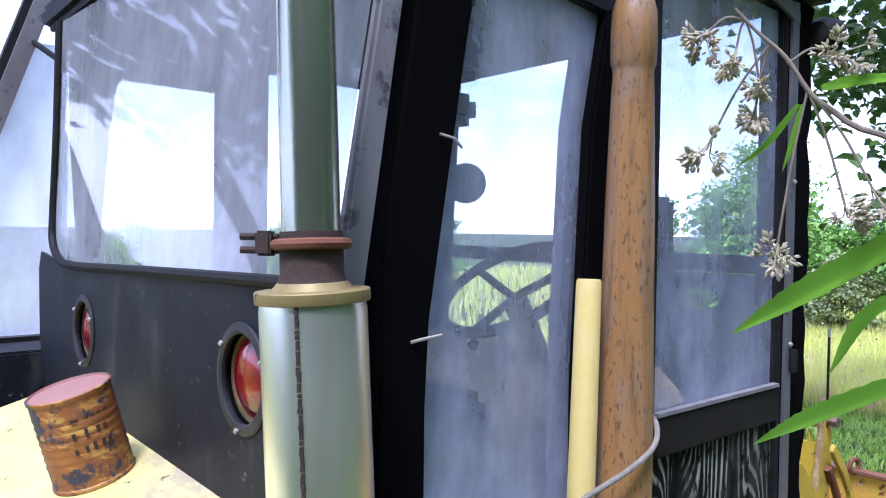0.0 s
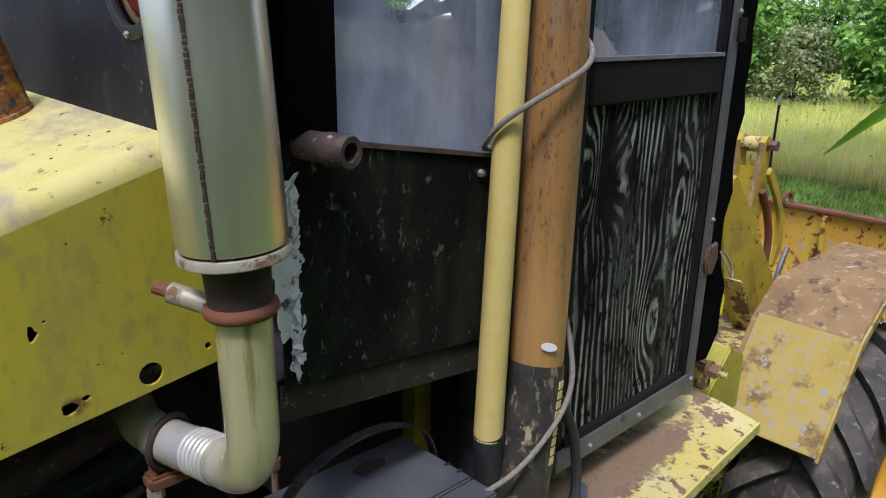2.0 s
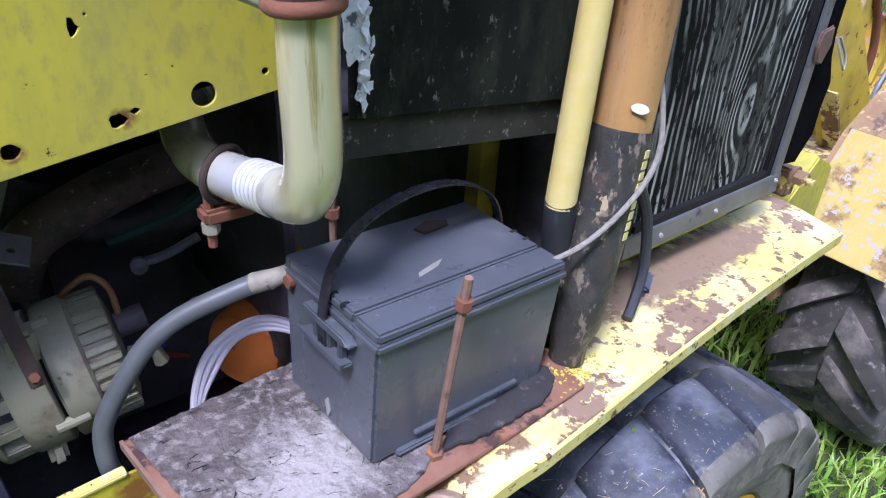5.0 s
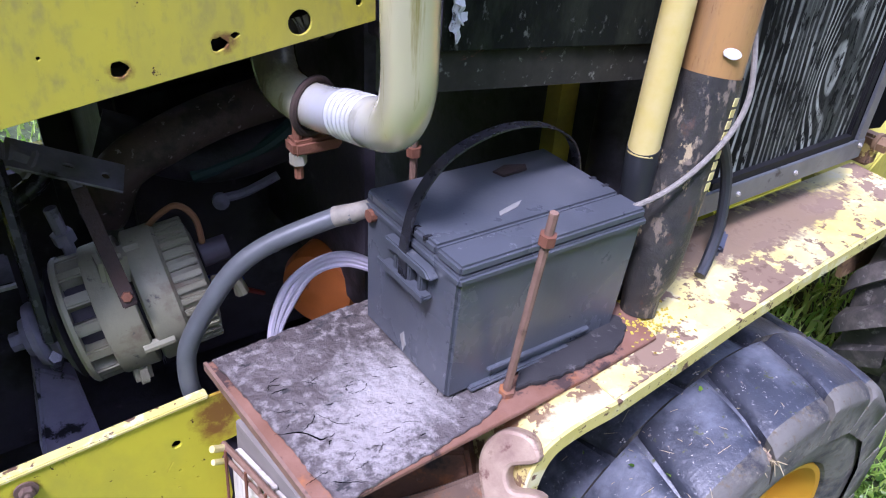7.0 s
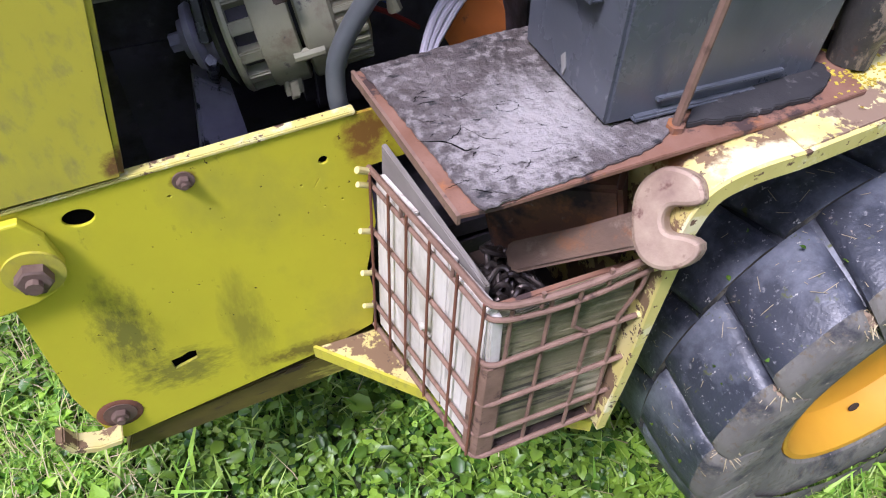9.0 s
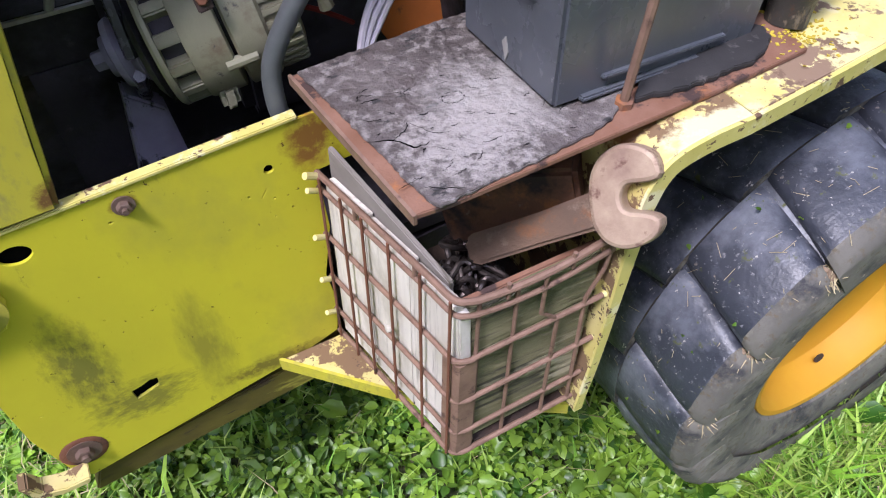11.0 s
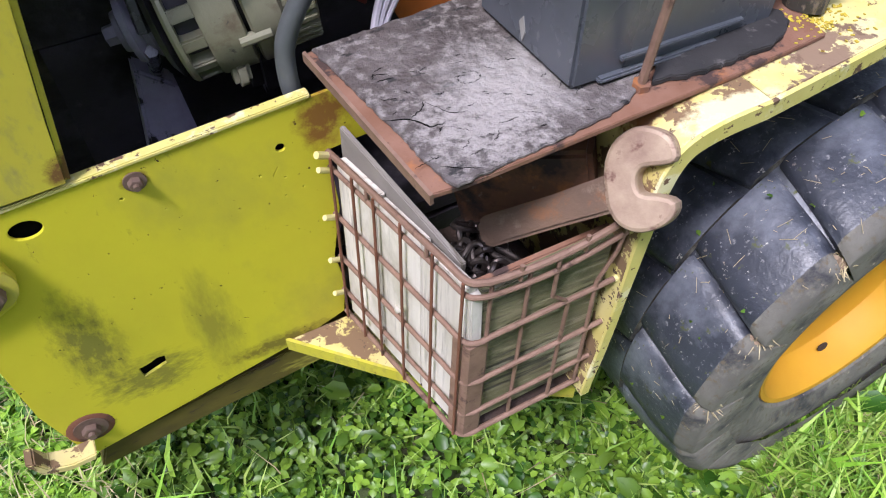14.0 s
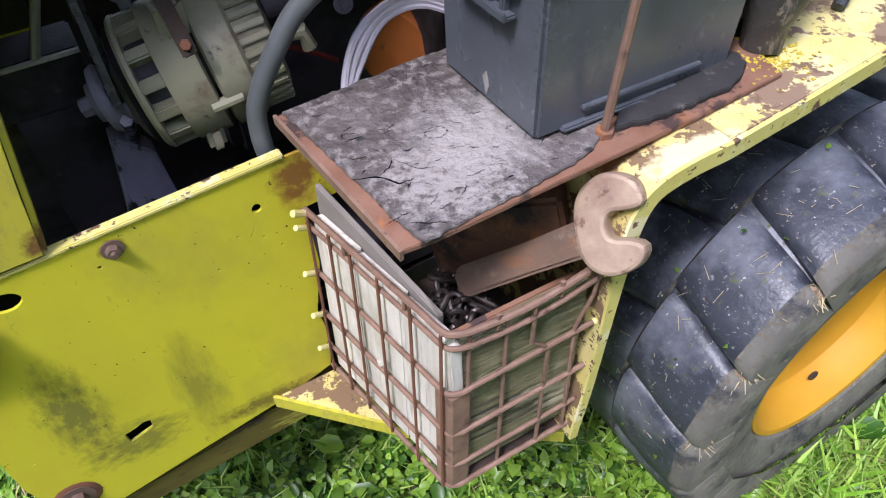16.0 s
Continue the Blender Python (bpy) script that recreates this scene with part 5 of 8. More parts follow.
part("front_panel", sheet("front_panel", [(0.702, 1.622), (1.02, 1.622), (1.02, 1.90), (0.98, 1.945), (0.702, 1.945)], [circle(0.823, 1.893, 0.046, 20, 0.52)], 0.012, Matrix.Translation((1.415, 0, 0)) @ ACROSS_X), M_VISOR, LOADER)
part("front_bar", Shape().box(1.405, 1.435, 0.701, 1.739, 1.95, 1.985), M_INTERIOR, LOADER)
part("console", Shape().box(1.30, 1.38, 0.86, 0.98, 1.80, 2.10), M_INTERIOR, LOADER, bevel=0.01)
part("console_base", sheet("console_base", [(1.13, 1.60), (1.40, 1.60), (1.40, 1.92), (1.30, 1.92), (1.17, 1.82), (1.13, 1.72)], [circle(1.30, 1.84, 0.04, 20, 0.6)], 0.02, Matrix.Translation((0, 0.92, 0)) @ ACROSS_Y), M_INTERIOR, LOADER)
part("heater_case", Shape().prism([(1.00, 1.60), (1.22, 1.60), (1.20, 1.74), (1.12, 1.80), (1.03, 1.79)], "y", 0.72, 0.80), M_TAN, LOADER, "tan heater case", bevel=0.006)

# ---- exhaust ----
MUF_A, MUF_B = Vector((0.380, 0.574, 1.610)), Vector((0.365, 0.584, 1.968))
muf_axis = (MUF_B - MUF_A).normalized()
ln = (MUF_B - MUF_A).length
muffler = part("muffler", Shape().lathe([(0.0465, 0.012), (0.048, 0.02), (0.048, ln - 0.018), (0.0465, ln - 0.010)], MUF_A, muf_axis, 48), M_MUFFLER, LOADER, "shiny aluminised exhaust muffler with a crimped seam")
part("lower_collar", Shape().lathe([(0.028, 0.0), (0.0482, 0.0), (0.0490, 0.0008), (0.0490, 0.0085), (0.0484, 0.0095), (0.040, 0.0095)], MUF_A, muf_axis, 40), M_COLLAR_GREY, muffler, "grey end collar")
part("upper_collar", Shape().lathe([(0.0475, ln - 0.011), (0.0508, ln - 0.0108), (0.0512, ln - 0.010), (0.0512, ln - 0.001), (0.0506, ln - 0.0002), (0.036, ln + 0.0005), (0.031, ln + 0.007)], MUF_A, muf_axis, 40), M_COLLAR, muffler, "brassy discoloured end collar")
to_eye = Vector((0.10, 0.02, 1.85)) - MUF_A
side_dir = (to_eye - muf_axis * to_eye.dot(muf_axis)).normalized()
seam_dir = Matrix.Rotation(radians(-21), 3, muf_axis) @ side_dir
seam, rng = Shape(), random.Random(9)
for k in range(76):
    h = 0.012 + (ln - 0.023) * k / 76
    p = MUF_A + muf_axis * h + seam_dir * 0.0482
    tang = muf_axis.cross(seam_dir)
    m = Matrix.Translation(p) @ Matrix((tuple(tang) + (0,), tuple(seam_dir) + (0,), tuple(muf_axis) + (0,), (0, 0, 0, 1))).transposed()
    seam.box(-0.0014 - 0.0010 * rng.random(), 0.0010 + 0.0006 * rng.random(), -0.001, 0.0016 + 0.0006 * rng.random(), 0, (ln - 0.023) / 76 * rng.uniform(0.6, 1.02), m)
part("crimped_seam", seam, M_RUST_DARK, muffler, "dark crimped seam")
top_dir = Vector((-0.010, 0.055, 1.0)).normalized()
neck_top = MUF_B + muf_axis * 0.006
part("neck", Shape().lathe([(0.031, 0.0), (0.0285, 0.006), (0.028, 0.045)], neck_top, top_dir, 28), M_RUST_DARK, muffler, "burnt brown neck")
part("stack_pipe", Shape().tube([neck_top + top_dir * 0.028, neck_top + top_dir * 0.3, neck_top + top_dir * 0.85], 0.0262, 32), M_STACK, LOADER, "upright grey metal exhaust stack")
part("stack_seam", Shape().tube([neck_top + top_dir * 0.03 + Vector((-0.0245, 0.004, 0)), neck_top + top_dir * 0.85 + Vector((-0.0245, 0.004, 0))], 0.0018, 6), M_COLLAR_GREY, muffler)


def pipe_clamp(centre, axis, r, lug_dir, mat, nm):
    """A saddle clamp: a ring with two lugs and a bolt."""
    axis, lug_dir = Vector(axis).normalized(), Vector(lug_dir).normalized()
    s = Shape()
    s.lathe([(r + 0.0045 + 0.0045 * math.cos(a), 0.005 * math.sin(a)) for a in [2 * math.pi * k / 8 for k in range(8)]], centre, axis, 30, True)
    cl = part(nm, s, mat, LOADER, "rusty exhaust clamp")
    for off in (-0.006, 0.006):
        q = Vector(centre) + axis * off + lug_dir * (r + 0.002)
        part("clamp_bolt", Shape().tube([q, q + lug_dir * 0.034], 0.0032, 8), M_RUST_DARK, cl)
    sa = Shape()
    w = axis.cross(lug_dir)
    m = Matrix.Translation(Vector(centre) + lug_dir * (r + 0.012)) @ Matrix((tuple(lug_dir) + (0,), tuple(w) + (0,), tuple(axis) + (0,), (0, 0, 0, 1))).transposed()
    sa.box(-0.006, 0.008, -0.013, 0.013, -0.011, 0.011, m)
    part("saddle", sa, M_RUST_DARK, cl, bevel=0.002)
    return cl


pipe_clamp(neck_top + top_dir * 0.034, top_dir, 0.0275, (-0.62, 0.55, 0.0), M_RUST, "upper_clamp")
# lower neck, clamp and the bent down-pipe
part("lower_neck", Shape().lathe([(0.0300, 0.0), (0.0295, -0.015), (0.0285, -0.044), (0.0290, -0.048)], MUF_A, muf_axis, 32), M_RUST_DARK, LOADER, "burnt black-brown neck")
low = MUF_A - muf_axis * 0.048
ring = Shape().lathe([(0.0300 + 0.0042 * math.cos(a), 0.0065 * math.sin(a)) for a in [2 * math.pi * k / 10 for k in range(10)]], low, muf_axis, 36, True)
lower_clamp = part("lower_clamp", ring, M_RUST, LOADER, "rusty clamp round the down-pipe")
lug = Vector((-0.55, 0.78, 0.22)).normalized()
q0 = low + lug * 0.030 + Vector((0, -0.004, -0.008))
part("clamp_tube", Shape().tube([q0, q0 + lug * 0.042], 0.0100, 12), M_COLLAR_GREY, lower_clamp)
part("clamp_stud", Shape().tube([q0 + lug * 0.036, q0 + lug * 0.058], 0.0062, 10), M_RUST, lower_clamp)
part("clamp_nut", Shape().tube([q0 + Vector((0.012, 0, 0.004)), q0 + Vector((0.012, 0, 0.024))], 0.006, 6), M_RUST, lower_clamp)
dp = smooth_path([low + Vector((0.002, 0, 0.004)), (0.385, 0.575, 1.50), (0.387, 0.576, 1.440), (0.3875, 0.580, 1.412), (0.3875, 0.592, 1.388), (0.387, 0.612, 1.374), (0.3855, 0.640, 1.367), (0.383, 0.680, 1.359), (0.379, 0.730, 1.347), (0.370, 0.775, 1.345), (0.363, 0.81, 1.357), (0.370, 0.840, 1.39), (0.40, 0.86, 1.405), (0.45, 0.87, 1.40), (0.56, 0.88, 1.41)], 14)
fine_dp, fine_rad = [], []
for i in range(len(dp) - 1):
    for k in range(3):
        q = dp[i] + (dp[i + 1] - dp[i]) * k / 3
        fine_dp.append(q)
        fine_rad.append(0.0257 + (0.0010 * math.sin(q.y * 760) if 0.640 < q.y < 0.690 else (0.0018 * math.sin((i + k / 3) * 1.6) if q.x > 0.385 and q.y > 0.85 else 0.0)))
part("down_pipe", Shape().tube(fine_dp, fine_rad, 32), M_CREAM, LOADER, "yellowed bent exhaust pipe, bright steel where it turns under the hood")
uc = part("u_bolt", Shape().lathe([(0.0310 + 0.004 * math.cos(a), 0.004 * math.sin(a)) for a in [2 * math.pi * k / 8 for k in range(8)]], (0.376, 0.752, 1.343), (-0.35, 0.92, 0.02), 28, True), M_RUST_DARK, LOADER, "rusty U-bolt with saddle")
part("saddle", Shape().box(0.345, 0.405, 0.738, 0.766, 1.292, 1.310), M_RUST, uc, bevel=0.004)
part("leg", Shape().tube([(0.354, 0.750, 1.33), (0.354, 0.750, 1.262)], 0.0055, 8), M_RUST, uc)
part("nut", Shape().tube([(0.354, 0.750, 1.293), (0.354, 0.750, 1.280)], 0.010, 6), M_COLLAR_GREY, uc)
# brown pipe stub that sticks out of the cab wall
sd = Vector((0.20, -1.0, -0.02)).normalized()
s0 = Vector((0.486, WALL + 0.01, 1.690))
stub = part("pipe_stub", Shape().lathe([(0.0150, 0.0), (0.0150, 0.046), (0.0164, 0.047), (0.0168, 0.074), (0.0156, 0.077), (0.0098, 0.0765), (0.0092, 0.045), (0.0001, 0.045)], s0, sd, 24), M_STUB, LOADER, "brown rusty pipe stub with an open end")
# flaky white sealant along the panel's rear edge
seal_skin = [(0.447, 1.585), (0.458, 1.655), (0.472, 1.655), (0.478, 1.60), (0.475, 1.53), (0.477, 1.49), (0.471, 1.447), (0.463, 1.450), (0.466, 1.492), (0.454, 1.484), (0.449, 1.53)]
sealant = part("sealant", Shape().prism(ragged(seal_skin, 0.005, 0.0018, 21), "y", WALL - 0.006, WALL - 0.003), M_FOAM, LOADER, "flaky white sealant strip on the panel edge")
rng = random.Random(21)
for k in range(34):
    fz = 1.448 + 0.215 * k / 34 + rng.uniform(-0.003, 0.003)
    m = Matrix.Translation((0.472 + rng.gauss(0, 0.0035), WALL - 0.007, fz)) @ Euler((rng.uniform(-0.7, 0.7), rng.uniform(-0.7, 0.7), rng.uniform(-0.9, 0.9))).to_matrix().to_4x4()
    w, h = rng.uniform(0.002, 0.006), rng.uniform(0.003, 0.009)
    part("flake", Shape().prism(ragged([(-w, -h), (w, -h * 0.6), (w * 0.7, h), (-w * 0.8, h * 0.7)], 0.003, 0.0008, k), "y", -0.0007, 0.0007).mesh("flake"), M_FOAM, sealant).data.transform(m)

# ---- engine bay ----
part("engine_block", Shape().box(0.22, 0.62, 1.12, 1.50, 0.72, 1.26), M_ENGINE, LOADER, "oily black engine block", bevel=0.02)
part("valve_cover", Shape().box(0.24, 0.60, 1.16, 1.40, 1.26, 1.36), M_ENGINE, LOADER, bevel=0.03)
part("bay_floor", Shape().box(-0.19, 0.62, 0.80, 1.62, 0.66, 0.69), M_ENGINE, LOADER)
part("bay_cover", Shape().box(-0.70, 0.0, 1.45, 1.47, 0.90, 1.30).box(0.165, 0.44, 1.45, 1.47, 0.69, 1.30).box(0.0005, 0.1645, 1.45, 1.47, 0.69, 1.00), M_ENGINE, LOADER)
part("radiator_hose", Shape().tube(smooth_path([(0.0, 1.0, 1.34), (0.008, 1.0, 1.285), (-0.008, 1.0, 1.24), (0.0, 1.0, 1.185), (0.05, 1.0, 1.170), (0.10, 1.0, 1.19), (0.125, 1.0, 1.215)], 7), 0.013, 12), M_STRAP, LOADER, "black radiator hose")
part("radiator", Shape().box(-0.40, -0.33, 0.80, 1.60, 0.90, 1.28), M_ENGINE, LOADER, bevel=0.01)
part("manifold", Shape().tube(smooth_path([(0.60, 1.02, 1.20), (0.45, 1.0, 1.19), (0.33, 1.02, 1.17), (0.2, 1.06, 1.22)], 8), 0.035, 14), M_ENGINE, LOADER)
part("alternator_bracket", Shape().box(-0.05, 0.05, 0.98, 1.10, 0.80, 1.0), M_ENGINE, LOADER)
part("bay_rail", Shape().prism([(0.02, 0.80), (0.10, 0.80), (0.090, 0.93), (0.045, 0.97)], "y", 0.93, 0.97), M_MOUNT, LOADER, "greasy lilac-grey engine mount", bevel=0.004)
part("slotted_bracket", sheet("slotted_bracket", [(0, 0), (0.13, 0), (0.13, 0.045), (0, 0.045)], [circle(0.03, 0.022, 0.007, 12, 0.5), circle(0.068, 0.022, 0.008, 12, 0.5), circle(0.11, 0.02, 0.006, 12)], 0.004,
          Matrix.Translation((0.075, 0.93, 1.262)) @ pose(0, 0, 0, 18, 24, -12)), M_ENGINE_GREY, LOADER, "grey slotted steel bracket")
part("stay", Shape().tube(smooth_path([(0.145, 0.96, 1.22), (0.155, 0.93, 1.17), (0.16, 0.90, 1.13), (0.185, 0.87, 1.06)], 6), 0.007, 8), M_ENGINE_GREY, LOADER)
part("tie_rod", Shape().tube([(0.005, 0.98, 1.075), (0.035, 0.97, 1.15)], 0.006, 8), M_STEEL_PALE, LOADER)
part("black_case", Shape().box(-0.06, 0.055, 0.98, 1.06, 1.00, 1.075), M_ENGINE, LOADER, bevel=0.003)
part("case_edge", Shape().box(-0.05, 0.055, 0.974, 0.98, 1.070, 1.075), M_STEEL_PALE, LOADER)
part("teal_pipe", Shape().tube(smooth_path([(0.30, 1.0, 1.16), (0.40, 0.98, 1.19), (0.46, 0.96, 1.24)], 6), 0.012, 10), material("dull_teal_hose", (0.012, 0.05, 0.05), 0.6), LOADER, "dull teal hose")
# alternator: drum with ribs, split line, slotted front, fan and pulley
AC, AX = Vector((0.185, 0.90, 1.055)), Vector((0.93, -0.10, 0.15)).normalized()
alt = part("alternator", Shape().lathe([(0.0001, -0.079), (0.064, -0.079), (0.068, -0.07), (0.068, 0.06), (0.0001, 0.06)], AC, AX, 32), M_ENGINE, LOADER, "olive-grey cast alternator")
part("front_housing", Shape().lathe([(0.066, -0.048), (0.085, -0.048), (0.087, -0.045), (0.0885, -0.010), (0.0885, -0.004), (0.085, -0.002), (0.066, -0.002)], AC, AX, 48), M_ALTERN, alt)
part("front_ring", Shape().lathe([(0.062, -0.084), (0.081, -0.084), (0.0845, -0.080), (0.0845, -0.075), (0.062, -0.075)], AC, AX, 48, True), M_ALTERN, alt)
part("rear_housing", Shape().lathe([(0.066, 0.003), (0.085, 0.003), (0.0895, 0.006), (0.0895, 0.042), (0.085, 0.046), (0.066, 0.046)], AC, AX, 48), M_ALTERN, alt)
part("rear_end", Shape().lathe([(0.080, 0.046), (0.0795, 0.074), (0.074, 0.083), (0.058, 0.087), (0.0001, 0.087)], AC, AX, 48), M_ALTERN, alt)
u0 = AX.orthogonal().normalized()
rib_me = Shape().box(0.045, 0.082, -0.0040, 0.0040, 0.070, 0.0850).mesh("rib", 0.0015)
fin_me = Shape().box(-0.077, -0.046, -0.0080, 0.0080, 0.060, 0.0838).mesh("finger", 0.0025)
boss_me = Shape().tube([(-0.014, 0, 0.0865), (0.024, 0, 0.0865)], 0.0075, 10).mesh("boss")
for me2, mt in ((rib_me, M_ALTERN), (fin_me, M_ALTERN), (boss_me, M_ALTERN)):
    me2.materials.append(mt)
for nm2, me2, count, turn in (("rib", rib_me, 34, 0.0), ("finger", fin_me, 14, 0.1), ("boss", boss_me, 4, 0.95)):
    for k in range(count):
        d = Matrix.Rotation(2 * math.pi * k / count + turn, 3, AX) @ u0
        w = AX.cross(d)
        o = new(nm2, me2)
        o.parent = alt
        o.matrix_basis = Matrix.Translation(AC) @ Matrix((tuple(AX) + (0,), tuple(w) + (0,), tuple(d) + (0,), (0, 0, 0, 1))).transposed()
part("fan", Shape().lathe([(0.0001, -0.100), (0.060, -0.100), (0.074, -0.092), (0.066, -0.088), (0.0001, -0.088)], AC, AX, 32), M_ENGINE, alt)
part("pulley", Shape().lathe([(0.0001, -0.142), (0.024, -0.142), (0.026, -0.135), (0.040, -0.132), (0.043, -0.124), (0.033, -0.115), (0.043, -0.106), (0.040, -0.100), (0.0001, -0.100)], AC, AX, 28), M_ENGINE_GREY, alt)
part("pulley_nut", Shape().lathe([(0.0001, -0.158), (0.012, -0.158), (0.013, -0.142), (0.0001, -0.142)], AC, AX, 6), M_ENGINE_GREY, alt)
part("terminal", Shape().tube([AC + AX * 0.08 + Vector((0.0, -0.02, 0.045)), AC + AX * 0.115 + Vector((0, -0.02, 0.045))], 0.017, 12), M_ENGINE, alt)
part("terminal_cap", Shape().tube([AC + AX * 0.082 + Vector((0.0, -0.045, 0.015)), AC + AX * 0.112 + Vector((0, -0.05, 0.012)), AC + AX * 0.118 + Vector((0, -0.05, -0.012))], 0.010, 10), M_ALTERN, alt)
part("orange_lead", Shape().tube(smooth_path([AC + AX * 0.085 + Vector((0, -0.02, 0.055)), AC + AX * 0.082 + Vector((0, -0.01, 0.095)), AC + AX * 0.065 + Vector((0, 0.0, 0.115)), AC + AX * 0.045 + Vector((0, 0.01, 0.105)), AC + AX * 0.03 + Vector((0, 0.03, 0.08))], 6), 0.0042, 8), material("brown_insulated_lead", (0.20, 0.09, 0.035), 0.6), alt)
lug = Matrix.Translation(AC) @ Matrix((tuple(AX) + (0,), tuple(Vector((0, -1, 0.15)).normalized()) + (0,), tuple(Vector((0, 0.15, 1)).normalized()) + (0,), (0, 0, 0, 1))).transposed()
part("mount_lug", Shape().box(-0.046, -0.012, 0.020, 0.066, 0.050, 0.097, lug), M_ALTERN, alt, bevel=0.006)
part("lower_lug", Shape().box(-0.036, -0.014, 0.035, 0.064, -0.092, -0.060, lug), M_ALTERN, alt, bevel=0.006)
strap_a, strap_b = Vector((0.142, 0.88, 1.240)), Vector((0.158, 0.800, 1.118))
sd_ = (strap_b - strap_a).normalized()
sw_ = sd_.cross(Vector((-0.12, -0.82, 0.56))).normalized()
sn_ = sw_.cross(sd_)
part("adjusting_strap", Shape().box(0, (strap_b - strap_a).length, -0.0085, 0.0085, -0.002, 0.002, Matrix.Translation(strap_a) @ Matrix((tuple(sd_) + (0,), tuple(sw_) + (0,), tuple(sn_) + (0,), (0, 0, 0, 1))).transposed()), M_RUST_DARK, alt, "brown adjusting strap", bevel=0.0015)
part("strap_bolt", Shape().lathe([(0.0001, 0.007), (0.006, 0.006), (0.007, 0.0), (0.0001, 0.0)], strap_b - sd_ * 0.012 + sn_ * 0.002, sn_, 6), M_RUST, alt)
belt = Shape()
bc = AC + AX * -0.116
for a, b in (((0, -0.040, 0.012), (0.0, 0.010, 0.235)), ((0, 0.036, -0.014), (0.0, 0.120, 0.16)), ((0, -0.038, -0.014), (0.0, 0.14, -0.20))):
    belt.tube([bc + Vector(a), bc + (Vector(a) + Vector(b)) * 0.5, bc + Vector(b)], 0.0085, 6)
part("fan_belt", belt, M_STRAP, LOADER, "black fan belt")
foil_line = smooth_path([(0.03, 0.955, 1.270), (0.06, 0.95, 1.268), (0.085, 0.95, 1.262), (0.108, 0.945, 1.246)], 7)
rng = random.Random(52)
part("foil_wrap", Shape().tube(foil_line, [0.017 + rng.uniform(-0.004, 0.004) for p in foil_line], 9), M_ENGINE_GREY, LOADER, "crumpled grey wrap round a pipe")
stud = part("stud", Shape().tube([(0.113, 0.95, 1.185), (0.126, 0.945, 1.10)], 0.008, 8), M_ENGINE_GREY, LOADER, "grey threaded stud")
part("nut", Shape().tube([(0.118, 0.948, 1.150), (0.121, 0.947, 1.135)], 0.014, 6), M_ENGINE_GREY, stud)
part("intake_hose", Shape().tube(smooth_path([(0.18, 1.02, 1.12), (0.21, 1.0, 1.19), (0.27, 0.99, 1.225), (0.36, 1.0, 1.245), (0.48, 1.02, 1.25)], 8), 0.032, 16), M_STUB, LOADER, "dusty brown intake hose")
lever = part("lever", Shape().tube(smooth_path([(0.33, 0.99, 1.118), (0.37, 0.985, 1.122), (0.42, 0.98, 1.14)], 5), 0.007, 8), M_ENGINE_GREY, LOADER)
part("knob", Shape().lathe([(0.0001, -0.012), (0.012, -0.008), (0.012, 0.008), (0.0001, 0.012)], (0.332, 0.985, 1.117), (-0.2, -0.9, 0.3), 12), M_ENGINE_GREY, lever)
for k, (hx, hy, hz) in enumerate(((0.40, 0.97, 1.03), (0.10, 0.97, 1.02))):
    hex_bolt("bolt", (hx, hy, hz), (-0.2, -0.9, 0.3), 0.009, 0.010, LOADER, M_ENGINE_GREY, 0.014)
# oil filter, hose, pale cables
part("oil_filter", Shape().lathe([(0.0001, -0.10), (0.056, -0.095), (0.063, -0.08), (0.063, 0.06), (0.056, 0.075), (0.0001, 0.08)], (0.485, 0.92, 0.985), (-0.75, -0.55, 0.1), 28), M_FILTER, LOADER, "orange oil filter canister")
hose = part("hose", Shape().tube(smooth_path([(0.405, 0.716, 1.217), (0.388, 0.731, 1.209), (0.318, 0.76, 1.178), (0.275, 0.772, 1.148), (0.242, 0.778, 1.105), (0.215, 0.782, 1.06), (0.204, 0.782, 1.025), (0.204, 0.776, 0.975), (0.225, 0.78, 0.93)], 8), 0.0120, 14), M_HOSE, LOADER, "grey rubber hose looping out of the engine bay")
part("hose_end", Shape().tube([(0.425, 0.706, 1.226), (0.405, 0.716, 1.218), (0.388, 0.731, 1.2095)], [0.0100, 0.0118, 0.0128], 12), M_HOSE_END, hose)
for k in range(3):
    o = 0.011 * k
    part("pale_cable", Shape().tube(smooth_path([(0.46, 0.735, 1.10 + o * 0.4), (0.415, 0.757, 1.118 + o * 0.6), (0.378, 0.78, 1.10 + o * 0.7), (0.350 - o * 0.5, 0.79, 1.055 + o), (0.326 - o * 0.4, 0.792, 1.0), (0.325, 0.80, 0.90)], 7), 0.0052, 8), M_WIRE, LOADER, "lilac-white cable loop")
part("red_lead", Shape().tube(smooth_path([(0.26, 0.93, 1.03), (0.30, 0.92, 1.02), (0.34, 0.93, 0.99), (0.37, 0.95, 0.96)], 5), 0.004, 6), material("red_insulated_lead", (0.20, 0.02, 0.012), 0.6), LOADER)
part("blue_lead", Shape().tube(smooth_path([(0.25, 0.92, 1.04), (0.29, 0.91, 1.045), (0.33, 0.92, 1.02)], 5), 0.004, 6), material("blue_insulated_lead", (0.01, 0.03, 0.22), 0.5), LOADER)
part("yellow_upright", Shape().box(0.795, 0.831, 0.80, 0.83, 1.0, 1.42), M_ARM, LOADER, "yellow upright inside the frame")
part("inner_tube", Shape().tube([(0.86, 0.74, 1.06), (0.86, 0.74, 1.40)], 0.035, 14), M_ENGINE, LOADER)

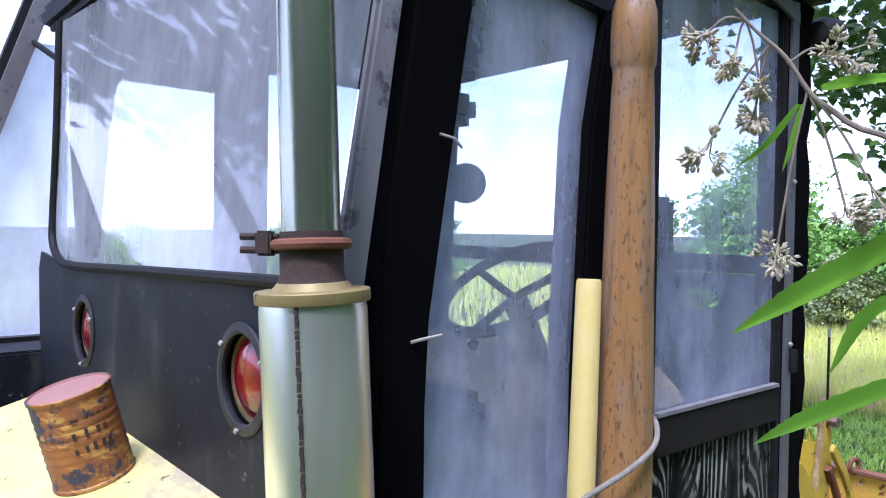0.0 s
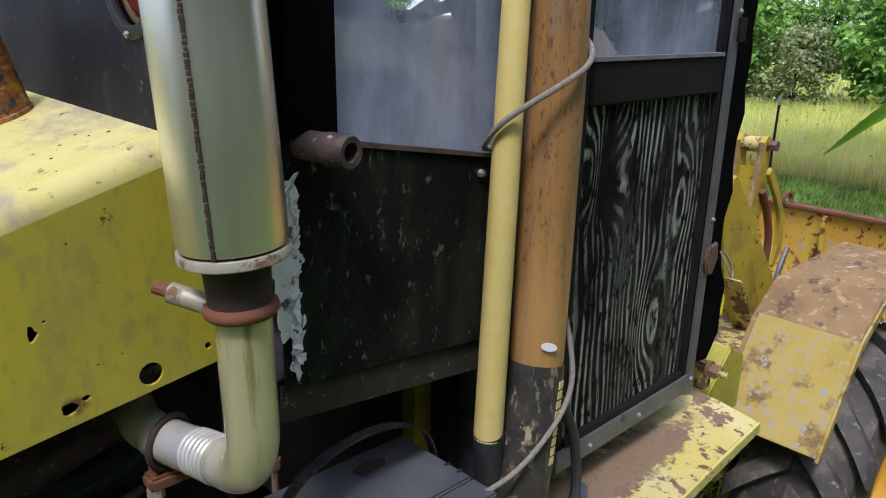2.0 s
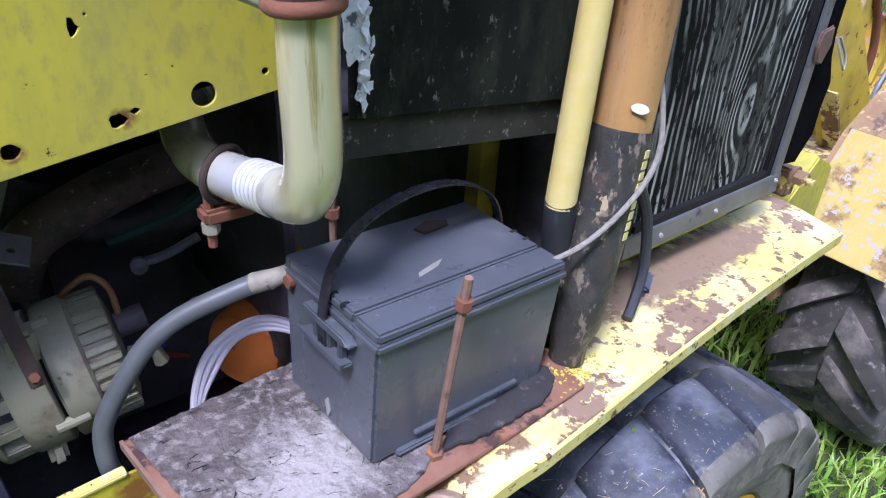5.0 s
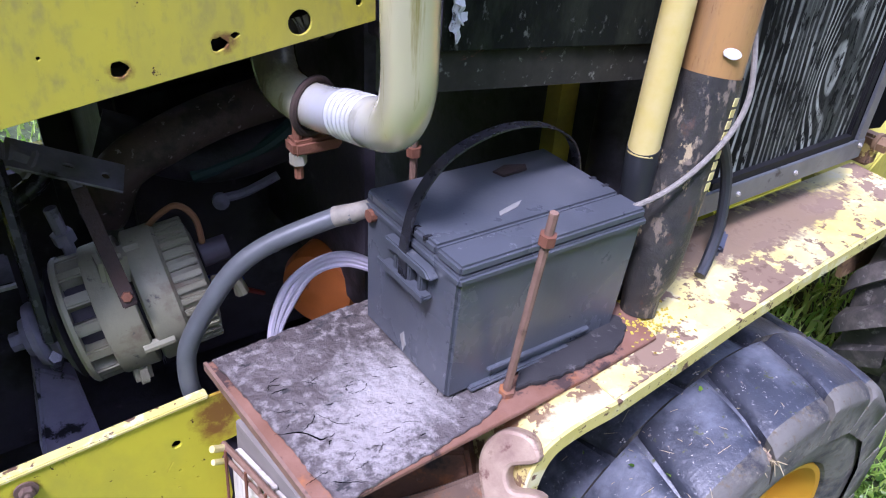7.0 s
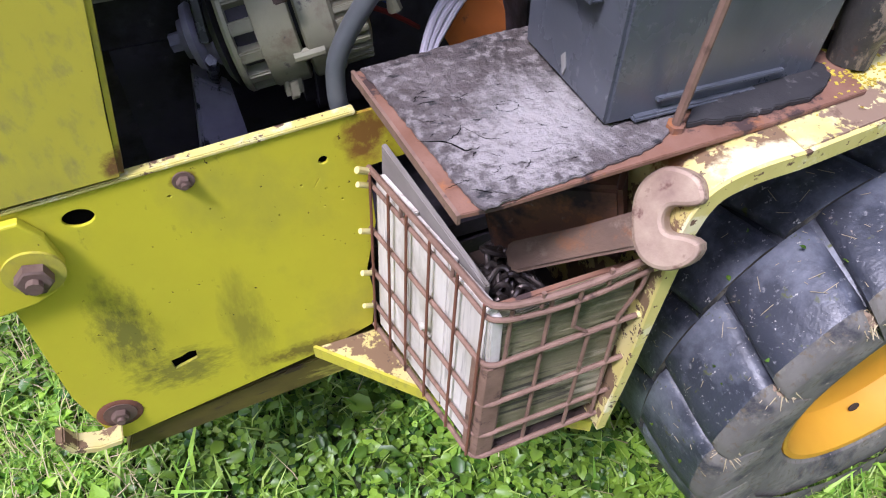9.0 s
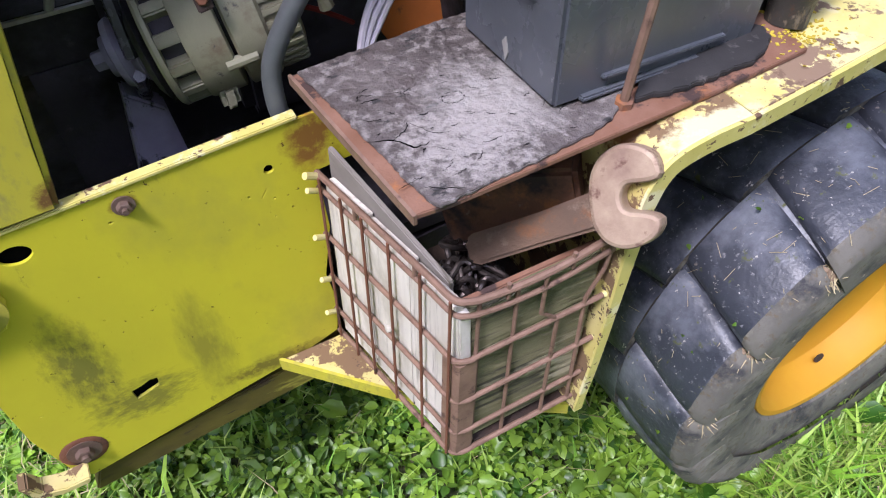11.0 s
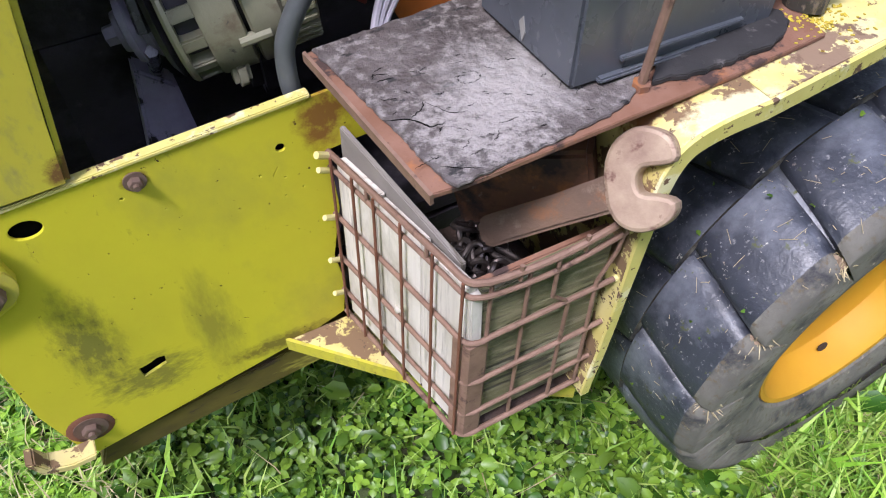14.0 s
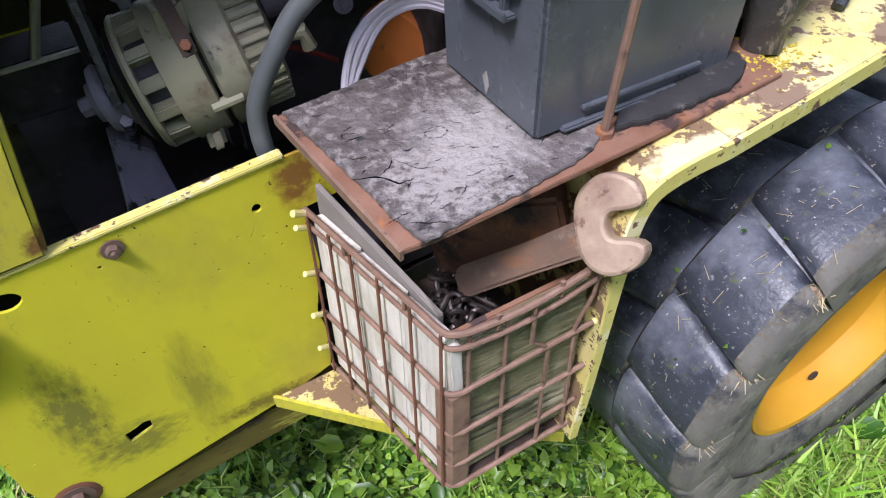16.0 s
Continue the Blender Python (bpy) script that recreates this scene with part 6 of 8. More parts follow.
# ---- battery tray and battery ----
tray = part("battery_tray", Shape().prism([(0.213, 0.730), (0.236, 0.474), (0.272, 0.471), (0.49, 0.477), (0.60, 0.480), (0.725, 0.489), (0.735, 0.545), (0.72, 0.735)], "z", 1.0525, 1.0590), M_PLATE, LOADER, "flaking rusty battery tray", bevel=0.001)
part("tray_edge", Shape().prism([(0.2115, 0.731), (0.2345, 0.472), (0.2385, 0.4725), (0.2155, 0.7315)], "z", 1.048, 1.0600), M_RUST_PINK, tray)
mat_poly = [(0.222, 0.728), (0.254, 0.482), (0.261, 0.470), (0.289, 0.471), (0.321, 0.475), (0.379, 0.479), (0.436, 0.486), (0.465, 0.494), (0.481, 0.505), (0.490, 0.520), (0.52, 0.534), (0.55, 0.70), (0.55, 0.735), (0.40, 0.74)]
rub = Shape().prism(ragged(mat_poly, 0.006, 0.0016, 3), "z", 1.0592, 1.0632)
rubber_mat = part("rubber_mat", rub, M_MAT, None, bevel=0.001)
rng = random.Random(31)


def crack(points, width):
    """A wandering dark slit in the mat's skin."""
    line, s = smooth_path(points, 6), Shape()
    for i, p in enumerate(line):
        q = line[min(i + 1, len(line) - 1)] - line[max(i - 1, 0)]
        side = Vector((-q.y, q.x, 0)).normalized() * width * (0.15 + 0.85 * math.sin(math.pi * i / (len(line) - 1))) * rng.uniform(0.5, 1.2)
        p = p + Vector((rng.gauss(0, 0.0007), rng.gauss(0, 0.0007), 0))
        s.v += [p - side, p + side]
    s.f += [(2 * i, 2 * i + 2, 2 * i + 3, 2 * i + 1) for i in range(len(line) - 1)]
    part("crack", s, M_DARK, rubber_mat)


MAT_Z = 1.0636
crack([(0.236, 0.582, MAT_Z), (0.262, 0.571, MAT_Z), (0.275, 0.552, MAT_Z), (0.292, 0.551, MAT_Z)], 0.0012)
crack([(0.262, 0.571, MAT_Z), (0.280, 0.580, MAT_Z), (0.288, 0.592, MAT_Z)], 0.0009)
crack([(0.288, 0.586, MAT_Z), (0.302, 0.562, MAT_Z), (0.318, 0.556, MAT_Z)], 0.0007)
crack([(0.258, 0.498, MAT_Z), (0.275, 0.487, MAT_Z), (0.292, 0.478, MAT_Z)], 0.0008)
for k in range(9):
    an = 2 * math.pi * k / 9
    a, b = Vector((0.345 + 0.012 * math.cos(an), 0.602 + 0.009 * math.sin(an), MAT_Z)), Vector((0.345 + 0.013 * math.cos(an + 0.6), 0.602 + 0.010 * math.sin(an + 0.6), MAT_Z))
    crack([a, (a + b) * 0.5, b], 0.0005)
for k in range(46):
    a = Vector((rng.uniform(0.245, 0.45), rng.uniform(0.50, 0.68), MAT_Z))
    d = Vector((rng.uniform(0.3, 1), rng.uniform(-0.6, 0.6), 0)).normalized() * rng.uniform(0.003, 0.011)
    if a.x - 0.245 < (0.72 - a.y) * 1.2 + 0.02:
        crack([a - d, a + Vector((0, rng.uniform(-0.002, 0.002), 0)), a + d], rng.uniform(0.0004, 0.0008))
tagged(rubber_mat, "cracked grey rubber mat lying on the battery tray", "mat")
tagged(part("rubber_strip", Shape().prism(ragged([(0.502, 0.506), (0.554, 0.494), (0.655, 0.495), (0.696, 0.516), (0.706, 0.540), (0.692, 0.561), (0.55, 0.545), (0.52, 0.525)], 0.006, 0.0022, 4), "z", 1.0592, 1.0665), M_MAT_DARK, None, bevel=0.002), "torn black rubber strip under the battery", "mat")
BAT = thing("battery", "dusty black plastic battery with a strap handle on a rusty tray", "battery", (0.552, 0.624, 1.0635))
bx0, bx1, by0, by1, bz = 0.4180, 0.6850, 0.5330, 0.7090, 1.0605
case = Shape()
tap = 0.004
case.add([(bx0 - tap * 0, by0, bz), (bx1, by0, bz), (bx1, by1, bz), (bx0, by1, bz), (bx0 - tap, by0 - tap, bz + 0.164), (bx1 + tap, by0 - tap, bz + 0.164), (bx1 + tap, by1 + tap, bz + 0.164), (bx0 - tap, by1 + tap, bz + 0.164)],
         [(3, 2, 1, 0), (4, 5, 6, 7), (0, 1, 5, 4), (1, 2, 6, 5), (2, 3, 7, 6), (3, 0, 4, 7)])
part("case", case, M_BATTERY, BAT, bevel=0.004)
part("foot", Shape().box(bx0 + 0.03, bx1 - 0.06, by0 - 0.008, by0 + 0.002, bz + 0.002, bz + 0.008), M_BATTERY, BAT, bevel=0.002)
lid = part("lid", Shape().box(bx0 - 0.007, bx1 + 0.007, by0 - 0.008, by1 + 0.007, bz + 0.1600, bz + 0.1705), M_BATTERY, BAT, "stepped battery lid", bevel=0.003)
part("lid_top", Shape().box(bx0 - 0.004, bx1 + 0.004, by0 + 0.0400, by1 + 0.004, bz + 0.1708, bz + 0.1835), M_BATTERY, lid, bevel=0.003)
part("lid_front", Shape().box(bx0 - 0.004, bx1 + 0.004, by0 - 0.0050, by0 + 0.0388, bz + 0.1708, bz + 0.1828), M_BATTERY, lid, bevel=0.003)
for k in range(2):
    for xa, xb in ((bx0 - 0.0045, bx0 + 0.005), (bx1 - 0.005, bx1 + 0.0045)):
        part("lid_notch", Shape().box(xa, xb, by0 + 0.058 + 0.022 * k, by0 + 0.063 + 0.022 * k, bz + 0.177, bz + 0.1839), M_STRAP, lid)
holder = part("strap_holder", Shape().prism([(by0 + 0.028, bz + 0.150), (by0 + 0.040, bz + 0.158), (by0 + 0.118, bz + 0.158), (by0 + 0.124, bz + 0.150), (by0 + 0.118, bz + 0.146), (by0 + 0.040, bz + 0.146)], "x", bx0 - 0.017, bx0 - 0.003), M_BATTERY, BAT, bevel=0.002)
part("holder_bar", Shape().box(bx0 - 0.020, bx0 - 0.004, by0 + 0.036, by0 + 0.122, bz + 0.118, bz + 0.124), M_BATTERY, holder, bevel=0.002)
part("holder_lip", Shape().box(bx0 - 0.022, bx0 - 0.018, by0 + 0.034, by0 + 0.124, bz + 0.120, bz + 0.129), M_BATTERY, holder, bevel=0.001)
for yy in (0.052, 0.074, 0.100):
    part("holder_post", Shape().box(bx0 - 0.013, bx0 - 0.003, by0 + yy - 0.004, by0 + yy + 0.004, bz + 0.122, bz + 0.150), M_BATTERY, holder, bevel=0.0015)
strap_line = smooth_path([(bx0 - 0.014, 0.615, bz + 0.122), (bx0 - 0.013, 0.617, bz + 0.165), (bx0 + 0.004, 0.622, bz + 0.215), (bx0 + 0.045, 0.628, bz + 0.252), (bx0 + 0.115, 0.634, bz + 0.268), (bx0 + 0.19, 0.642, bz + 0.258), (bx0 + 0.25, 0.650, bz + 0.225), (bx1 + 0.012, 0.655, bz + 0.175), (bx1 + 0.012, 0.655, bz + 0.12)], 7)
st = Shape()
for i, p in enumerate(strap_line):
    d = (strap_line[min(i + 1, len(strap_line) - 1)] - strap_line[max(i - 1, 0)]).normalized()
    w = Vector((0, 1, 0))
    nn = d.cross(w).normalized()
    st.v += [p - w * 0.0075 - nn * 0.0012, p + w * 0.0075 - nn * 0.0012, p + w * 0.0075 + nn * 0.0012, p - w * 0.0075 + nn * 0.0012]
for i in range(len(strap_line) - 1):
    for k in range(4):
        st.f.append((i * 4 + k, i * 4 + (k + 1) % 4, i * 4 + 4 + (k + 1) % 4, i * 4 + 4 + k))
part("strap_handle", st, M_STRAP, BAT, "black strap handle arched over the lid")
part("label_scrap", Shape().prism([(0.515, 0.592), (0.548, 0.600), (0.562, 0.610), (0.545, 0.607), (0.520, 0.600)], "z", bz + 0.1834, bz + 0.1842), M_STEEL_PALE, BAT, "torn scrap of a pale label")
part("paint_chip", Shape().prism([(0.620, bz + 0.008), (0.628, bz + 0.028), (0.622, bz + 0.036), (0.616, bz + 0.020)], "x", bx0 - 0.0022, bx0 - 0.0008), M_STEEL_PALE, BAT)
part("vent_dirt", Shape().prism([(0.58, 0.665), (0.62, 0.668), (0.628, 0.680), (0.60, 0.690), (0.575, 0.682)], "z", bz + 0.1834, bz + 0.1865), M_RUST_DARK, BAT, bevel=0.001)
part("terminal", Shape().tube([(bx0 - 0.012, 0.695, bz + 0.158), (bx0 + 0.004, 0.695, bz + 0.158)], 0.008, 10), M_RUST, BAT)
part("base_rib", Shape().box(bx0 + 0.055, bx1 - 0.05, by0 - 0.006, by0 + 0.001, bz + 0.020, bz + 0.025), M_BATTERY, BAT, bevel=0.001)
BAT.rotation_euler = (0.0, 0.04, 0.02)


def hold_down(nm, a, b, nut_z):
    a, b = Vector(a), Vector(b)
    rod = thing(nm, "rusty threaded hold-down rod beside the battery", "threaded rod", a, group="battery hold-down rods")
    pts = [a + (b - a) * (k / 120) for k in range(121)]
    part("thread", Shape().tube(pts, [0.0047 + 0.0005 * (k % 2) for k in range(121)], 8), M_RUST_PINK, rod)
    c = a + (b - a) * ((nut_z - a.z) / (b.z - a.z))
    part("nut", Shape().tube([c, c + (b - a).normalized() * 0.012], 0.0095, 6), M_RUST, rod)
    part("foot_nut", Shape().tube([a, a + (b - a).normalized() * 0.008], 0.010, 6), M_PLATE, rod)


hold_down("hold_down_rod", (0.490, 0.508, 1.059), (0.503, 0.490, 1.309), 1.272)
hold_down("hold_down_rod", (0.500, 0.738, 1.059), (0.499, 0.736, 1.328), 1.262)

# ---- crate on the frame with boards, wrench and chain ----
B0, B1, A0, A1, C0, C1 = (0.207, 0.742, 0.580), (0.223, 0.742, 0.905), (0.257, 0.456, 0.604), (0.272, 0.456, 0.924), (0.448, 0.447, 0.630), (0.459, 0.446, 0.945)
CRATE = thing("wire_crate", "rusty steel rod crate welded to the frame, lined with weathered boards", "crate", (0.33, 0.60, 0.562))


def on_left(s, u):
    return Vector(line_between(line_between(B1, A1, s), line_between(B0, A0, s), u))


def on_outer(s, u):
    return Vector(line_between(line_between(A1, C1, s), line_between(A0, C0, s), u))


for u, r in ((0.0, 0.0044), (0.075, 0.0034), (0.335, 0.0036), (0.60, 0.0036), (0.83, 0.0034), (1.0, 0.0040)):
    sag = 0.013 if u < 0.1 else 0.0
    pts = [on_left(s / 6, u) for s in range(6)] + [on_left(0.96, u), on_outer(0.06, u)] + [on_outer(s / 6, u) - Vector((0, 0, sag * math.sin(math.pi * s / 6))) for s in range(1, 6)] + [on_outer(1.02, u)]
    rod = part("rod", Shape().tube(smooth_path(pts, 4), r, 8), M_RUST_PINK, CRATE)
    if 0 <= u < 0.9:
        part("rod_end", Shape().tube([on_left(0.012, u) + Vector((-0.004, -0.004, 0)), on_left(0.012, u) + Vector((-0.019, -0.009, 0.011))], r + 0.0006, 8), M_YELLOW_STUB, rod, "yellow painted rod end")
        part("rod_end", Shape().tube([on_outer(1.0, u), on_outer(1.045, u)], r + 0.0008, 8), M_YELLOW_STUB, rod)
for s in (0.05, 0.22, 0.38, 0.57, 0.78, 0.965):
    off = Vector((-0.005, 0, 0))
    part("rod", Shape().tube([on_left(s, 0.0) + off, on_left(s, 1.0) + off], 0.0021, 8), M_RUST, CRATE)
for s in (0.13, 0.38):
    part("rod", Shape().tube([on_outer(s, 0.05) + Vector((0, 0.004, 0)), on_outer(s, 1.0) + Vector((0, 0.004, 0))], 0.0027, 8), M_RUST_PINK, CRATE)
part("rod", Shape().tube([on_outer(0.55, 0.03), on_outer(0.55, 0.26), on_outer(0.68, 0.34), on_outer(0.68, 1.0)], 0.0027, 8), M_RUST_PINK, CRATE)
part("rod", Shape().tube([on_outer(0.985, 0.03), on_outer(0.965, 0.16), on_outer(0.865, 0.30), on_outer(0.90, 1.0)], 0.0027, 8), M_RUST_PINK, CRATE)
for s in (0.30, 0.72):
    part("spacer", Shape().tube([on_outer(s, 0.0), on_outer(s, 0.075)], 0.0027, 8), M_RUST_PINK, CRATE)
    part("spacer", Shape().tube([on_left(s, 0.0), on_left(s, 0.075)], 0.0027, 8), M_RUST_PINK, CRATE)
cornr = Shape()
for s_l, s_o in ((0.90, 0.13),):
    v = [on_left(s_l, 0.36), on_left(0.985, 0.36), on_outer(0.015, 0.36), on_outer(s_o, 0.36), on_left(s_l, 0.985), on_left(0.985, 0.985), on_outer(0.015, 0.985), on_outer(s_o, 0.985)]
    inn = [p + Vector((0.006, 0.006, 0)) for p in v]
    cornr.add(v + inn, [(0, 1, 5, 4), (1, 2, 6, 5), (2, 3, 7, 6), (8, 12, 13, 9), (9, 13, 14, 10), (10, 14, 15, 11), (0, 8, 9, 1), (1, 9, 10, 2), (2, 10, 11, 3), (4, 5, 13, 12), (5, 6, 14, 13), (6, 7, 15, 14), (0, 4, 12, 8), (3, 11, 15, 7)])
part("corner_plate", cornr, M_RUST_PINK, CRATE, "brown rusted corner plate")
# boards stand inside the rods
for s0_, s1_, top in ((0.03, 0.34, 0.03), (0.345, 0.66, 0.045), (0.665, 0.945, 0.06)):
    board_s = Shape()
    a, b, c, d = on_left(s0_, top), on_left(s1_, top), on_left(s1_, 0.98), on_left(s0_, 0.98)
    o1, o2 = Vector((0.005, 0, 0)), Vector((0.018, 0, 0))
    board_s.add([p + o1 for p in (a, b, c, d)] + [p + o2 for p in (a, b, c, d)], [(0, 3, 2, 1), (4, 5, 6, 7), (0, 1, 5, 4), (1, 2, 6, 5), (2, 3, 7, 6), (3, 0, 4, 7)])
    tagged(part("board", board_s, M_BOARD, None, bevel=0.0015), "weathered pale grey board standing in the crate", "board", group="boards in the crate")
lean = Shape()
la, lb, lc, ld = on_left(-0.02, -0.09) + Vector((0.020, 0, 0)), on_left(0.84, 0.05) + Vector((0.0195, 0, 0)), on_left(0.82, 0.9) + Vector((0.022, 0, 0)), on_left(0.0, 0.9) + Vector((0.022, 0, 0))
o2 = Vector((0.007, 0.001, 0))
lean.add([la, lb, lc, ld] + [p + o2 for p in (la, lb, lc, ld)], [(0, 3, 2, 1), (4, 5, 6, 7), (0, 1, 5, 4), (1, 2, 6, 5), (2, 3, 7, 6), (3, 0, 4, 7)])
tagged(part("board", lean, M_BOARD_GREY, None, bevel=0.0015), "wide grey board leaning inside the crate", "board", group="boards in the crate")
for u0_, u1_ in ((0.115, 0.36), (0.365, 0.68), (0.685, 0.97)):
    bs = Shape()
    a, b, c, d = on_outer(0.06, u0_), on_outer(0.97, u0_), on_outer(0.97, u1_), on_outer(0.06, u1_)
    o1, o2 = Vector((0, 0.010, 0)), Vector((0, 0.024, 0))
    bs.add([p + o1 for p in (a, b, c, d)] + [p + o2 for p in (a, b, c, d)], [(0, 3, 2, 1), (4, 5, 6, 7), (0, 1, 5, 4), (1, 2, 6, 5), (2, 3, 7, 6), (3, 0, 4, 7)])
    tagged(part("board", bs, M_BOARD_GREEN, None, bevel=0.002), "algae-green weathered board behind the crate rods", "board", group="boards in the crate")
endp = Shape().prism([(0.272, 0.462), (0.288, 0.462), (0.288, 0.49), (0.272, 0.49)], "z", 0.70, 0.892)
tagged(part("board", endp, M_BOARD, None, bevel=0.002), "split pale end of a board in the crate corner", "board", group="boards in the crate")
part("crate_floor", Shape().prism([(0.215, 0.74), (0.262, 0.462), (0.444, 0.455), (0.446, 0.74)], "z", 0.600, 0.606), M_RUST_DARK, CRATE)
part("cleat", Shape().lathe([(0.0001, -0.002), (0.006, -0.002), (0.005, 0.003), (0.0001, 0.004)], on_left(0.55, 0.50) + Vector((-0.008, 0, 0)), (-1, 0, 0), 8), M_BOARD, CRATE, "pale screw cap")
# rusty box section and big open-ended wrench lying on it
tagged(part("box_beam", Shape().box(-0.10, 0.065, -0.05, 0.05, -0.055, 0.055, Matrix.Translation((0.43, 0.575, 0.93)) @ pose(0, 0, 0, 0, -12, -40)), M_RUST_BOX, None, bevel=0.006), "short rusty steel box section standing in the crate", "steel offcut")
tagged(part("rusty_plate", Shape().box(-0.11, 0.11, -0.004, 0.004, -0.05, 0.05, Matrix.Translation((0.405, 0.50, 0.845)) @ pose(0, 0, 0, 20, -6, -4)), M_PLATE, None, bevel=0.002), "rusty steel plate lying in the crate", "steel offcut")
JC, HE = Vector((0.463, 0.444, 0.998)), Vector((0.345, 0.548, 0.900))
ex = (JC - HE).normalized()
nz = (Vector((0.05, 0.06, 1.52)) - JC)
nz = (nz - ex * nz.dot(ex)).normalized()
ey = nz.cross(ex)
WM = Matrix((tuple(ex) + (0,), tuple(ey) + (0,), tuple(nz) + (0,), (0, 0, 0, 1))).transposed()
WM.translation = JC
jaw = [(-0.050, -0.012), (-0.046, -0.030), (-0.032, -0.046), (-0.010, -0.053), (0.014, -0.050), (0.034, -0.040), (0.040, -0.027), (0.022, -0.022), (0.004, -0.021), (-0.010, -0.016), (-0.016, -0.004), (-0.015, 0.008), (-0.006, 0.018), (0.010, 0.021), (0.030, 0.022),
       (0.042, 0.027), (0.034, 0.043), (0.014, 0.052), (-0.010, 0.054), (-0.034, 0.044), (-0.048, 0.026), (-0.051, 0.008)]
tw = radians(-14)
head = [(p.x * 0.78, p.y) for p in smooth_path([(a, b, 0) for a, b in jaw + jaw[:1]], 3)[:-1]]
outl = [(0.90 * (px * math.cos(tw) - py * math.sin(tw)), 0.90 * (px * math.sin(tw) + py * math.cos(tw))) for px, py in head]
wrench = part("wrench", sheet("wrench", outl, [], 0.028, WM, 0.005), M_WRENCH)
grip = Shape().prism([(-0.200, -0.024), (-0.188, -0.030), (-0.10, -0.026), (-0.030, -0.024), (-0.030, 0.016), (-0.10, 0.010), (-0.188, 0.007), (-0.200, 0.002)], "z", -0.011, 0.009)
grip_mesh = grip.mesh("handle", 0.004)
grip_mesh.transform(WM)
part("handle", grip_mesh, M_WRENCH_GRIP, wrench, "grimy brown handle, coloured darker for the shade under the tray")
tagged(wrench, "huge pale rusty open-ended wrench resting on the crate edge", "wrench")
CHAIN = thing("chain", "heap of dark worn steel chain in the crate", "chain", (0.315, 0.53, 0.84))
rng = random.Random(8)
link = Shape()
loop = [(0.0115 * math.cos(a) + (0.007 if math.cos(a) > 0 else -0.007), 0.0085 * math.sin(a), 0) for a in [2 * math.pi * k / 16 for k in range(16)]]
link.tube(loop + [loop[0]], 0.0038, 8, False)
link_me = link.mesh("link")
link_me.materials.append(M_CHAIN)
for k in range(64):
    ob = new("link", link_me)
    h = rng.random()
    ob.parent = CHAIN
    ob.matrix_parent_inverse = Matrix.Translation(CHAIN.location).inverted()
    ob.matrix_basis = Matrix.Translation((min(0.365, max(0.302, 0.322 + rng.gauss(0, 0.020))), min(0.60, max(0.502, 0.538 + rng.gauss(0, 0.026))), 0.800 + 0.072 * h)) @ Euler((rng.uniform(0, 6), rng.uniform(0, 6), rng.uniform(0, 6))).to_matrix().to_4x4()
# one plain dark block fills the crate up to the chain
tagged(part("scrap_block", Shape().box(0.282, 0.42, 0.48, 0.66, 0.606, 0.800), M_RUST_DARK, None, bevel=0.02), "dark rust-coloured block filling the bottom of the crate", "scrap")

# ---- poles tied to the cab ----
POLE = thing("wooden_pole", "varnished brown wooden pole with rounded knob in a metal socket", "pole", (0.80, 0.565, 1.055))
pb, pt = Vector((0.803, 0.566, 1.365)), Vector((0.822, 0.575, 2.325))
pd = (pt - pb).normalized()
L_P = (pt - pb).length
part("shaft", Shape().lathe([(0.0360, 0.0), (0.0368, 0.15), (0.0360, 0.40), (0.0325, 0.58), (0.0308, 0.70), (0.0268, L_P - 0.125), (0.0256, L_P - 0.100), (0.0262, L_P - 0.094), (0.0288, L_P - 0.088), (0.0292, L_P - 0.050), (0.0282, L_P - 0.022), (0.0245, L_P - 0.008), (0.016, L_P - 0.001), (0.0001, L_P)], pb, pd, 32), M_WOOD, POLE)
sb = Vector((0.745, 0.545, 1.056))
sdir = (pb + pd * 0.012 - sb)
socket = part("socket", Shape().lathe([(0.0001, 0), (0.022, 0.0), (0.026, 0.03), (0.036, 0.06), (0.0380, 0.11), (0.0392, sdir.length - 0.03), (0.0382, sdir.length)], sb, sdir, 28), M_SLEEVE, POLE, "peeling black metal socket")
part("sticker", sheet("sticker", circle(0, 0, 0.0105, 18, 0.55, 0.05), [], 0.0008, Matrix.Translation((0.784, 0.5322, 1.412)) @ Matrix.Rotation(radians(-38), 4, "Z") @ ACROSS_Y @ Matrix.Rotation(radians(-12), 4, "Z"), 0.0002), M_PAPER, POLE, "small white sticker")
part("foot", Shape().tube([sb + Vector((0.006, -0.012, 0.0)), sb + Vector((0.012, -0.01, 0.05))], 0.013, 10), M_SLEEVE, POLE)
sx = sdir.normalized()
for k in range(8):
    q = sb + sdir * (0.60 + 0.042 * k + (0.03 if k > 3 else 0))
    d = Vector((0.23, -0.97, 0.0)).normalized()
    w = sx.cross(d).normalized()
    m = Matrix.Translation(q + d * 0.0388) @ Matrix((tuple(w) + (0,), tuple(d) + (0,), tuple(sx) + (0,), (0, 0, 0, 1))).transposed()
    part("label_strip", Shape().box(-0.0065, 0.0065, 0, 0.0009, -0.0050, 0.0050, m), M_YELLOW_STUB, socket)
part("clamp_plate", Shape().box(0.742, 0.868, 0.606, 0.611, 1.066, 1.128), M_STUB, POLE, "brown rusted clamp plate", bevel=0.002)
TUBE = thing("plastic_tube", "pale yellow drilled plastic tube standing in a black sleeve", "tube", (0.745, 0.585, 1.056))
tb, tt = Vector((0.726, 0.578, 1.285)), Vector((0.750, 0.582, 1.966))
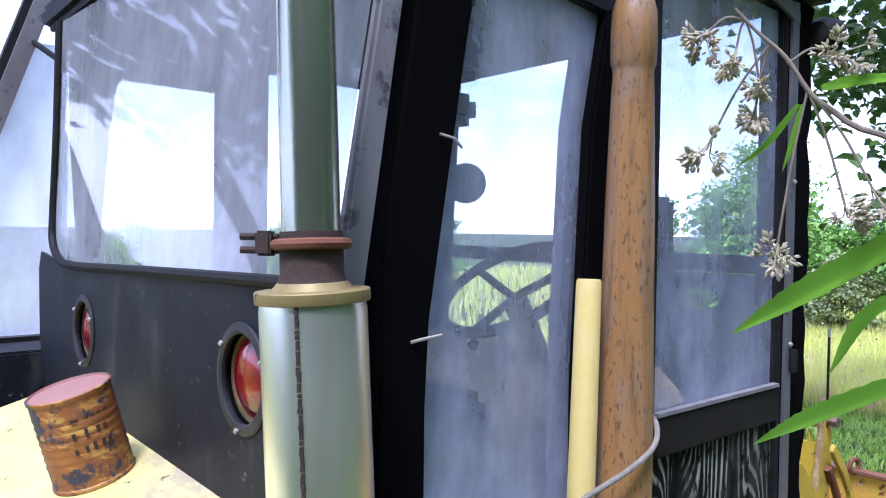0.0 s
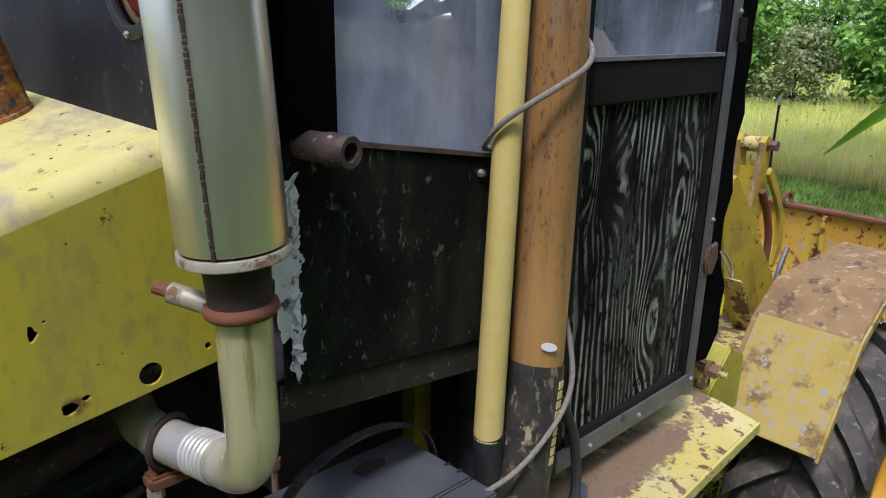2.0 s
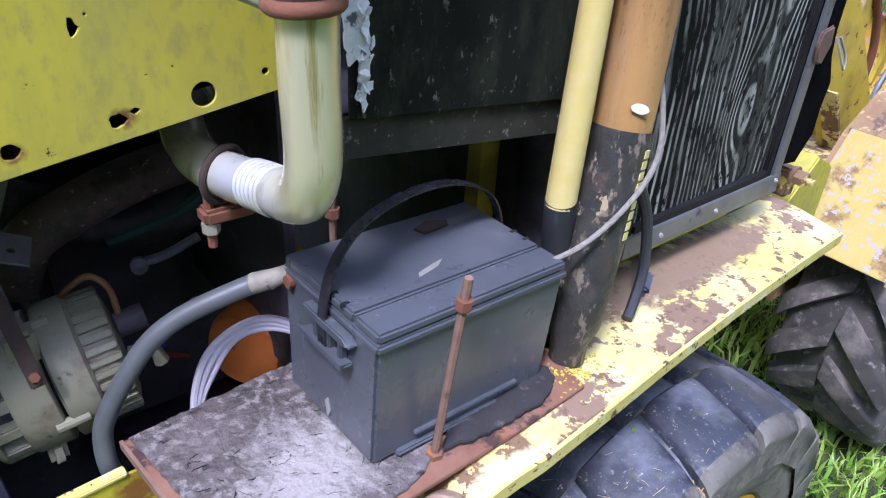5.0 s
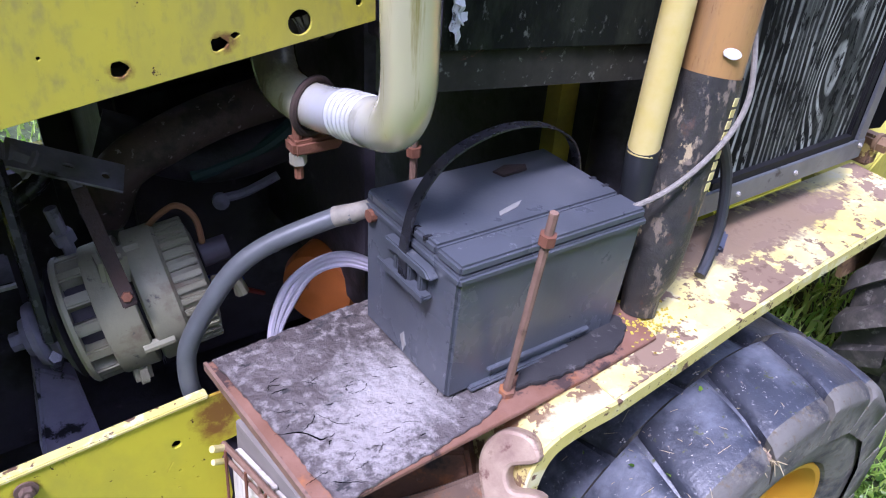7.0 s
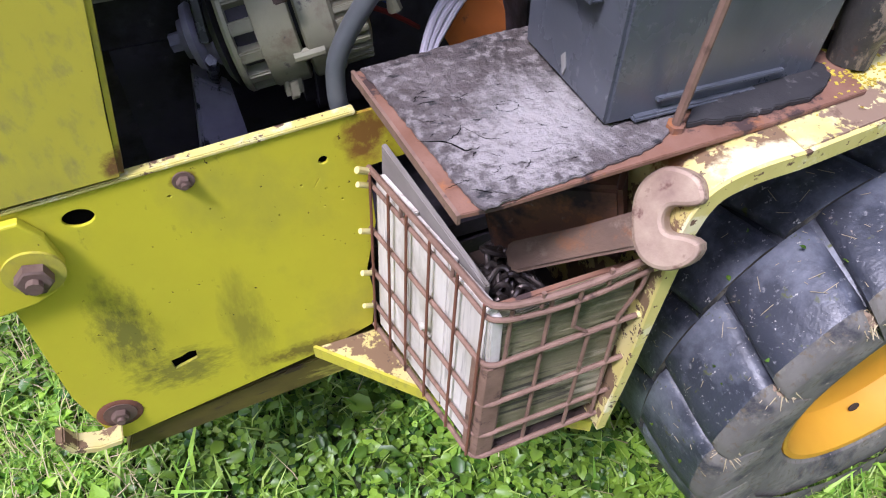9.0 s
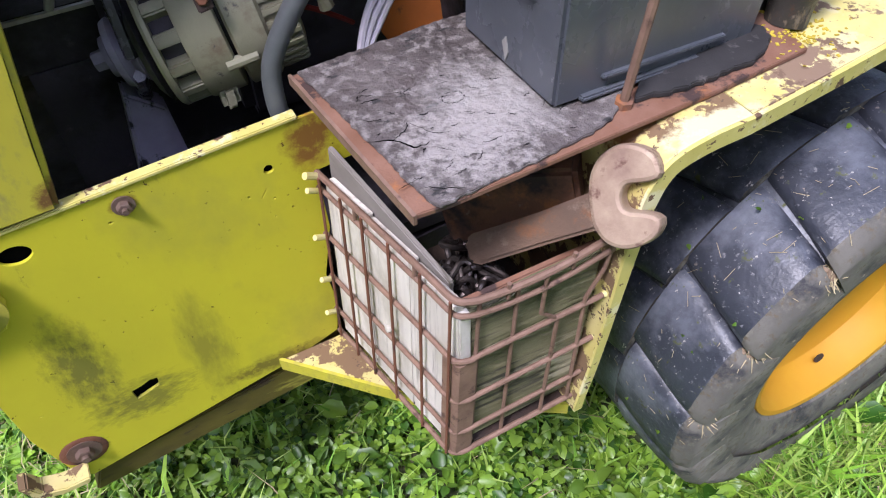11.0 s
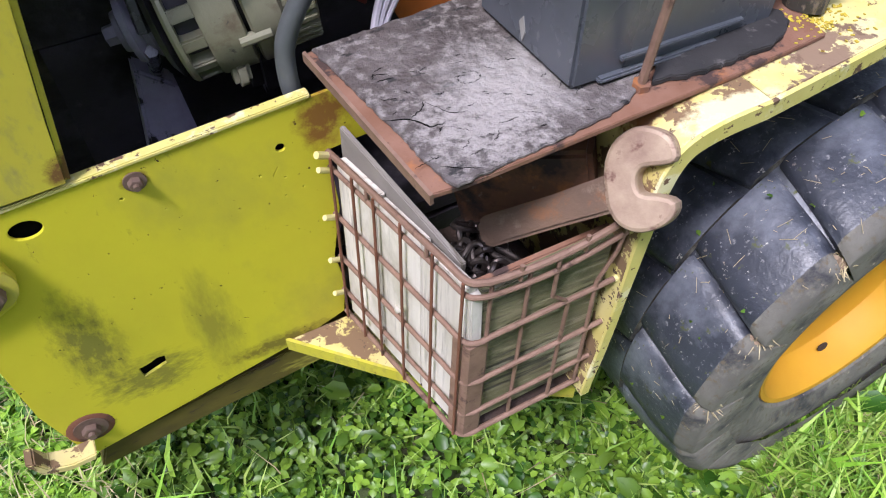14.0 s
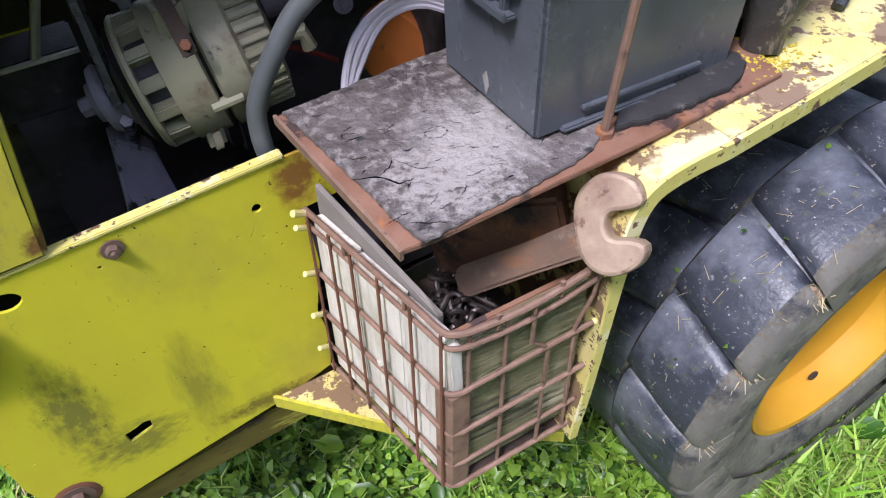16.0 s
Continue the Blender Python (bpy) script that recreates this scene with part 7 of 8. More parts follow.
part("shaft", Shape().lathe([(0.0195, 0), (0.0182, 0.25), (0.0156, (tt - tb).length - 0.004), (0.0138, (tt - tb).length), (0.0001, (tt - tb).length)], tb, tt - tb, 24), M_FIBRE, TUBE)
part("sleeve", Shape().tube([(0.758, 0.590, 1.056), (0.730, 0.580, 1.275), tb + (tt - tb) * 0.012], 0.0205, 20), M_SLEEVE_PLAIN, TUBE, "black plastic sleeve")
part("band", Shape().tube([(0.755, 0.589, 1.086), (0.7525, 0.588, 1.100)], 0.0225, 20), M_STEEL_PALE, TUBE)
for hz in (1.345, 1.395, 1.445, 1.50):
    c = tb + (tt - tb) * ((hz - tb.z) / (tt.z - tb.z))
    part("drilled_hole", Shape().lathe([(0.0001, 0), (0.0022, 0), (0.0022, 0.0006), (0.0001, 0.0006)], c + Vector((0.0072, -0.0142, 0)), (0.46, -0.89, 0), 8), M_WOOD, TUBE)
ROPE = thing("cord", "grey cotton cord tied round the wooden pole and the plastic tube", "cord", (0.80, 0.55, 1.70))
part("loop", Shape().tube(smooth_path([(0.770, 0.632, 1.655), (0.728, 0.606, 1.665), (0.716, 0.578, 1.690), (0.728, 0.556, 1.712), (0.772, 0.530, 1.742), (0.815, 0.528, 1.762), (0.842, 0.544, 1.782), (0.850, 0.570, 1.796), (0.846, 0.605, 1.805), (0.838, 0.63, 1.82)], 6), 0.0036, 8), M_ROPE, ROPE)
part("tail", Shape().tube(smooth_path([(0.850, 0.590, 1.55), (0.846, 0.565, 1.46), (0.840, 0.540, 1.40), (0.828, 0.524, 1.35), (0.795, 0.518, 1.310), (0.74, 0.525, 1.265), (0.69, 0.545, 1.235), (0.66, 0.60, 1.20)], 6), 0.0036, 8), M_ROPE, ROPE)
part("knot", Shape().tube(smooth_path([(0.852, 0.60, 1.81), (0.862, 0.598, 1.83), (0.857, 0.592, 1.85), (0.850, 0.60, 1.835)], 4), 0.0045, 8), M_ROPE, ROPE)
tagged(part("bent_bar", Shape().tube(smooth_path([(0.880, 0.60, 1.30), (0.915, 0.597, 1.25), (0.940, 0.59, 1.19), (0.935, 0.575, 1.12), (0.905, 0.56, 1.075), (0.885, 0.552, 1.060)], 7), 0.0085, 10), M_SLEEVE_PLAIN), "black bent hose end hanging beside the pole", "hose")
PLUG = thing("cable_plug", "small blue-grey cable plug lying on the running board", "plug", (0.985, 0.60, 1.055))
part("body", Shape().box(-0.018, 0.018, -0.012, 0.012, 0, 0.022, Matrix.Translation((0.985, 0.60, 1.0525)) @ pose(0, 0, 0, 0, -25, 30)), material("blue_grey_plastic", (0.045, 0.055, 0.085), 0.5), PLUG, bevel=0.004)
part("prong", Shape().box(-0.03, -0.016, -0.007, 0.007, 0.006, 0.012, Matrix.Translation((0.985, 0.60, 1.0525)) @ pose(0, 0, 0, 0, -25, 30)), M_SLEEVE_PLAIN, PLUG)

flakes, rng = Shape(), random.Random(77)
for k in range(150):
    fx, fy = 0.735 + rng.gauss(0, 0.035), 0.525 + rng.gauss(0, 0.022)
    if not 0.50 < fx < 1.0 or fy < 0.46:
        continue
    r = rng.uniform(0.0008, 0.0028)
    m = Matrix.Translation((fx, fy, BOARD_Z + 0.0012 + (0.0062 if fx < 0.736 and fy > 0.488 else 0.0))) @ Euler((rng.uniform(-0.3, 0.3), rng.uniform(-0.3, 0.3), rng.uniform(0, 6))).to_matrix().to_4x4()
    flakes.box(-r, r, -r * 0.6, r * 0.6, -0.0004, 0.0004, m)
tagged(part("paint_flakes", flakes, M_ARM), "loose yellow paint flakes round the pole's foot", "paint flakes", kind="stuff")

# ---- tin can on the hood ----
CAN = thing("tin_can", "rusty ribbed tin can standing upside down on the hood", "can", (0.326, 1.10, hood_top(0.326)))
ca = Vector((-0.27, 0.0, 0.963)).normalized()
CAN_SIZE = 0.90
cprof = [(0.0575, 0.0), (0.0605, 0.002), (0.0605, 0.006), (0.0585, 0.008)]
for k in range(31):
    h = 0.010 + 0.128 * k / 30
    cprof.append((0.0585 + (0.0010 * math.sin(k * 2.1) if 5 < k < 26 else 0), h))
cprof += [(0.0605, 0.141), (0.0605, 0.146), (0.058, 0.147)]
cprof = [(a * CAN_SIZE, b * CAN_SIZE) for a, b in cprof]
part("wall", Shape().lathe(cprof, Vector((0.326, 1.10, hood_top(0.326) + 0.002)), ca, 40), M_CAN, CAN)
part("end_disc", Shape().lathe([(a * CAN_SIZE, b * CAN_SIZE) for a, b in ((0.058, 0.147), (0.0565, 0.1435), (0.03, 0.143), (0.0001, 0.1432))], Vector((0.326, 1.10, hood_top(0.326) + 0.002)), ca, 40), M_CAN_TOP, CAN, "dull pink rusted can end")
lettering, rng = Shape(), random.Random(2)
eye_dir = (Vector((0.03, 0.01, 2.0)) - CAN.location)
eye_dir = (eye_dir - ca * eye_dir.dot(ca)).normalized()
for row, (h, n_bars) in enumerate(((0.112, 6), (0.085, 4), (0.062, 5))):
    for k in range(n_bars):
        an = radians(-10 + 58 * (k + rng.uniform(-0.25, 0.25)) / n_bars)
        d = Matrix.Rotation(an, 3, ca) @ eye_dir
        w = ca.cross(d)
        m = Matrix.Translation(Vector((0.326, 1.10, hood_top(0.326))) + ca * h * CAN_SIZE + d * 0.0598 * CAN_SIZE) @ Matrix((tuple(w) + (0,), tuple(d) + (0,), tuple(ca) + (0,), (0, 0, 0, 1))).transposed()
        hh = 0.003 if row == 0 else 0.011
        lettering.box(-0.0022, 0.0022, -0.0004, 0.0006, 0, hh * rng.uniform(0.7, 1.1), m)
part("print", lettering, M_RUST_DARK, CAN)

# ---- rear wheel ----
WC, W_YAW = Vector((1.000, 0.364, 0.487)), radians(1)


def wheel_frame(c, yaw):
    """Local x along the machine, y along the axle towards the machine, z up."""
    return Matrix.Translation(c) @ Matrix.Rotation(yaw, 4, "Z")


def tyre_mesh(R, width, rim_r, n_lugs, lug_h, seed, slant=0.10, fill=0.93):
    """Tyre with its outer side at y = 0: rounded body and broad worn lugs with thin grooves between them."""
    body, lugs, rnd = Shape(), [], random.Random(seed)
    prof = [(rim_r, 0.028), (rim_r + 0.012, 0.012), (rim_r + 0.05, 0.0), (rim_r + 0.10, 0.001), (R - 0.05, 0.010), (R - 0.022, 0.022), (R - 0.008, 0.06), (R, width / 2), (R - 0.008, width - 0.06), (R - 0.022, width - 0.022), (R - 0.05, width - 0.010), (rim_r + 0.08, width), (rim_r, width - 0.03)]
    body.lathe(prof, (0, 0, 0), (0, 1, 0), 72)
    step = 2 * math.pi / n_lugs
    for side in (0, 1):
        lug, ny, na = Shape(), 10, 9
        for i in range(ny + 1):
            q = i / ny
            y = -0.004 + (width * 0.5 + 0.002) * q ** 1.2
            e = abs(y - width / 2) / (width / 2)
            top = R + lug_h - 0.012 * e ** 4 - 0.010 * max(0.0, 1 - q * 8) ** 2
            a0 = -slant * q ** 0.9
            low = R - 0.012 - 0.020 * e ** 5 - 0.05 * max(0.0, 1 - q * 7)
            row = [(a0, low)]
            for w in (0.0, 0.03, 0.08, 0.25, 0.5, 0.75, 0.92, 0.97, 1.0):
                ang = a0 + step * (0.035 + fill * w)
                ease = min(1.0, min(w, 1 - w) * 12)
                row.append((ang, top - lug_h * 0.55 * (1 - ease) - lug_h * 0.45 * (1 - w) + rnd.uniform(-0.0008, 0.0008)))
            row.append((a0 + step * (fill + 0.055), low))
            jag = 0.004 * rnd.uniform(-1, 1) if i == 0 else 0
            for ang, rr in row:
                lug.v.append((rr * math.cos(ang), (y + jag) if side == 0 else width - y - jag, rr * math.sin(ang)))
        m = na + 2
        for i in range(ny):
            for q in range(m - 1):
                f = (i * m + q, i * m + q + 1, (i + 1) * m + q + 1, (i + 1) * m + q)
                lug.f.append(f if side == 0 else f[::-1])
        cap_a, cap_b = tuple(range(m)), tuple(ny * m + k for k in range(m - 1, -1, -1))
        lug.f += [cap_a[::-1], cap_b[::-1]] if side == 0 else [cap_a, cap_b]
        lugs.append(lug)
    return body, lugs


def build_wheel(nm, c, yaw, R, width, rim_r, n_lugs, lug_h, rubber, wall_mat, rim_mat, label, phase=0.0, slant=0.10, fill=0.93):
    f = wheel_frame(c, yaw) @ Matrix.Rotation(phase, 4, "Y")
    body, lugs = tyre_mesh(R, width, rim_r, n_lugs, lug_h, 1, slant, fill)
    hub = part(nm, Shape().lathe([(0.0001, 0.09), (0.07, 0.09), (0.075, 0.10), (0.08, 0.16)], (0, 0, 0), (0, 1, 0), 24), rim_mat, LOADER, label)
    hub.data.transform(f)
    t = part("tyre", body, wall_mat, hub)
    t.data.transform(f)
    for side, lug in enumerate(lugs):
        me = lug.mesh("lug", 0, 50)
        me.materials.append(rubber)
        me.materials.append(wall_mat)
        for p in me.polygons:
            if abs(p.normal.y) > 0.8 or min(abs(me.vertices[i].co.y - e) for i in p.vertices for e in (0.0, width)) < 0.0065:
                p.material_index = 1
        for k in range(n_lugs):
            o = new("lug", me)
            o.parent = hub
            o.matrix_basis = f @ Matrix.Rotation(-2 * math.pi * (k + 0.3 * side) / n_lugs, 4, "Y")
    t.data.materials.append(rubber)
    for p in t.data.polygons:
        v = [t.data.vertices[i].co for i in p.vertices]
        loc = f.inverted() @ (sum(v, Vector()) / len(v))
        if math.hypot(loc.x, loc.z) > R - 0.03:
            p.material_index = 1
    rim = part("rim", Shape().lathe([(rim_r + 0.006, 0.024), (rim_r + 0.004, 0.016), (rim_r - 0.006, 0.018), (rim_r - 0.018, 0.036), (rim_r - 0.028, 0.085), (rim_r - 0.06, 0.10), (rim_r - 0.12, 0.092), (0.07, 0.092), (0.0001, 0.09)], (0, 0, 0), (0, 1, 0), 64), rim_mat, hub)
    rim.data.transform(f)
    return hub, f


rear_wheel, WF = build_wheel("rear_wheel", WC, W_YAW, 0.397, 0.30, 0.222, 16, 0.016, M_RUBBER, M_SIDEWALL, M_ORANGE_PAINT, "large lugged rear wheel with a yellow-orange rim", radians(-129.5))
part("hub_hole", Shape().lathe([(0.0001, 0), (0.011, 0), (0.011, 0.002), (0.0001, 0.002)], WF @ Vector((-0.16, 0.062, 0.09)), WF.to_3x3() @ Vector((0.2, -1, 0)), 14), M_RUST_DARK, rear_wheel)
# dried grass caught in the shoulder of the rear tyre and scattered over it
tuft, rng = Shape(), random.Random(41)
def tyre_point(deg, y, lift=0.0):
    e = abs(y - 0.15) / 0.15
    r = 0.412 - 0.016 * e ** 4 + lift
    return Vector((WC.x + r * math.cos(radians(deg)), WC.y + y, WC.z + r * math.sin(radians(deg))))
for deg in (106.5, 129.5, 152.0, 174.5):
    for k in range(46):
        c = tyre_point(deg + rng.gauss(0, 1.6), -0.004 + abs(rng.gauss(0, 0.010)), -0.022)
        d = Vector((rng.gauss(0, 1), rng.gauss(-0.5, 0.8), rng.gauss(-0.3, 0.9))).normalized()
        ln2 = rng.uniform(0.006, 0.030)
        tuft.tube([c, c + d * ln2 * 0.5 + Vector((0, 0, 0.002)), c + d * ln2], [0.0012, 0.0010, 0.0004], 4)
for k in range(80):
    deg, y = rng.uniform(95, 185), rng.uniform(0.0, 0.24)
    c = tyre_point(deg, y, 0.0012)
    tang = Vector((-math.sin(radians(deg)), 0, math.cos(radians(deg)))) * rng.gauss(0, 1) + Vector((0, rng.gauss(0, 1), 0))
    ln2 = rng.choice((0.004, 0.006, 0.008, 0.012, 0.022))
    tuft.tube([c, c + tang.normalized() * ln2], 0.0004, 4)
clods = Shape()
for deg in (106.5, 129.5, 152.0, 174.5):
    for k in range(16):
        c = tyre_point(deg + rng.gauss(0, 1.3), -0.003 + abs(rng.gauss(0, 0.008)), -0.020 + rng.gauss(0, 0.003))
        a, b, h = rng.uniform(0.002, 0.006), rng.uniform(0.002, 0.005), rng.uniform(0.0015, 0.004)
        clods.box(-a, a, -b, b, -h, h, Matrix.Translation(c) @ pose(0, 0, 0, rng.uniform(0, 180), rng.uniform(0, 180), rng.uniform(0, 180)))
tagged(part("mud_clods", clods, M_CLOD), "dry brown mud clods at the ends of the tyre lugs", "mud", kind="stuff")
tagged(part("dried_grass", tuft, M_STRAW), "dried grass stuck to the muddy tyre", "grass", kind="stuff")
front_wheel, FF = build_wheel("front_wheel", Vector((2.42, 0.43, 0.487)), 0.0, 0.436, 0.34, 0.25, 17, 0.030, M_TYRE_DARK, M_TYRE_DARK, M_ORANGE_PAINT, "large muddy front wheel under the fender", 0.05, 0.42, 0.48)

build_wheel("rear_wheel", Vector((1.000, 2.036, 0.487)), math.pi, 0.397, 0.30, 0.222, 16, 0.016, M_RUBBER, M_SIDEWALL, M_ORANGE_PAINT, "large lugged rear wheel on the far side", 0.3)
build_wheel("front_wheel", Vector((2.42, 1.97, 0.487)), math.pi, 0.436, 0.34, 0.25, 17, 0.030, M_TYRE_DARK, M_TYRE_DARK, M_ORANGE_PAINT, "large muddy front wheel on the far side", 0.1, 0.42, 0.48)

# ---- front fender, lift arms, bucket ----
fender = part("front_fender", Shape().prism([(1.93, 0.745), (2.115, 1.02), (2.125, 1.02), (1.94, 0.74)], "y", 0.525, 0.795), M_FENDER, LOADER, "weathered yellow front fender with pale lichen spots", bevel=0.002)
part("fender_top", Shape().prism([(2.112, 1.018), (2.26, 1.105), (2.75, 1.105), (2.75, 1.096), (2.262, 1.096), (2.118, 1.011)], "y", 0.525, 0.80), M_FENDER_TOP, fender, "rusty brown fender top", bevel=0.002)
part("fender_lip", Shape().prism([(1.93, 0.735), (2.115, 1.012), (2.26, 1.10), (2.75, 1.10), (2.75, 1.075), (2.262, 1.075), (2.13, 0.99), (1.95, 0.725)], "y", 0.518, 0.526), M_FENDER, fender)
part("fender_inner", Shape().prism([(1.95, 0.745), (2.12, 1.00), (2.26, 1.09), (2.75, 1.09), (2.75, 0.5), (2.0, 0.5)], "y", 0.80, 0.815), M_FENDER_TOP, fender)
part("fender_scrape", sheet("fender_scrape", circle(0, 0, 0.022, 16, 0.35, 0.2), [], 0.002, Matrix.Translation((2.47, 0.68, 1.1062)) @ pose(0, 0, 0, 0, 0, -20)), M_STEEL_PALE, fender)
tower = part("lift_tower", sheet("lift_tower", [(2.08, 1.27), (2.115, 1.385), (2.128, 1.391), (2.15, 1.374), (2.319, 1.195), (2.558, 0.938), (2.575, 0.900), (2.42, 0.79), (2.36, 0.79), (2.14, 1.085)], [], 0.02, Matrix.Translation((0, 0.93, 0)) @ ACROSS_Y, 0.003), M_ARM, LOADER, "yellow lift arm tower")
part("tower_flange", Shape().prism([(2.135, 1.085), (2.147, 1.085), (2.372, 0.79), (2.360, 0.79)], "y", 0.87, 0.92), M_YELLOW_WORN, tower)
for yy in (1.030, 1.112):
    arm = part("arm_plate", sheet("arm_plate", [(2.522, 1.435), (2.545, 1.453), (2.568, 1.445), (2.577, 1.40), (2.583, 1.27), (2.56, 1.10), (2.52, 0.80), (2.42, 0.80), (2.455, 1.12), (2.488, 1.22), (2.515, 1.33)], [], 0.020, Matrix.Translation((0, yy, 0)) @ ACROSS_Y, 0.002), M_ARM, LOADER, "yellow lift arm plate with a rusty pin")
    part("arm_edge", Shape().prism([(2.519, 1.435), (2.524, 1.437), (2.517, 1.33), (2.490, 1.22), (2.457, 1.12), (2.452, 1.12), (2.485, 1.22), (2.512, 1.33)], "y", yy - 0.0095, yy + 0.0095), M_FENDER_TOP, arm, "rusty worn arm edge")
part("arm_web", Shape().prism([(1.0405, 1.02), (1.1015, 1.02), (1.1015, 1.345), (1.082, 1.345), (1.076, 1.385), (1.070, 1.345), (1.0405, 1.35)], "x", 2.545, 2.558), M_ARM, LOADER)
pinp = part("lift_pin", Shape().tube([(2.548, 0.996, 1.426), (2.548, 1.128, 1.426)], 0.013, 14), M_RUST, LOADER, "rusty lift pin")
part("pin_boss", Shape().tube([(2.548, 1.0405, 1.424), (2.548, 1.1015, 1.424)], 0.026, 16), M_YELLOW_WORN, pinp)
part("pin_nut", Shape().tube([(2.548, 1.008, 1.426), (2.548, 0.988, 1.426)], 0.018, 6), M_BOLT, pinp)
part("tilt_link", Shape().prism([(2.515, 1.335), (2.533, 1.358), (2.58, 1.315), (2.632, 1.262), (2.694, 1.176), (2.722, 1.08), (2.716, 1.03), (2.674, 0.976), (2.655, 0.99), (2.678, 1.06), (2.660, 1.165), (2.600, 1.245), (2.54, 1.305)], "y", 0.988, 1.002), M_ARM, LOADER, "yellow curved tilt link", bevel=0.003)
part("tilt_cylinder", Shape().tube(smooth_path([(2.535, 1.012, 1.275), (2.600, 1.012, 1.19), (2.648, 1.012, 1.09), (2.652, 1.012, 0.98)], 5), 0.013, 12), M_RUST, LOADER)
part("hydraulic_hose", Shape().tube(smooth_path([(2.78, 0.99, 1.03), (2.72, 0.985, 0.96), (2.70, 0.98, 0.88), (2.76, 0.97, 0.78)], 6), 0.010, 8), M_HOSE, LOADER)
part("cross_member", Shape().box(1.92, 2.35, 0.82, 1.5, 0.82, 0.88), M_YELLOW_WORN, LOADER, bevel=0.005)
part("front_frame", Shape().box(1.50, 2.8, 0.925, 1.45, 0.50, 0.80), M_YELLOW_GRIME, LOADER, bevel=0.01)
part("step_block", Shape().prism([(1.52, 0.98), (1.64, 1.10), (1.72, 1.06), (1.72, 0.92), (1.55, 0.92)], "y", 0.66, 0.78), M_YELLOW, LOADER, bevel=0.004)
hex_bolt("bolt", (1.50, 0.645, 1.10), (0, -1, 0), 0.016, 0.03, LOADER, M_YELLOW_WORN, 0.02)
part("grease_block", Shape().box(1.485, 1.515, 0.64, 0.68, 1.052, 1.115), M_YELLOW_WORN, LOADER, bevel=0.006)
bucket = part("bucket", Shape().prism([(3.22, 1.085), (3.26, 1.085), (3.34, 0.80), (3.20, 0.42), (3.9, 0.10), (3.9, 0.07), (3.15, 0.38), (3.28, 0.80)], "y", -0.55, 2.90), M_BUCKET, LOADER, "yellow loader bucket with flaking paint and rust")
for ry in (2.6, 2.1, 1.6, 1.02, 0.62, 0.2):
    part("rib", Shape().prism([(3.19, 1.06), (3.235, 1.085), (3.29, 0.80), (3.17, 0.42), (3.12, 0.42), (3.24, 0.80)], "y", ry - 0.008, ry + 0.008), M_BUCKET, bucket)
part("top_edge", Shape().box(3.205, 3.262, -0.56, 2.91, 1.078, 1.092), M_RUST, bucket, "rusty upper bucket edge", bevel=0.003)
part("corner_loop", Shape().lathe([(0.028 + 0.009 * math.cos(a), 0.009 * math.sin(a)) for a in [2 * math.pi * k / 8 for k in range(8)]], (3.215, 1.182, 1.108), (0.2, 1, 0), 16, True), M_RUST, bucket)
hex_bolt("bolt", (3.10, 1.06, 0.86), (-0.6, -0.8, 0), 0.03, 0.06, LOADER, M_RUST)

# far side of the machine
part("left_mast", Shape().prism([(0.07, 1.55), (0.43, 2.62), (0.475, 2.62), (0.115, 1.55)], "y", 1.99, 2.03), M_FRAME, LOADER, "black slanted mast on the far side")
part("left_mast_face", Shape().prism([(0.087, 1.55), (0.447, 2.62), (0.487, 2.62), (0.127, 1.55)], "y", 1.975, 1.988), M_VINYL, LOADER)
left_door = part("left_door_glass", Shape().prism([(0.125, 1.76), (0.505, 1.76), (0.505, 2.46), (0.40, 2.46)], "y", 2.004, 2.009), M_GLASS_DOOR, LOADER, "dusty glass of the far door, standing open")
left_door.visible_shadow = False
part("lower_rail", Shape().box(0.12, 0.52, 1.992, 2.02, 1.71, 1.757), M_FRAME, left_door)
part("mast_stay", Shape().tube([(0.425, 1.98, 2.455), (0.44, 1.76, 2.37)], 0.007, 8), M_FRAME, LOADER)
part("left_tank", Shape().box(0.10, 0.52, 1.84, 2.30, 1.30, 1.745), M_BLACK, LOADER, "black tank on the far side", bevel=0.006)

# ---- plants ----
def fast_mesh(nm, verts, faces):
    me = bpy.data.meshes.new(nm)
    nf, k = faces.shape
    me.vertices.add(len(verts))
    me.vertices.foreach_set("co", verts.astype(np.float32).ravel())
    me.loops.add(nf * k)
    me.loops.foreach_set("vertex_index", faces.astype(np.int32).ravel())
    me.polygons.add(nf)
    me.polygons.foreach_set("loop_start", np.arange(0, nf * k, k, dtype=np.int32))
    me.update(calc_edges=True)
    me.polygons.foreach_set("use_smooth", np.ones(nf, dtype=bool))
    return me


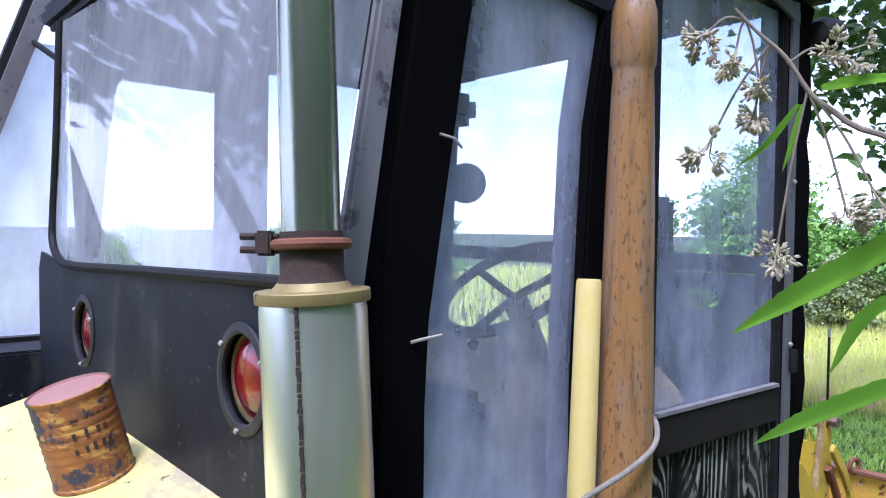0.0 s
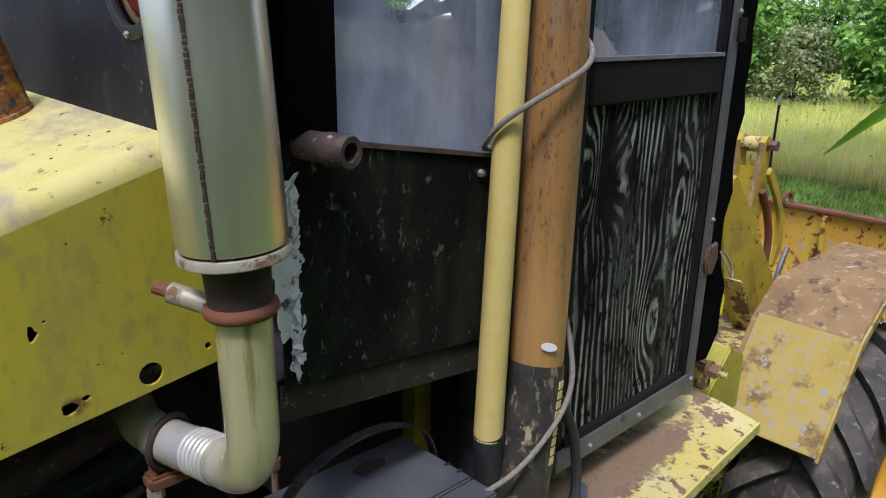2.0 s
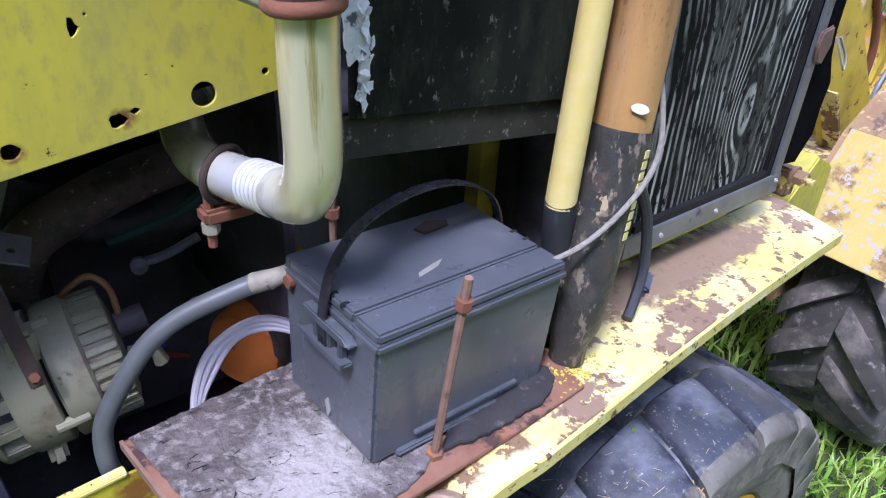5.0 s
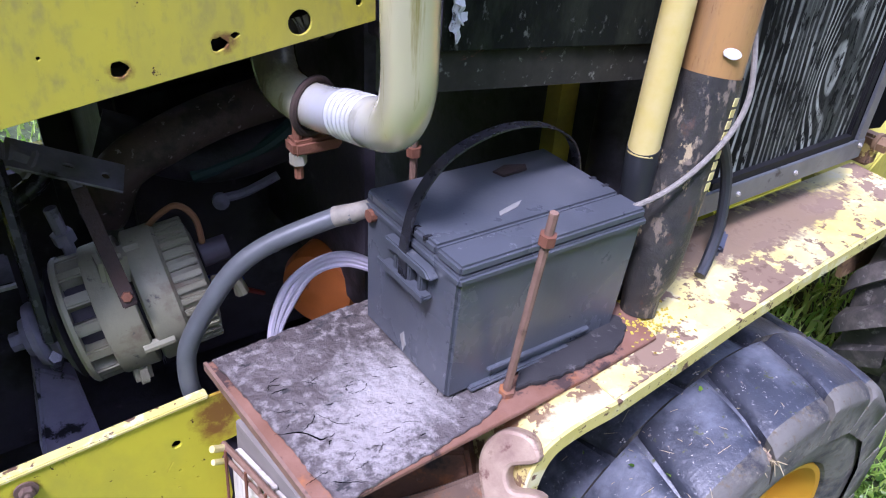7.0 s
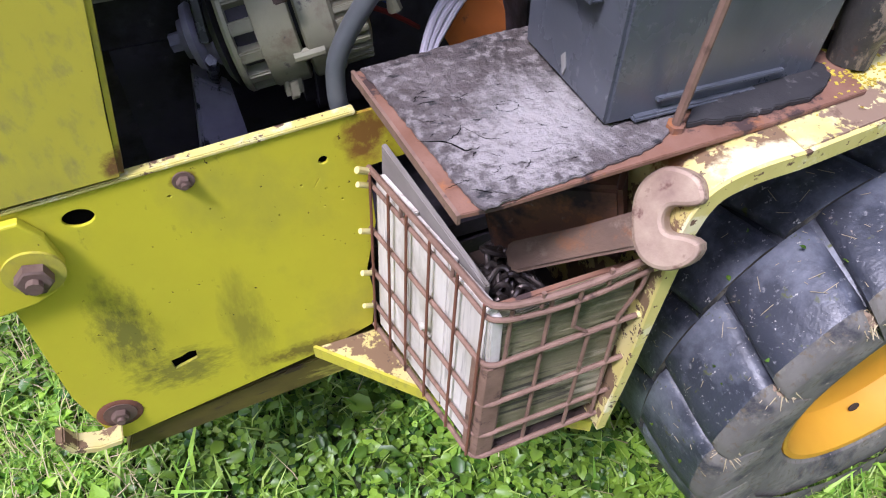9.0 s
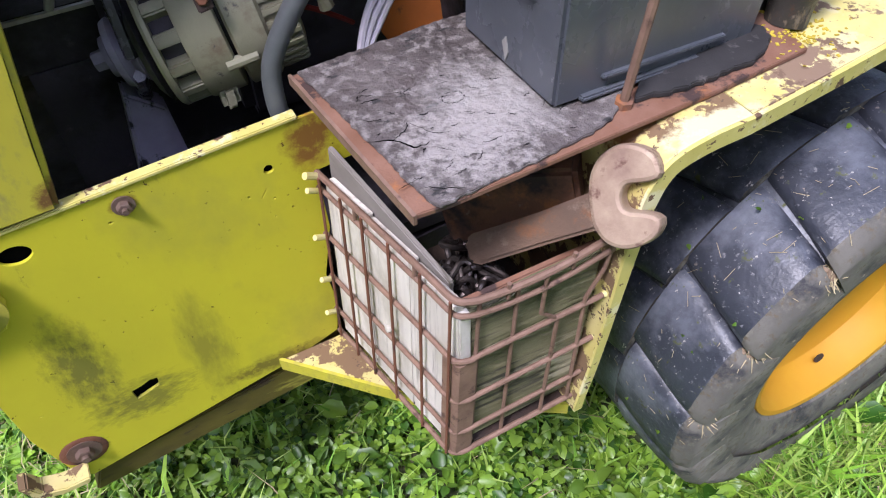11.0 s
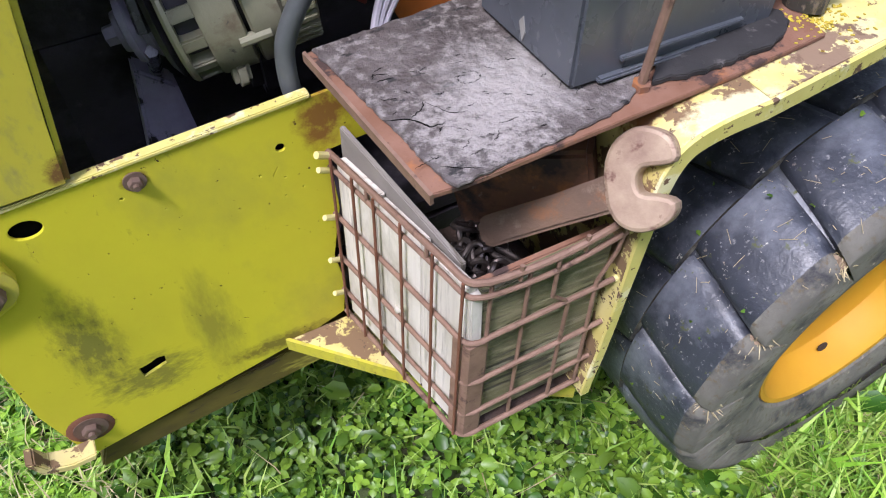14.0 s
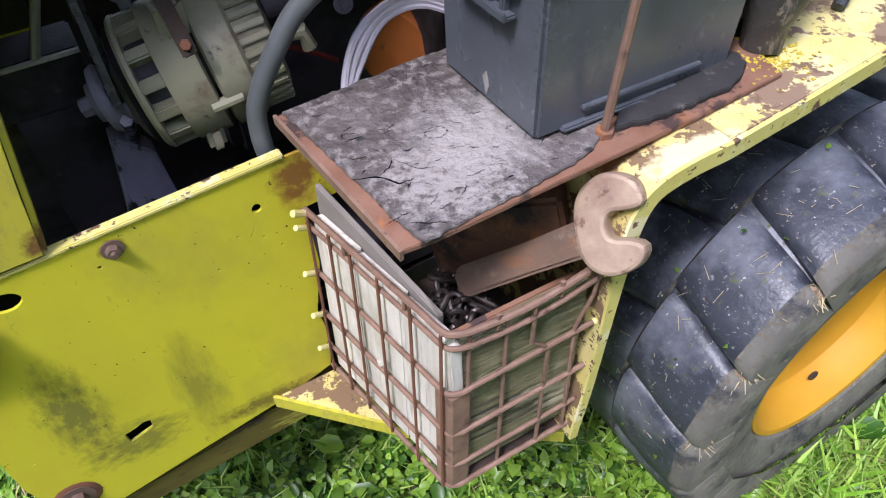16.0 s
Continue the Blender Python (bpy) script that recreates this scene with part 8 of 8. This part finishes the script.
def leaves(rng, pos, length, width, tilt, fold=0.25, spin=None):
    """Oval leaves, each of four faces folded along the middle: positions, sizes and how far each tips over."""
    n = len(pos)
    a = rng.uniform(0, 2 * np.pi, n) if spin is None else spin
    ahead = np.stack([np.cos(a) * np.cos(tilt), np.sin(a) * np.cos(tilt), np.sin(tilt)], 1)
    side = np.stack([-np.sin(a), np.cos(a), np.zeros(n)], 1)
    roll = rng.normal(0, 0.5, n)[:, None]
    up = np.cross(ahead, side)
    side, up = side * np.cos(roll) + up * np.sin(roll), up * np.cos(roll) - side * np.sin(roll)
    l, w = length[:, None], width[:, None]
    m1, m2 = pos + ahead * l * 0.30 - up * l * 0.01, pos + ahead * l * 0.68 - up * l * 0.08
    a1, a2 = pos + ahead * l * 0.26 + side * w * 0.42 + up * w * fold, pos + ahead * l * 0.66 + side * w * 0.47 + up * (w * fold - l * 0.07)
    b1, b2 = pos + ahead * l * 0.26 - side * w * 0.42 + up * w * fold, pos + ahead * l * 0.66 - side * w * 0.47 + up * (w * fold - l * 0.07)
    tip = pos + ahead * l - up * l * 0.20
    v = np.stack([pos, a1, a2, tip, b2, b1, m1, m2], 1).reshape(-1, 3)
    b = np.arange(n)[:, None] * 8
    f = np.concatenate([b + np.array([t]) for t in ((0, 1, 6), (1, 2, 7), (1, 7, 6), (2, 3, 7), (3, 4, 7), (4, 6, 7), (4, 5, 6), (5, 0, 6))])
    return v, f


def blades(rng, pos, length, width, lean):
    """Grass blades of two bent segments and a tip."""
    n = len(pos)
    a = rng.uniform(0, 2 * np.pi, n)
    out = np.stack([np.cos(a), np.sin(a), np.zeros(n)], 1)
    side = np.stack([-np.sin(a), np.cos(a), np.zeros(n)], 1)
    l, w, k = length[:, None], width[:, None], lean[:, None]
    z = np.array([[0, 0, 1.0]])
    m1 = pos + z * l * 0.5 + out * l * k * 0.2
    tip = pos + z * l * (1 - 0.35 * k) + out * l * k * 0.75
    v = np.stack([pos - side * w / 2, pos + side * w / 2, m1 + side * w * 0.42, m1 - side * w * 0.42, tip], 1).reshape(-1, 3)
    b = np.arange(n)[:, None] * 5
    return v, np.concatenate([b + np.array([[0, 1, 2]]), b + np.array([[0, 2, 3]]), b + np.array([[3, 2, 4]])])


def on_ground(rng, n, x0, x1, y0, y1):
    x, y = rng.uniform(x0, x1, n), rng.uniform(y0, y1, n)
    return np.stack([x, y, [ground_height(a, b) for a, b in zip(x, y)]], 1)


rs = np.random.default_rng(4)
# clover and plantain under and beside the machine
pos = on_ground(rs, 26000, -1.1, 1.9, -0.1, 1.55)
patch = np.array([noise.noise((p[0] * 2.6, p[1] * 2.6, 7.0)) for p in pos])
pos = pos[rs.uniform(-0.55, 0.35, len(pos)) < patch + 0.30]
pos[:, 2] += rs.uniform(0.000, 0.058, len(pos))
turn, size = rs.uniform(0, 2 * np.pi, len(pos)), rs.uniform(0.011, 0.024, len(pos))
tri = np.repeat(pos, 3, 0)
v, f = leaves(rs, tri, np.repeat(size, 3), np.repeat(size, 3) * 0.92, rs.normal(0.22, 0.20, len(tri)), 0.18, np.repeat(turn, 3) + np.tile([0, 2.09, 4.19], len(pos)))
tagged(part("clover", fast_mesh("clover", v, f), M_CLOVER), "dense patch of small green three-leaved clover", "clover", kind="stuff")
pos = on_ground(rs, 15000, -1.1, 1.9, -0.1, 1.55)
patch = np.array([noise.noise((p[0] * 3.4, p[1] * 3.4, 21.0)) for p in pos])
pos = pos[rs.uniform(-0.45, 0.45, len(pos)) < patch + 0.05]
pos[:, 2] += rs.uniform(0.010, 0.068, len(pos))
pos = np.concatenate([pos, on_ground(rs, 2600, 0.75, 1.6, -0.12, 0.45) + np.array([0, 0, 0.03])])
pos[-2600:, 2] += rs.uniform(0, 0.07, 2600)
size = rs.uniform(0.018, 0.042, len(pos)) * (1.0 + 0.8 * (rs.uniform(0, 1, len(pos)) > 0.93))
v, f = leaves(rs, pos, size, size * rs.uniform(0.45, 0.8, len(pos)), rs.normal(0.15, 0.35, len(pos)))
tagged(part("plantain", fast_mesh("plantain", v, f), M_CLOVER), "scattered broad green plantain leaves in the clover", "plantain", kind="stuff")
pos = np.concatenate([on_ground(rs, 9000, -1.1, 2.0, -0.2, 1.5), on_ground(rs, 5200, 0.80, 1.35, -0.15, 0.42), on_ground(rs, 4000, -1.1, -0.2, 0.5, 1.5)])
v, f = blades(rs, pos, rs.uniform(0.04, 0.13, len(pos)) * (1 + 0.5 * ((pos[:, 0] > 0.85) & (pos[:, 0] < 1.35) & (pos[:, 1] < 0.42))), rs.uniform(0.0025, 0.0085, len(pos)) * (1 + 1.1 * (rs.uniform(0, 1, len(pos)) > 0.9)), rs.uniform(0.3, 1.0, len(pos)))
tagged(part("lawn_grass", fast_mesh("lawn_grass", v, f), M_BLADE), "bright green lawn grass around the wheel", "grass", kind="stuff")
pos = np.concatenate([on_ground(rs, 500, -1.1, 2.0, -0.2, 1.5), on_ground(rs, 2600, 0.85, 1.5, -0.1, 0.4), on_ground(rs, 1500, -1.0, -0.25, 0.6, 1.6)])
v, f = blades(rs, pos, rs.uniform(0.05, 0.16, len(pos)), rs.uniform(0.002, 0.004, len(pos)), rs.uniform(0.6, 1.3, len(pos)))
tagged(part("dry_grass", fast_mesh("dry_grass", v, f), M_STRAW), "dry straw stalks lying in the grass", "grass", kind="stuff")
pos = np.concatenate([on_ground(rs, 420, 0.82, 1.35, -0.15, 0.38), on_ground(rs, 60, -0.9, -0.15, 0.55, 0.9)])
v, f = blades(rs, pos, rs.uniform(0.10, 0.24, len(pos)), rs.uniform(0.007, 0.015, len(pos)), rs.uniform(0.4, 1.1, len(pos)))
tagged(part("broad_grass", fast_mesh("broad_grass", v, f), M_BROAD), "broad bright green grass blades before the wheel", "grass", kind="stuff")
pos = on_ground(rs, 90000, -7.0, 9.0, -6.0, 7.0)
pos = pos[(pos[:, 0] < -1.1) | (pos[:, 0] > 2.0) | (pos[:, 1] < -0.2) | (pos[:, 1] > 1.5)]
v, f = blades(rs, pos, rs.uniform(0.05, 0.14, len(pos)), rs.uniform(0.012, 0.024, len(pos)), rs.uniform(0.4, 1.0, len(pos)))
tagged(part("wide_lawn", fast_mesh("wide_lawn", v, f), M_BLADE), "green lawn grass all round the loader", "grass", kind="stuff")
pos = np.array([tyre_point(a, b, 0.003) for a, b in zip(rs.uniform(95, 188, 14), rs.uniform(0.03, 0.26, 14))])
v, f = leaves(rs, pos, rs.uniform(0.005, 0.013, len(pos)), rs.uniform(0.004, 0.010, len(pos)), rs.normal(0.2, 0.5, len(pos)))
tagged(part("leaf_litter", fast_mesh("leaf_litter", v, f), M_CLOVER), "small green leaves fallen on the tyre", "leaves", kind="stuff")
# mown strip and tall meadow
pos = np.concatenate([on_ground(rs, 9000, 1.9, 4.2, -0.3, 2.2), on_ground(rs, 24000, 4.2, 9.3, 0.2, 5.2)])
v, f = blades(rs, pos, rs.uniform(0.05, 0.14, len(pos)), rs.uniform(0.006, 0.014, len(pos)), rs.uniform(0.3, 1.0, len(pos)))
tagged(part("mown_grass", fast_mesh("mown_grass", v, f), M_BLADE), "short green grass between loader and meadow", "grass", kind="stuff")
pos = on_ground(rs, 56000, 8.95, 16.8, 0.2, 9.0)
v, f = blades(rs, pos, rs.uniform(0.24, 0.58, len(pos)), rs.uniform(0.007, 0.015, len(pos)), rs.uniform(0.15, 0.7, len(pos)))
tagged(part("meadow_grass", fast_mesh("meadow_grass", v, f), M_FIELD), "tall yellow-green meadow grass gone to seed", "grass", kind="stuff")
pos = np.concatenate([on_ground(rs, 7000, 8.85, 11.5, 0.2, 6.0), on_ground(rs, 3500, 11.5, 16.0, 0.2, 8.0)])
v, f = blades(rs, pos, rs.uniform(0.26, 0.52, len(pos)), rs.uniform(0.005, 0.012, len(pos)), rs.uniform(0.15, 0.8, len(pos)))
tagged(part("meadow_stalks", fast_mesh("meadow_stalks", v, f), M_STALK), "ripe tan stalks among the meadow grass", "grass", kind="stuff")
pos = np.concatenate([on_ground(rs, 14000, -14, 30, 9.0, 28), on_ground(rs, 9000, 16.8, 34, 0.5, 14)])
v, f = blades(rs, pos, rs.uniform(0.3, 0.7, len(pos)), rs.uniform(0.03, 0.06, len(pos)), rs.uniform(0.15, 0.7, len(pos)))
tagged(part("far_meadow_grass", fast_mesh("far_meadow_grass", v, f), M_FIELD), "far meadow grass behind the loader", "grass", kind="stuff")
pos = on_ground(rs, 260, 8.2, 15, 0.5, 8.0)
pos[:, 2] += rs.uniform(0.45, 0.62, len(pos))
v, f = leaves(rs, pos, np.full(len(pos), 0.035), np.full(len(pos), 0.045), rs.normal(0, 0.2, len(pos)))
tagged(part("meadow_flowers", fast_mesh("meadow_flowers", v, f), M_STEEL_PALE), "small white flower heads in the meadow", "flowers", kind="stuff")


def tree_parts(seed, height, spread, base, n_clumps, per, leaf, clump):
    """Trunk with limbs, and a crown of leaf clumps with gaps, at the origin."""
    r = np.random.default_rng(seed)
    wood = Shape()
    wood.tube(smooth_path([(0, 0, -0.1), (0.05, 0.02, height * 0.3), (-0.04, 0.06, height * 0.6), (0.02, 0.0, height * 0.88)], 5), [0.02 * height * (1 - 0.045 * k) for k in range(16)], 9)
    cs = []
    for k in range(n_clumps):
        a, h = r.uniform(0, 2 * math.pi), r.uniform(0, 1) ** 0.9
        rad = spread * (0.25 + 0.75 * math.sin(math.pi * (0.12 + 0.83 * h)) ** 0.7) * r.uniform(0.45, 1.0)
        c = np.array([rad * math.cos(a), rad * math.sin(a), base + (height - base) * h])
        cs.append(c)
        if k % 3 == 0:
            z0 = max(0.2 * height, c[2] - 0.28 * height)
            wood.tube(smooth_path([(0, 0, z0), tuple(c * np.array([0.5, 0.5, 0]) + np.array([0, 0, (z0 + c[2]) / 2 + 0.05])), tuple(c)], 4), [0.008 * height * (1 - 0.09 * q) for q in range(9)], 6)
    cs = np.array(cs)
    pos = np.repeat(cs, per, 0) + r.normal(0, 1, (n_clumps * per, 3)) * np.array([clump, clump, clump * 0.62])
    sz = r.uniform(0.6, 1.25, len(pos)) * leaf
    v, f = leaves(r, pos, sz, sz * r.uniform(0.55, 0.85, len(pos)), r.normal(-0.25, 0.45, len(pos)))
    return wood.mesh("trunk"), fast_mesh("crown", v, f)


def plant_tree(meshes, nm, label, x, y, s, turn, leaf_mat, grp="trees round the meadow", squash=1.0):
    t = tagged(new(nm), label, "tree", grp)
    t.matrix_basis = Matrix.Translation((x, y, ground_height(x, y) if abs(x) < 30 and abs(y) < 30 else 0)) @ Matrix.Rotation(turn, 4, "Z") @ Matrix.Diagonal((s, s, s * squash, 1))
    for nm2, me, mt in (("trunk", meshes[0], M_BARK), ("crown", meshes[1], leaf_mat)):
        me2 = me if not me.materials or me.materials[0] == mt else me.copy()
        if not me2.materials:
            me2.materials.append(mt)
        elif me2.materials[0] != mt:
            me2.materials[0] = mt
        o = new(nm2, me2)
        o.parent = t
    return t


bush = [tree_parts(10 + k, 4.2, 1.7, 0.35, 70, 70, 0.21, 0.30) for k in range(3)]
tall = [tree_parts(20 + k, 7.0, 2.2, 1.8, 70, 110, 0.19, 0.45) for k in range(2)]
maple = tree_parts(31, 7.2, 2.6, 2.9, 95, 120, 0.145, 0.40)
rr = random.Random(6)
# hedgerow beyond the meadow
for k in range(9):
    x, y = 16.0 + rr.uniform(-0.5, 1.2) - 0.55 * k * 0.35, 0.0 + 1.35 * k + rr.uniform(-0.3, 0.3)
    pale = k in (4, 7)
    if k == 5:
        y = 7.35
    if k == 3:
        y = 4.35
    if k == 4:
        y = 5.85
    plant_tree(bush[k % 3], "hedge_tree", "pale grey-green leafy shrub in the hedgerow" if pale else "dense green leafy tree in the hedgerow", x, y, 0.40 if pale else rr.uniform(0.60, 0.70), rr.uniform(0, 6), M_TREE_PALE if pale else M_TREE, "hedgerow beyond the meadow")
for x, y, s in ((18.5, 3.0, 0.5), (19.5, 9.6, 0.62), (18.8, 0.4, 0.6)):
    plant_tree(tall[int(x * 10) % 2], "tall_tree", "tall green tree behind the hedgerow", x, y, s, rr.uniform(0, 6), M_TREE, "hedgerow beyond the meadow")
for x, y, s in ((26.5, 8.2, 0.60), (27.0, 9.5, 0.60), (26.0, 10.5, 0.58), (27.0, 11.8, 0.62), (28.0, 13.6, 0.6), (26.5, 6.4, 0.62)):
    plant_tree(bush[int(y) % 3], "far_tree", "low green tree at the far edge of the meadow", x, y, s, rr.uniform(0, 6), M_TREE, "trees at the far edge of the meadow")
# low wood along the far edge of the meadow and behind
for k in range(16):
    a = radians(28 + 11 * k)
    d = 29 + rr.uniform(-3, 3)
    plant_tree(bush[k % 3], "far_tree", "low green tree at the far edge of the meadow", d * math.cos(a), d * math.sin(a), rr.uniform(0.38, 0.62), rr.uniform(0, 6), M_TREE, "trees at the far edge of the meadow")
# unseen trees behind the camera, added to hold sky light off the near side
for k in range(13):
    a = radians(180 + 13.5 * k)
    d = 8.5 + rr.uniform(-0.6, 1.2)
    plant_tree(tall[k % 2], "unseen_shade_tree", "unseen tall green tree, added to shade the loader's near side", d * math.cos(a), d * math.sin(a), rr.uniform(0.95, 1.25), rr.uniform(0, 6), M_TREE, "trees behind the lawn")
plant_tree(maple, "maple_tree", "big maple with branches hanging into view", 7.4, 1.05, 0.85, 0.4, M_OVER)
plant_tree(maple, "maple_tree", "big maple beside the loader's rear", -4.0, 9.2, 1.55, 2.1, M_OVER)
# steel fence posts in the meadow
for x, y in ((8.6, 3.45), (9.6, 1.9)):
    post = thing("fence_post", "thin dark steel fence post with a pale top in the meadow", "fence post", (x, y, 0.0), group="meadow fence posts")
    part("stake", Shape().prism([(x - 0.016, y - 0.003), (x + 0.016, y - 0.003), (x + 0.016, y + 0.003), (x + 0.003, y + 0.003), (x + 0.003, y + 0.02), (x - 0.003, y + 0.02), (x - 0.003, y + 0.003), (x - 0.016, y + 0.003)], "z", -0.1, 0.93), M_FRAME, post)
    part("top", Shape().box(x - 0.017, x + 0.017, y - 0.004, y + 0.021, 0.93, 1.03), M_STEEL_PALE, post, "pale painted top")


# ---- tall flowering weed beside the camera ----
WEED = thing("tall_weed", "tall flowering weed with long toothed green leaves and faded buds", "weed", (0.66, -0.10, 0.0))
main = smooth_path([(0.66, -0.10, 0.0), (0.64, -0.06, 0.9), (0.60, 0.03, 1.7), (0.548, 0.14, 2.03), (0.517, 0.199, 2.093), (0.507, 0.216, 2.110), (0.496, 0.229, 2.135), (0.485, 0.242, 2.151), (0.475, 0.252, 2.166)], 6)
part("stem", Shape().tube(main, [0.0030 - 0.0021 * k / (len(main) - 1) for k in range(len(main))], 8), M_STEM, WEED, "purplish branching stem")


def weed_leaf(base, mid, tip, width, droop=0.006):
    """A long lance leaf with a folded midrib, side ribs and a toothed edge."""
    line = smooth_path([base, mid, tip], 14)
    s, n = Shape(), len(line)
    for i, p in enumerate(line):
        q = i / (n - 1)
        d = (line[min(i + 1, n - 1)] - line[max(i - 1, 0)]).normalized()
        side = d.cross(Vector((0.5, 0.35, 0.8))).normalized()
        up = side.cross(d)
        w = width * (math.sin(math.pi * min(1.0, 0.10 + 0.90 * q)) ** 0.75) * (1 - 0.35 * q) * (1.0 + 0.10 * (i % 2)) if i < n - 1 else 0.0002
        s.v += [p - side * w + up * w * 0.22, p - side * w * 0.5 + up * w * 0.13, p, p + side * w * 0.5 + up * w * 0.13, p + side * w + up * w * 0.22]
    for i in range(n - 1):
        for k in range(4):
            s.f.append((i * 5 + k, i * 5 + k + 1, i * 5 + 6 + k, i * 5 + 5 + k))
    return s


for base, mid, tip, w in (((0.548, 0.135, 2.045), (0.513, 0.218, 1.985), (0.491, 0.257, 1.956), 0.0150), ((0.622, 0.165, 1.935), (0.587, 0.240, 1.889), (0.564, 0.277, 1.865), 0.0165),
                          ((0.504, 0.223, 2.105), (0.500, 0.241, 2.081), (0.492, 0.259, 2.065), 0.0030), ((0.505, 0.221, 2.105), (0.506, 0.227, 2.082), (0.505, 0.233, 2.063), 0.0026),
                          ((0.508, 0.211, 2.114), (0.516, 0.19, 2.117), (0.526, 0.160, 2.117), 0.0055), ((0.63, 0.09, 1.77), (0.645, 0.150, 1.765), (0.635, 0.195, 1.725), 0.010), ((0.575, 0.135, 2.0), (0.55, 0.19, 1.975), (0.54, 0.215, 1.93), 0.009)):
    part("leaf", weed_leaf(base, mid, tip, w), M_WEED, WEED)
rb = random.Random(14)
join = {0: main[-10], 1: main[-4], 2: main[-14], 3: main[-18]}
for c, frm, spread, n_bud in (((0.470, 0.269, 2.152), 1, 0.017, 34), ((0.482, 0.255, 2.137), 1, 0.013, 22), ((0.494, 0.247, 2.101), 0, 0.012, 26), ((0.482, 0.274, 2.078), 0, 0.016, 30), ((0.507, 0.203, 2.134), 2, 0.018, 34),
                              ((0.506, 0.236, 2.011), 3, 0.013, 28), ((0.522, 0.199, 2.035), 3, 0.014, 26), ((0.527, 0.184, 2.046), 3, 0.014, 24), ((0.492, 0.243, 2.119), 1, 0.008, 14)):
    c = Vector(c)
    a = join[frm]
    twig = part("twig", Shape().tube(smooth_path([a, a + (c - a) * 0.5 + Vector((0, 0, 0.006)), c], 5), 0.0008, 6), M_STEM, WEED)
    buds = Shape()
    lead = (c - a).normalized()
    for k in range(9):
        o = (lead * 0.5 + Vector((rb.gauss(0, 1), rb.gauss(0, 1), rb.gauss(0, 1))).normalized() * 0.8).normalized() * spread * rb.uniform(0.5, 0.95)
        buds.tube(smooth_path([c - lead * spread * 0.5, c + o * 0.4, c + o], 3), 0.00045, 5)
        for q in range(n_bud // 2):
            d = (o.normalized() + Vector((rb.gauss(0, 1), rb.gauss(0, 1), rb.gauss(0, 1))) * 0.55).normalized()
            p = c + o + d * rb.uniform(0.0, 0.003) + Vector((rb.gauss(0, 1), rb.gauss(0, 1), rb.gauss(0, 1))) * 0.0014
            r, h = rb.uniform(0.0009, 0.0014), rb.uniform(0.0036, 0.0062)
            buds.lathe([(0.0001, 0), (r * 0.8, h * 0.2), (r, h * 0.6), (0.0001, h)], p, d, 5)
    part("flower_head", buds, M_FLOWER, twig, "faded pinkish-white bud cluster")
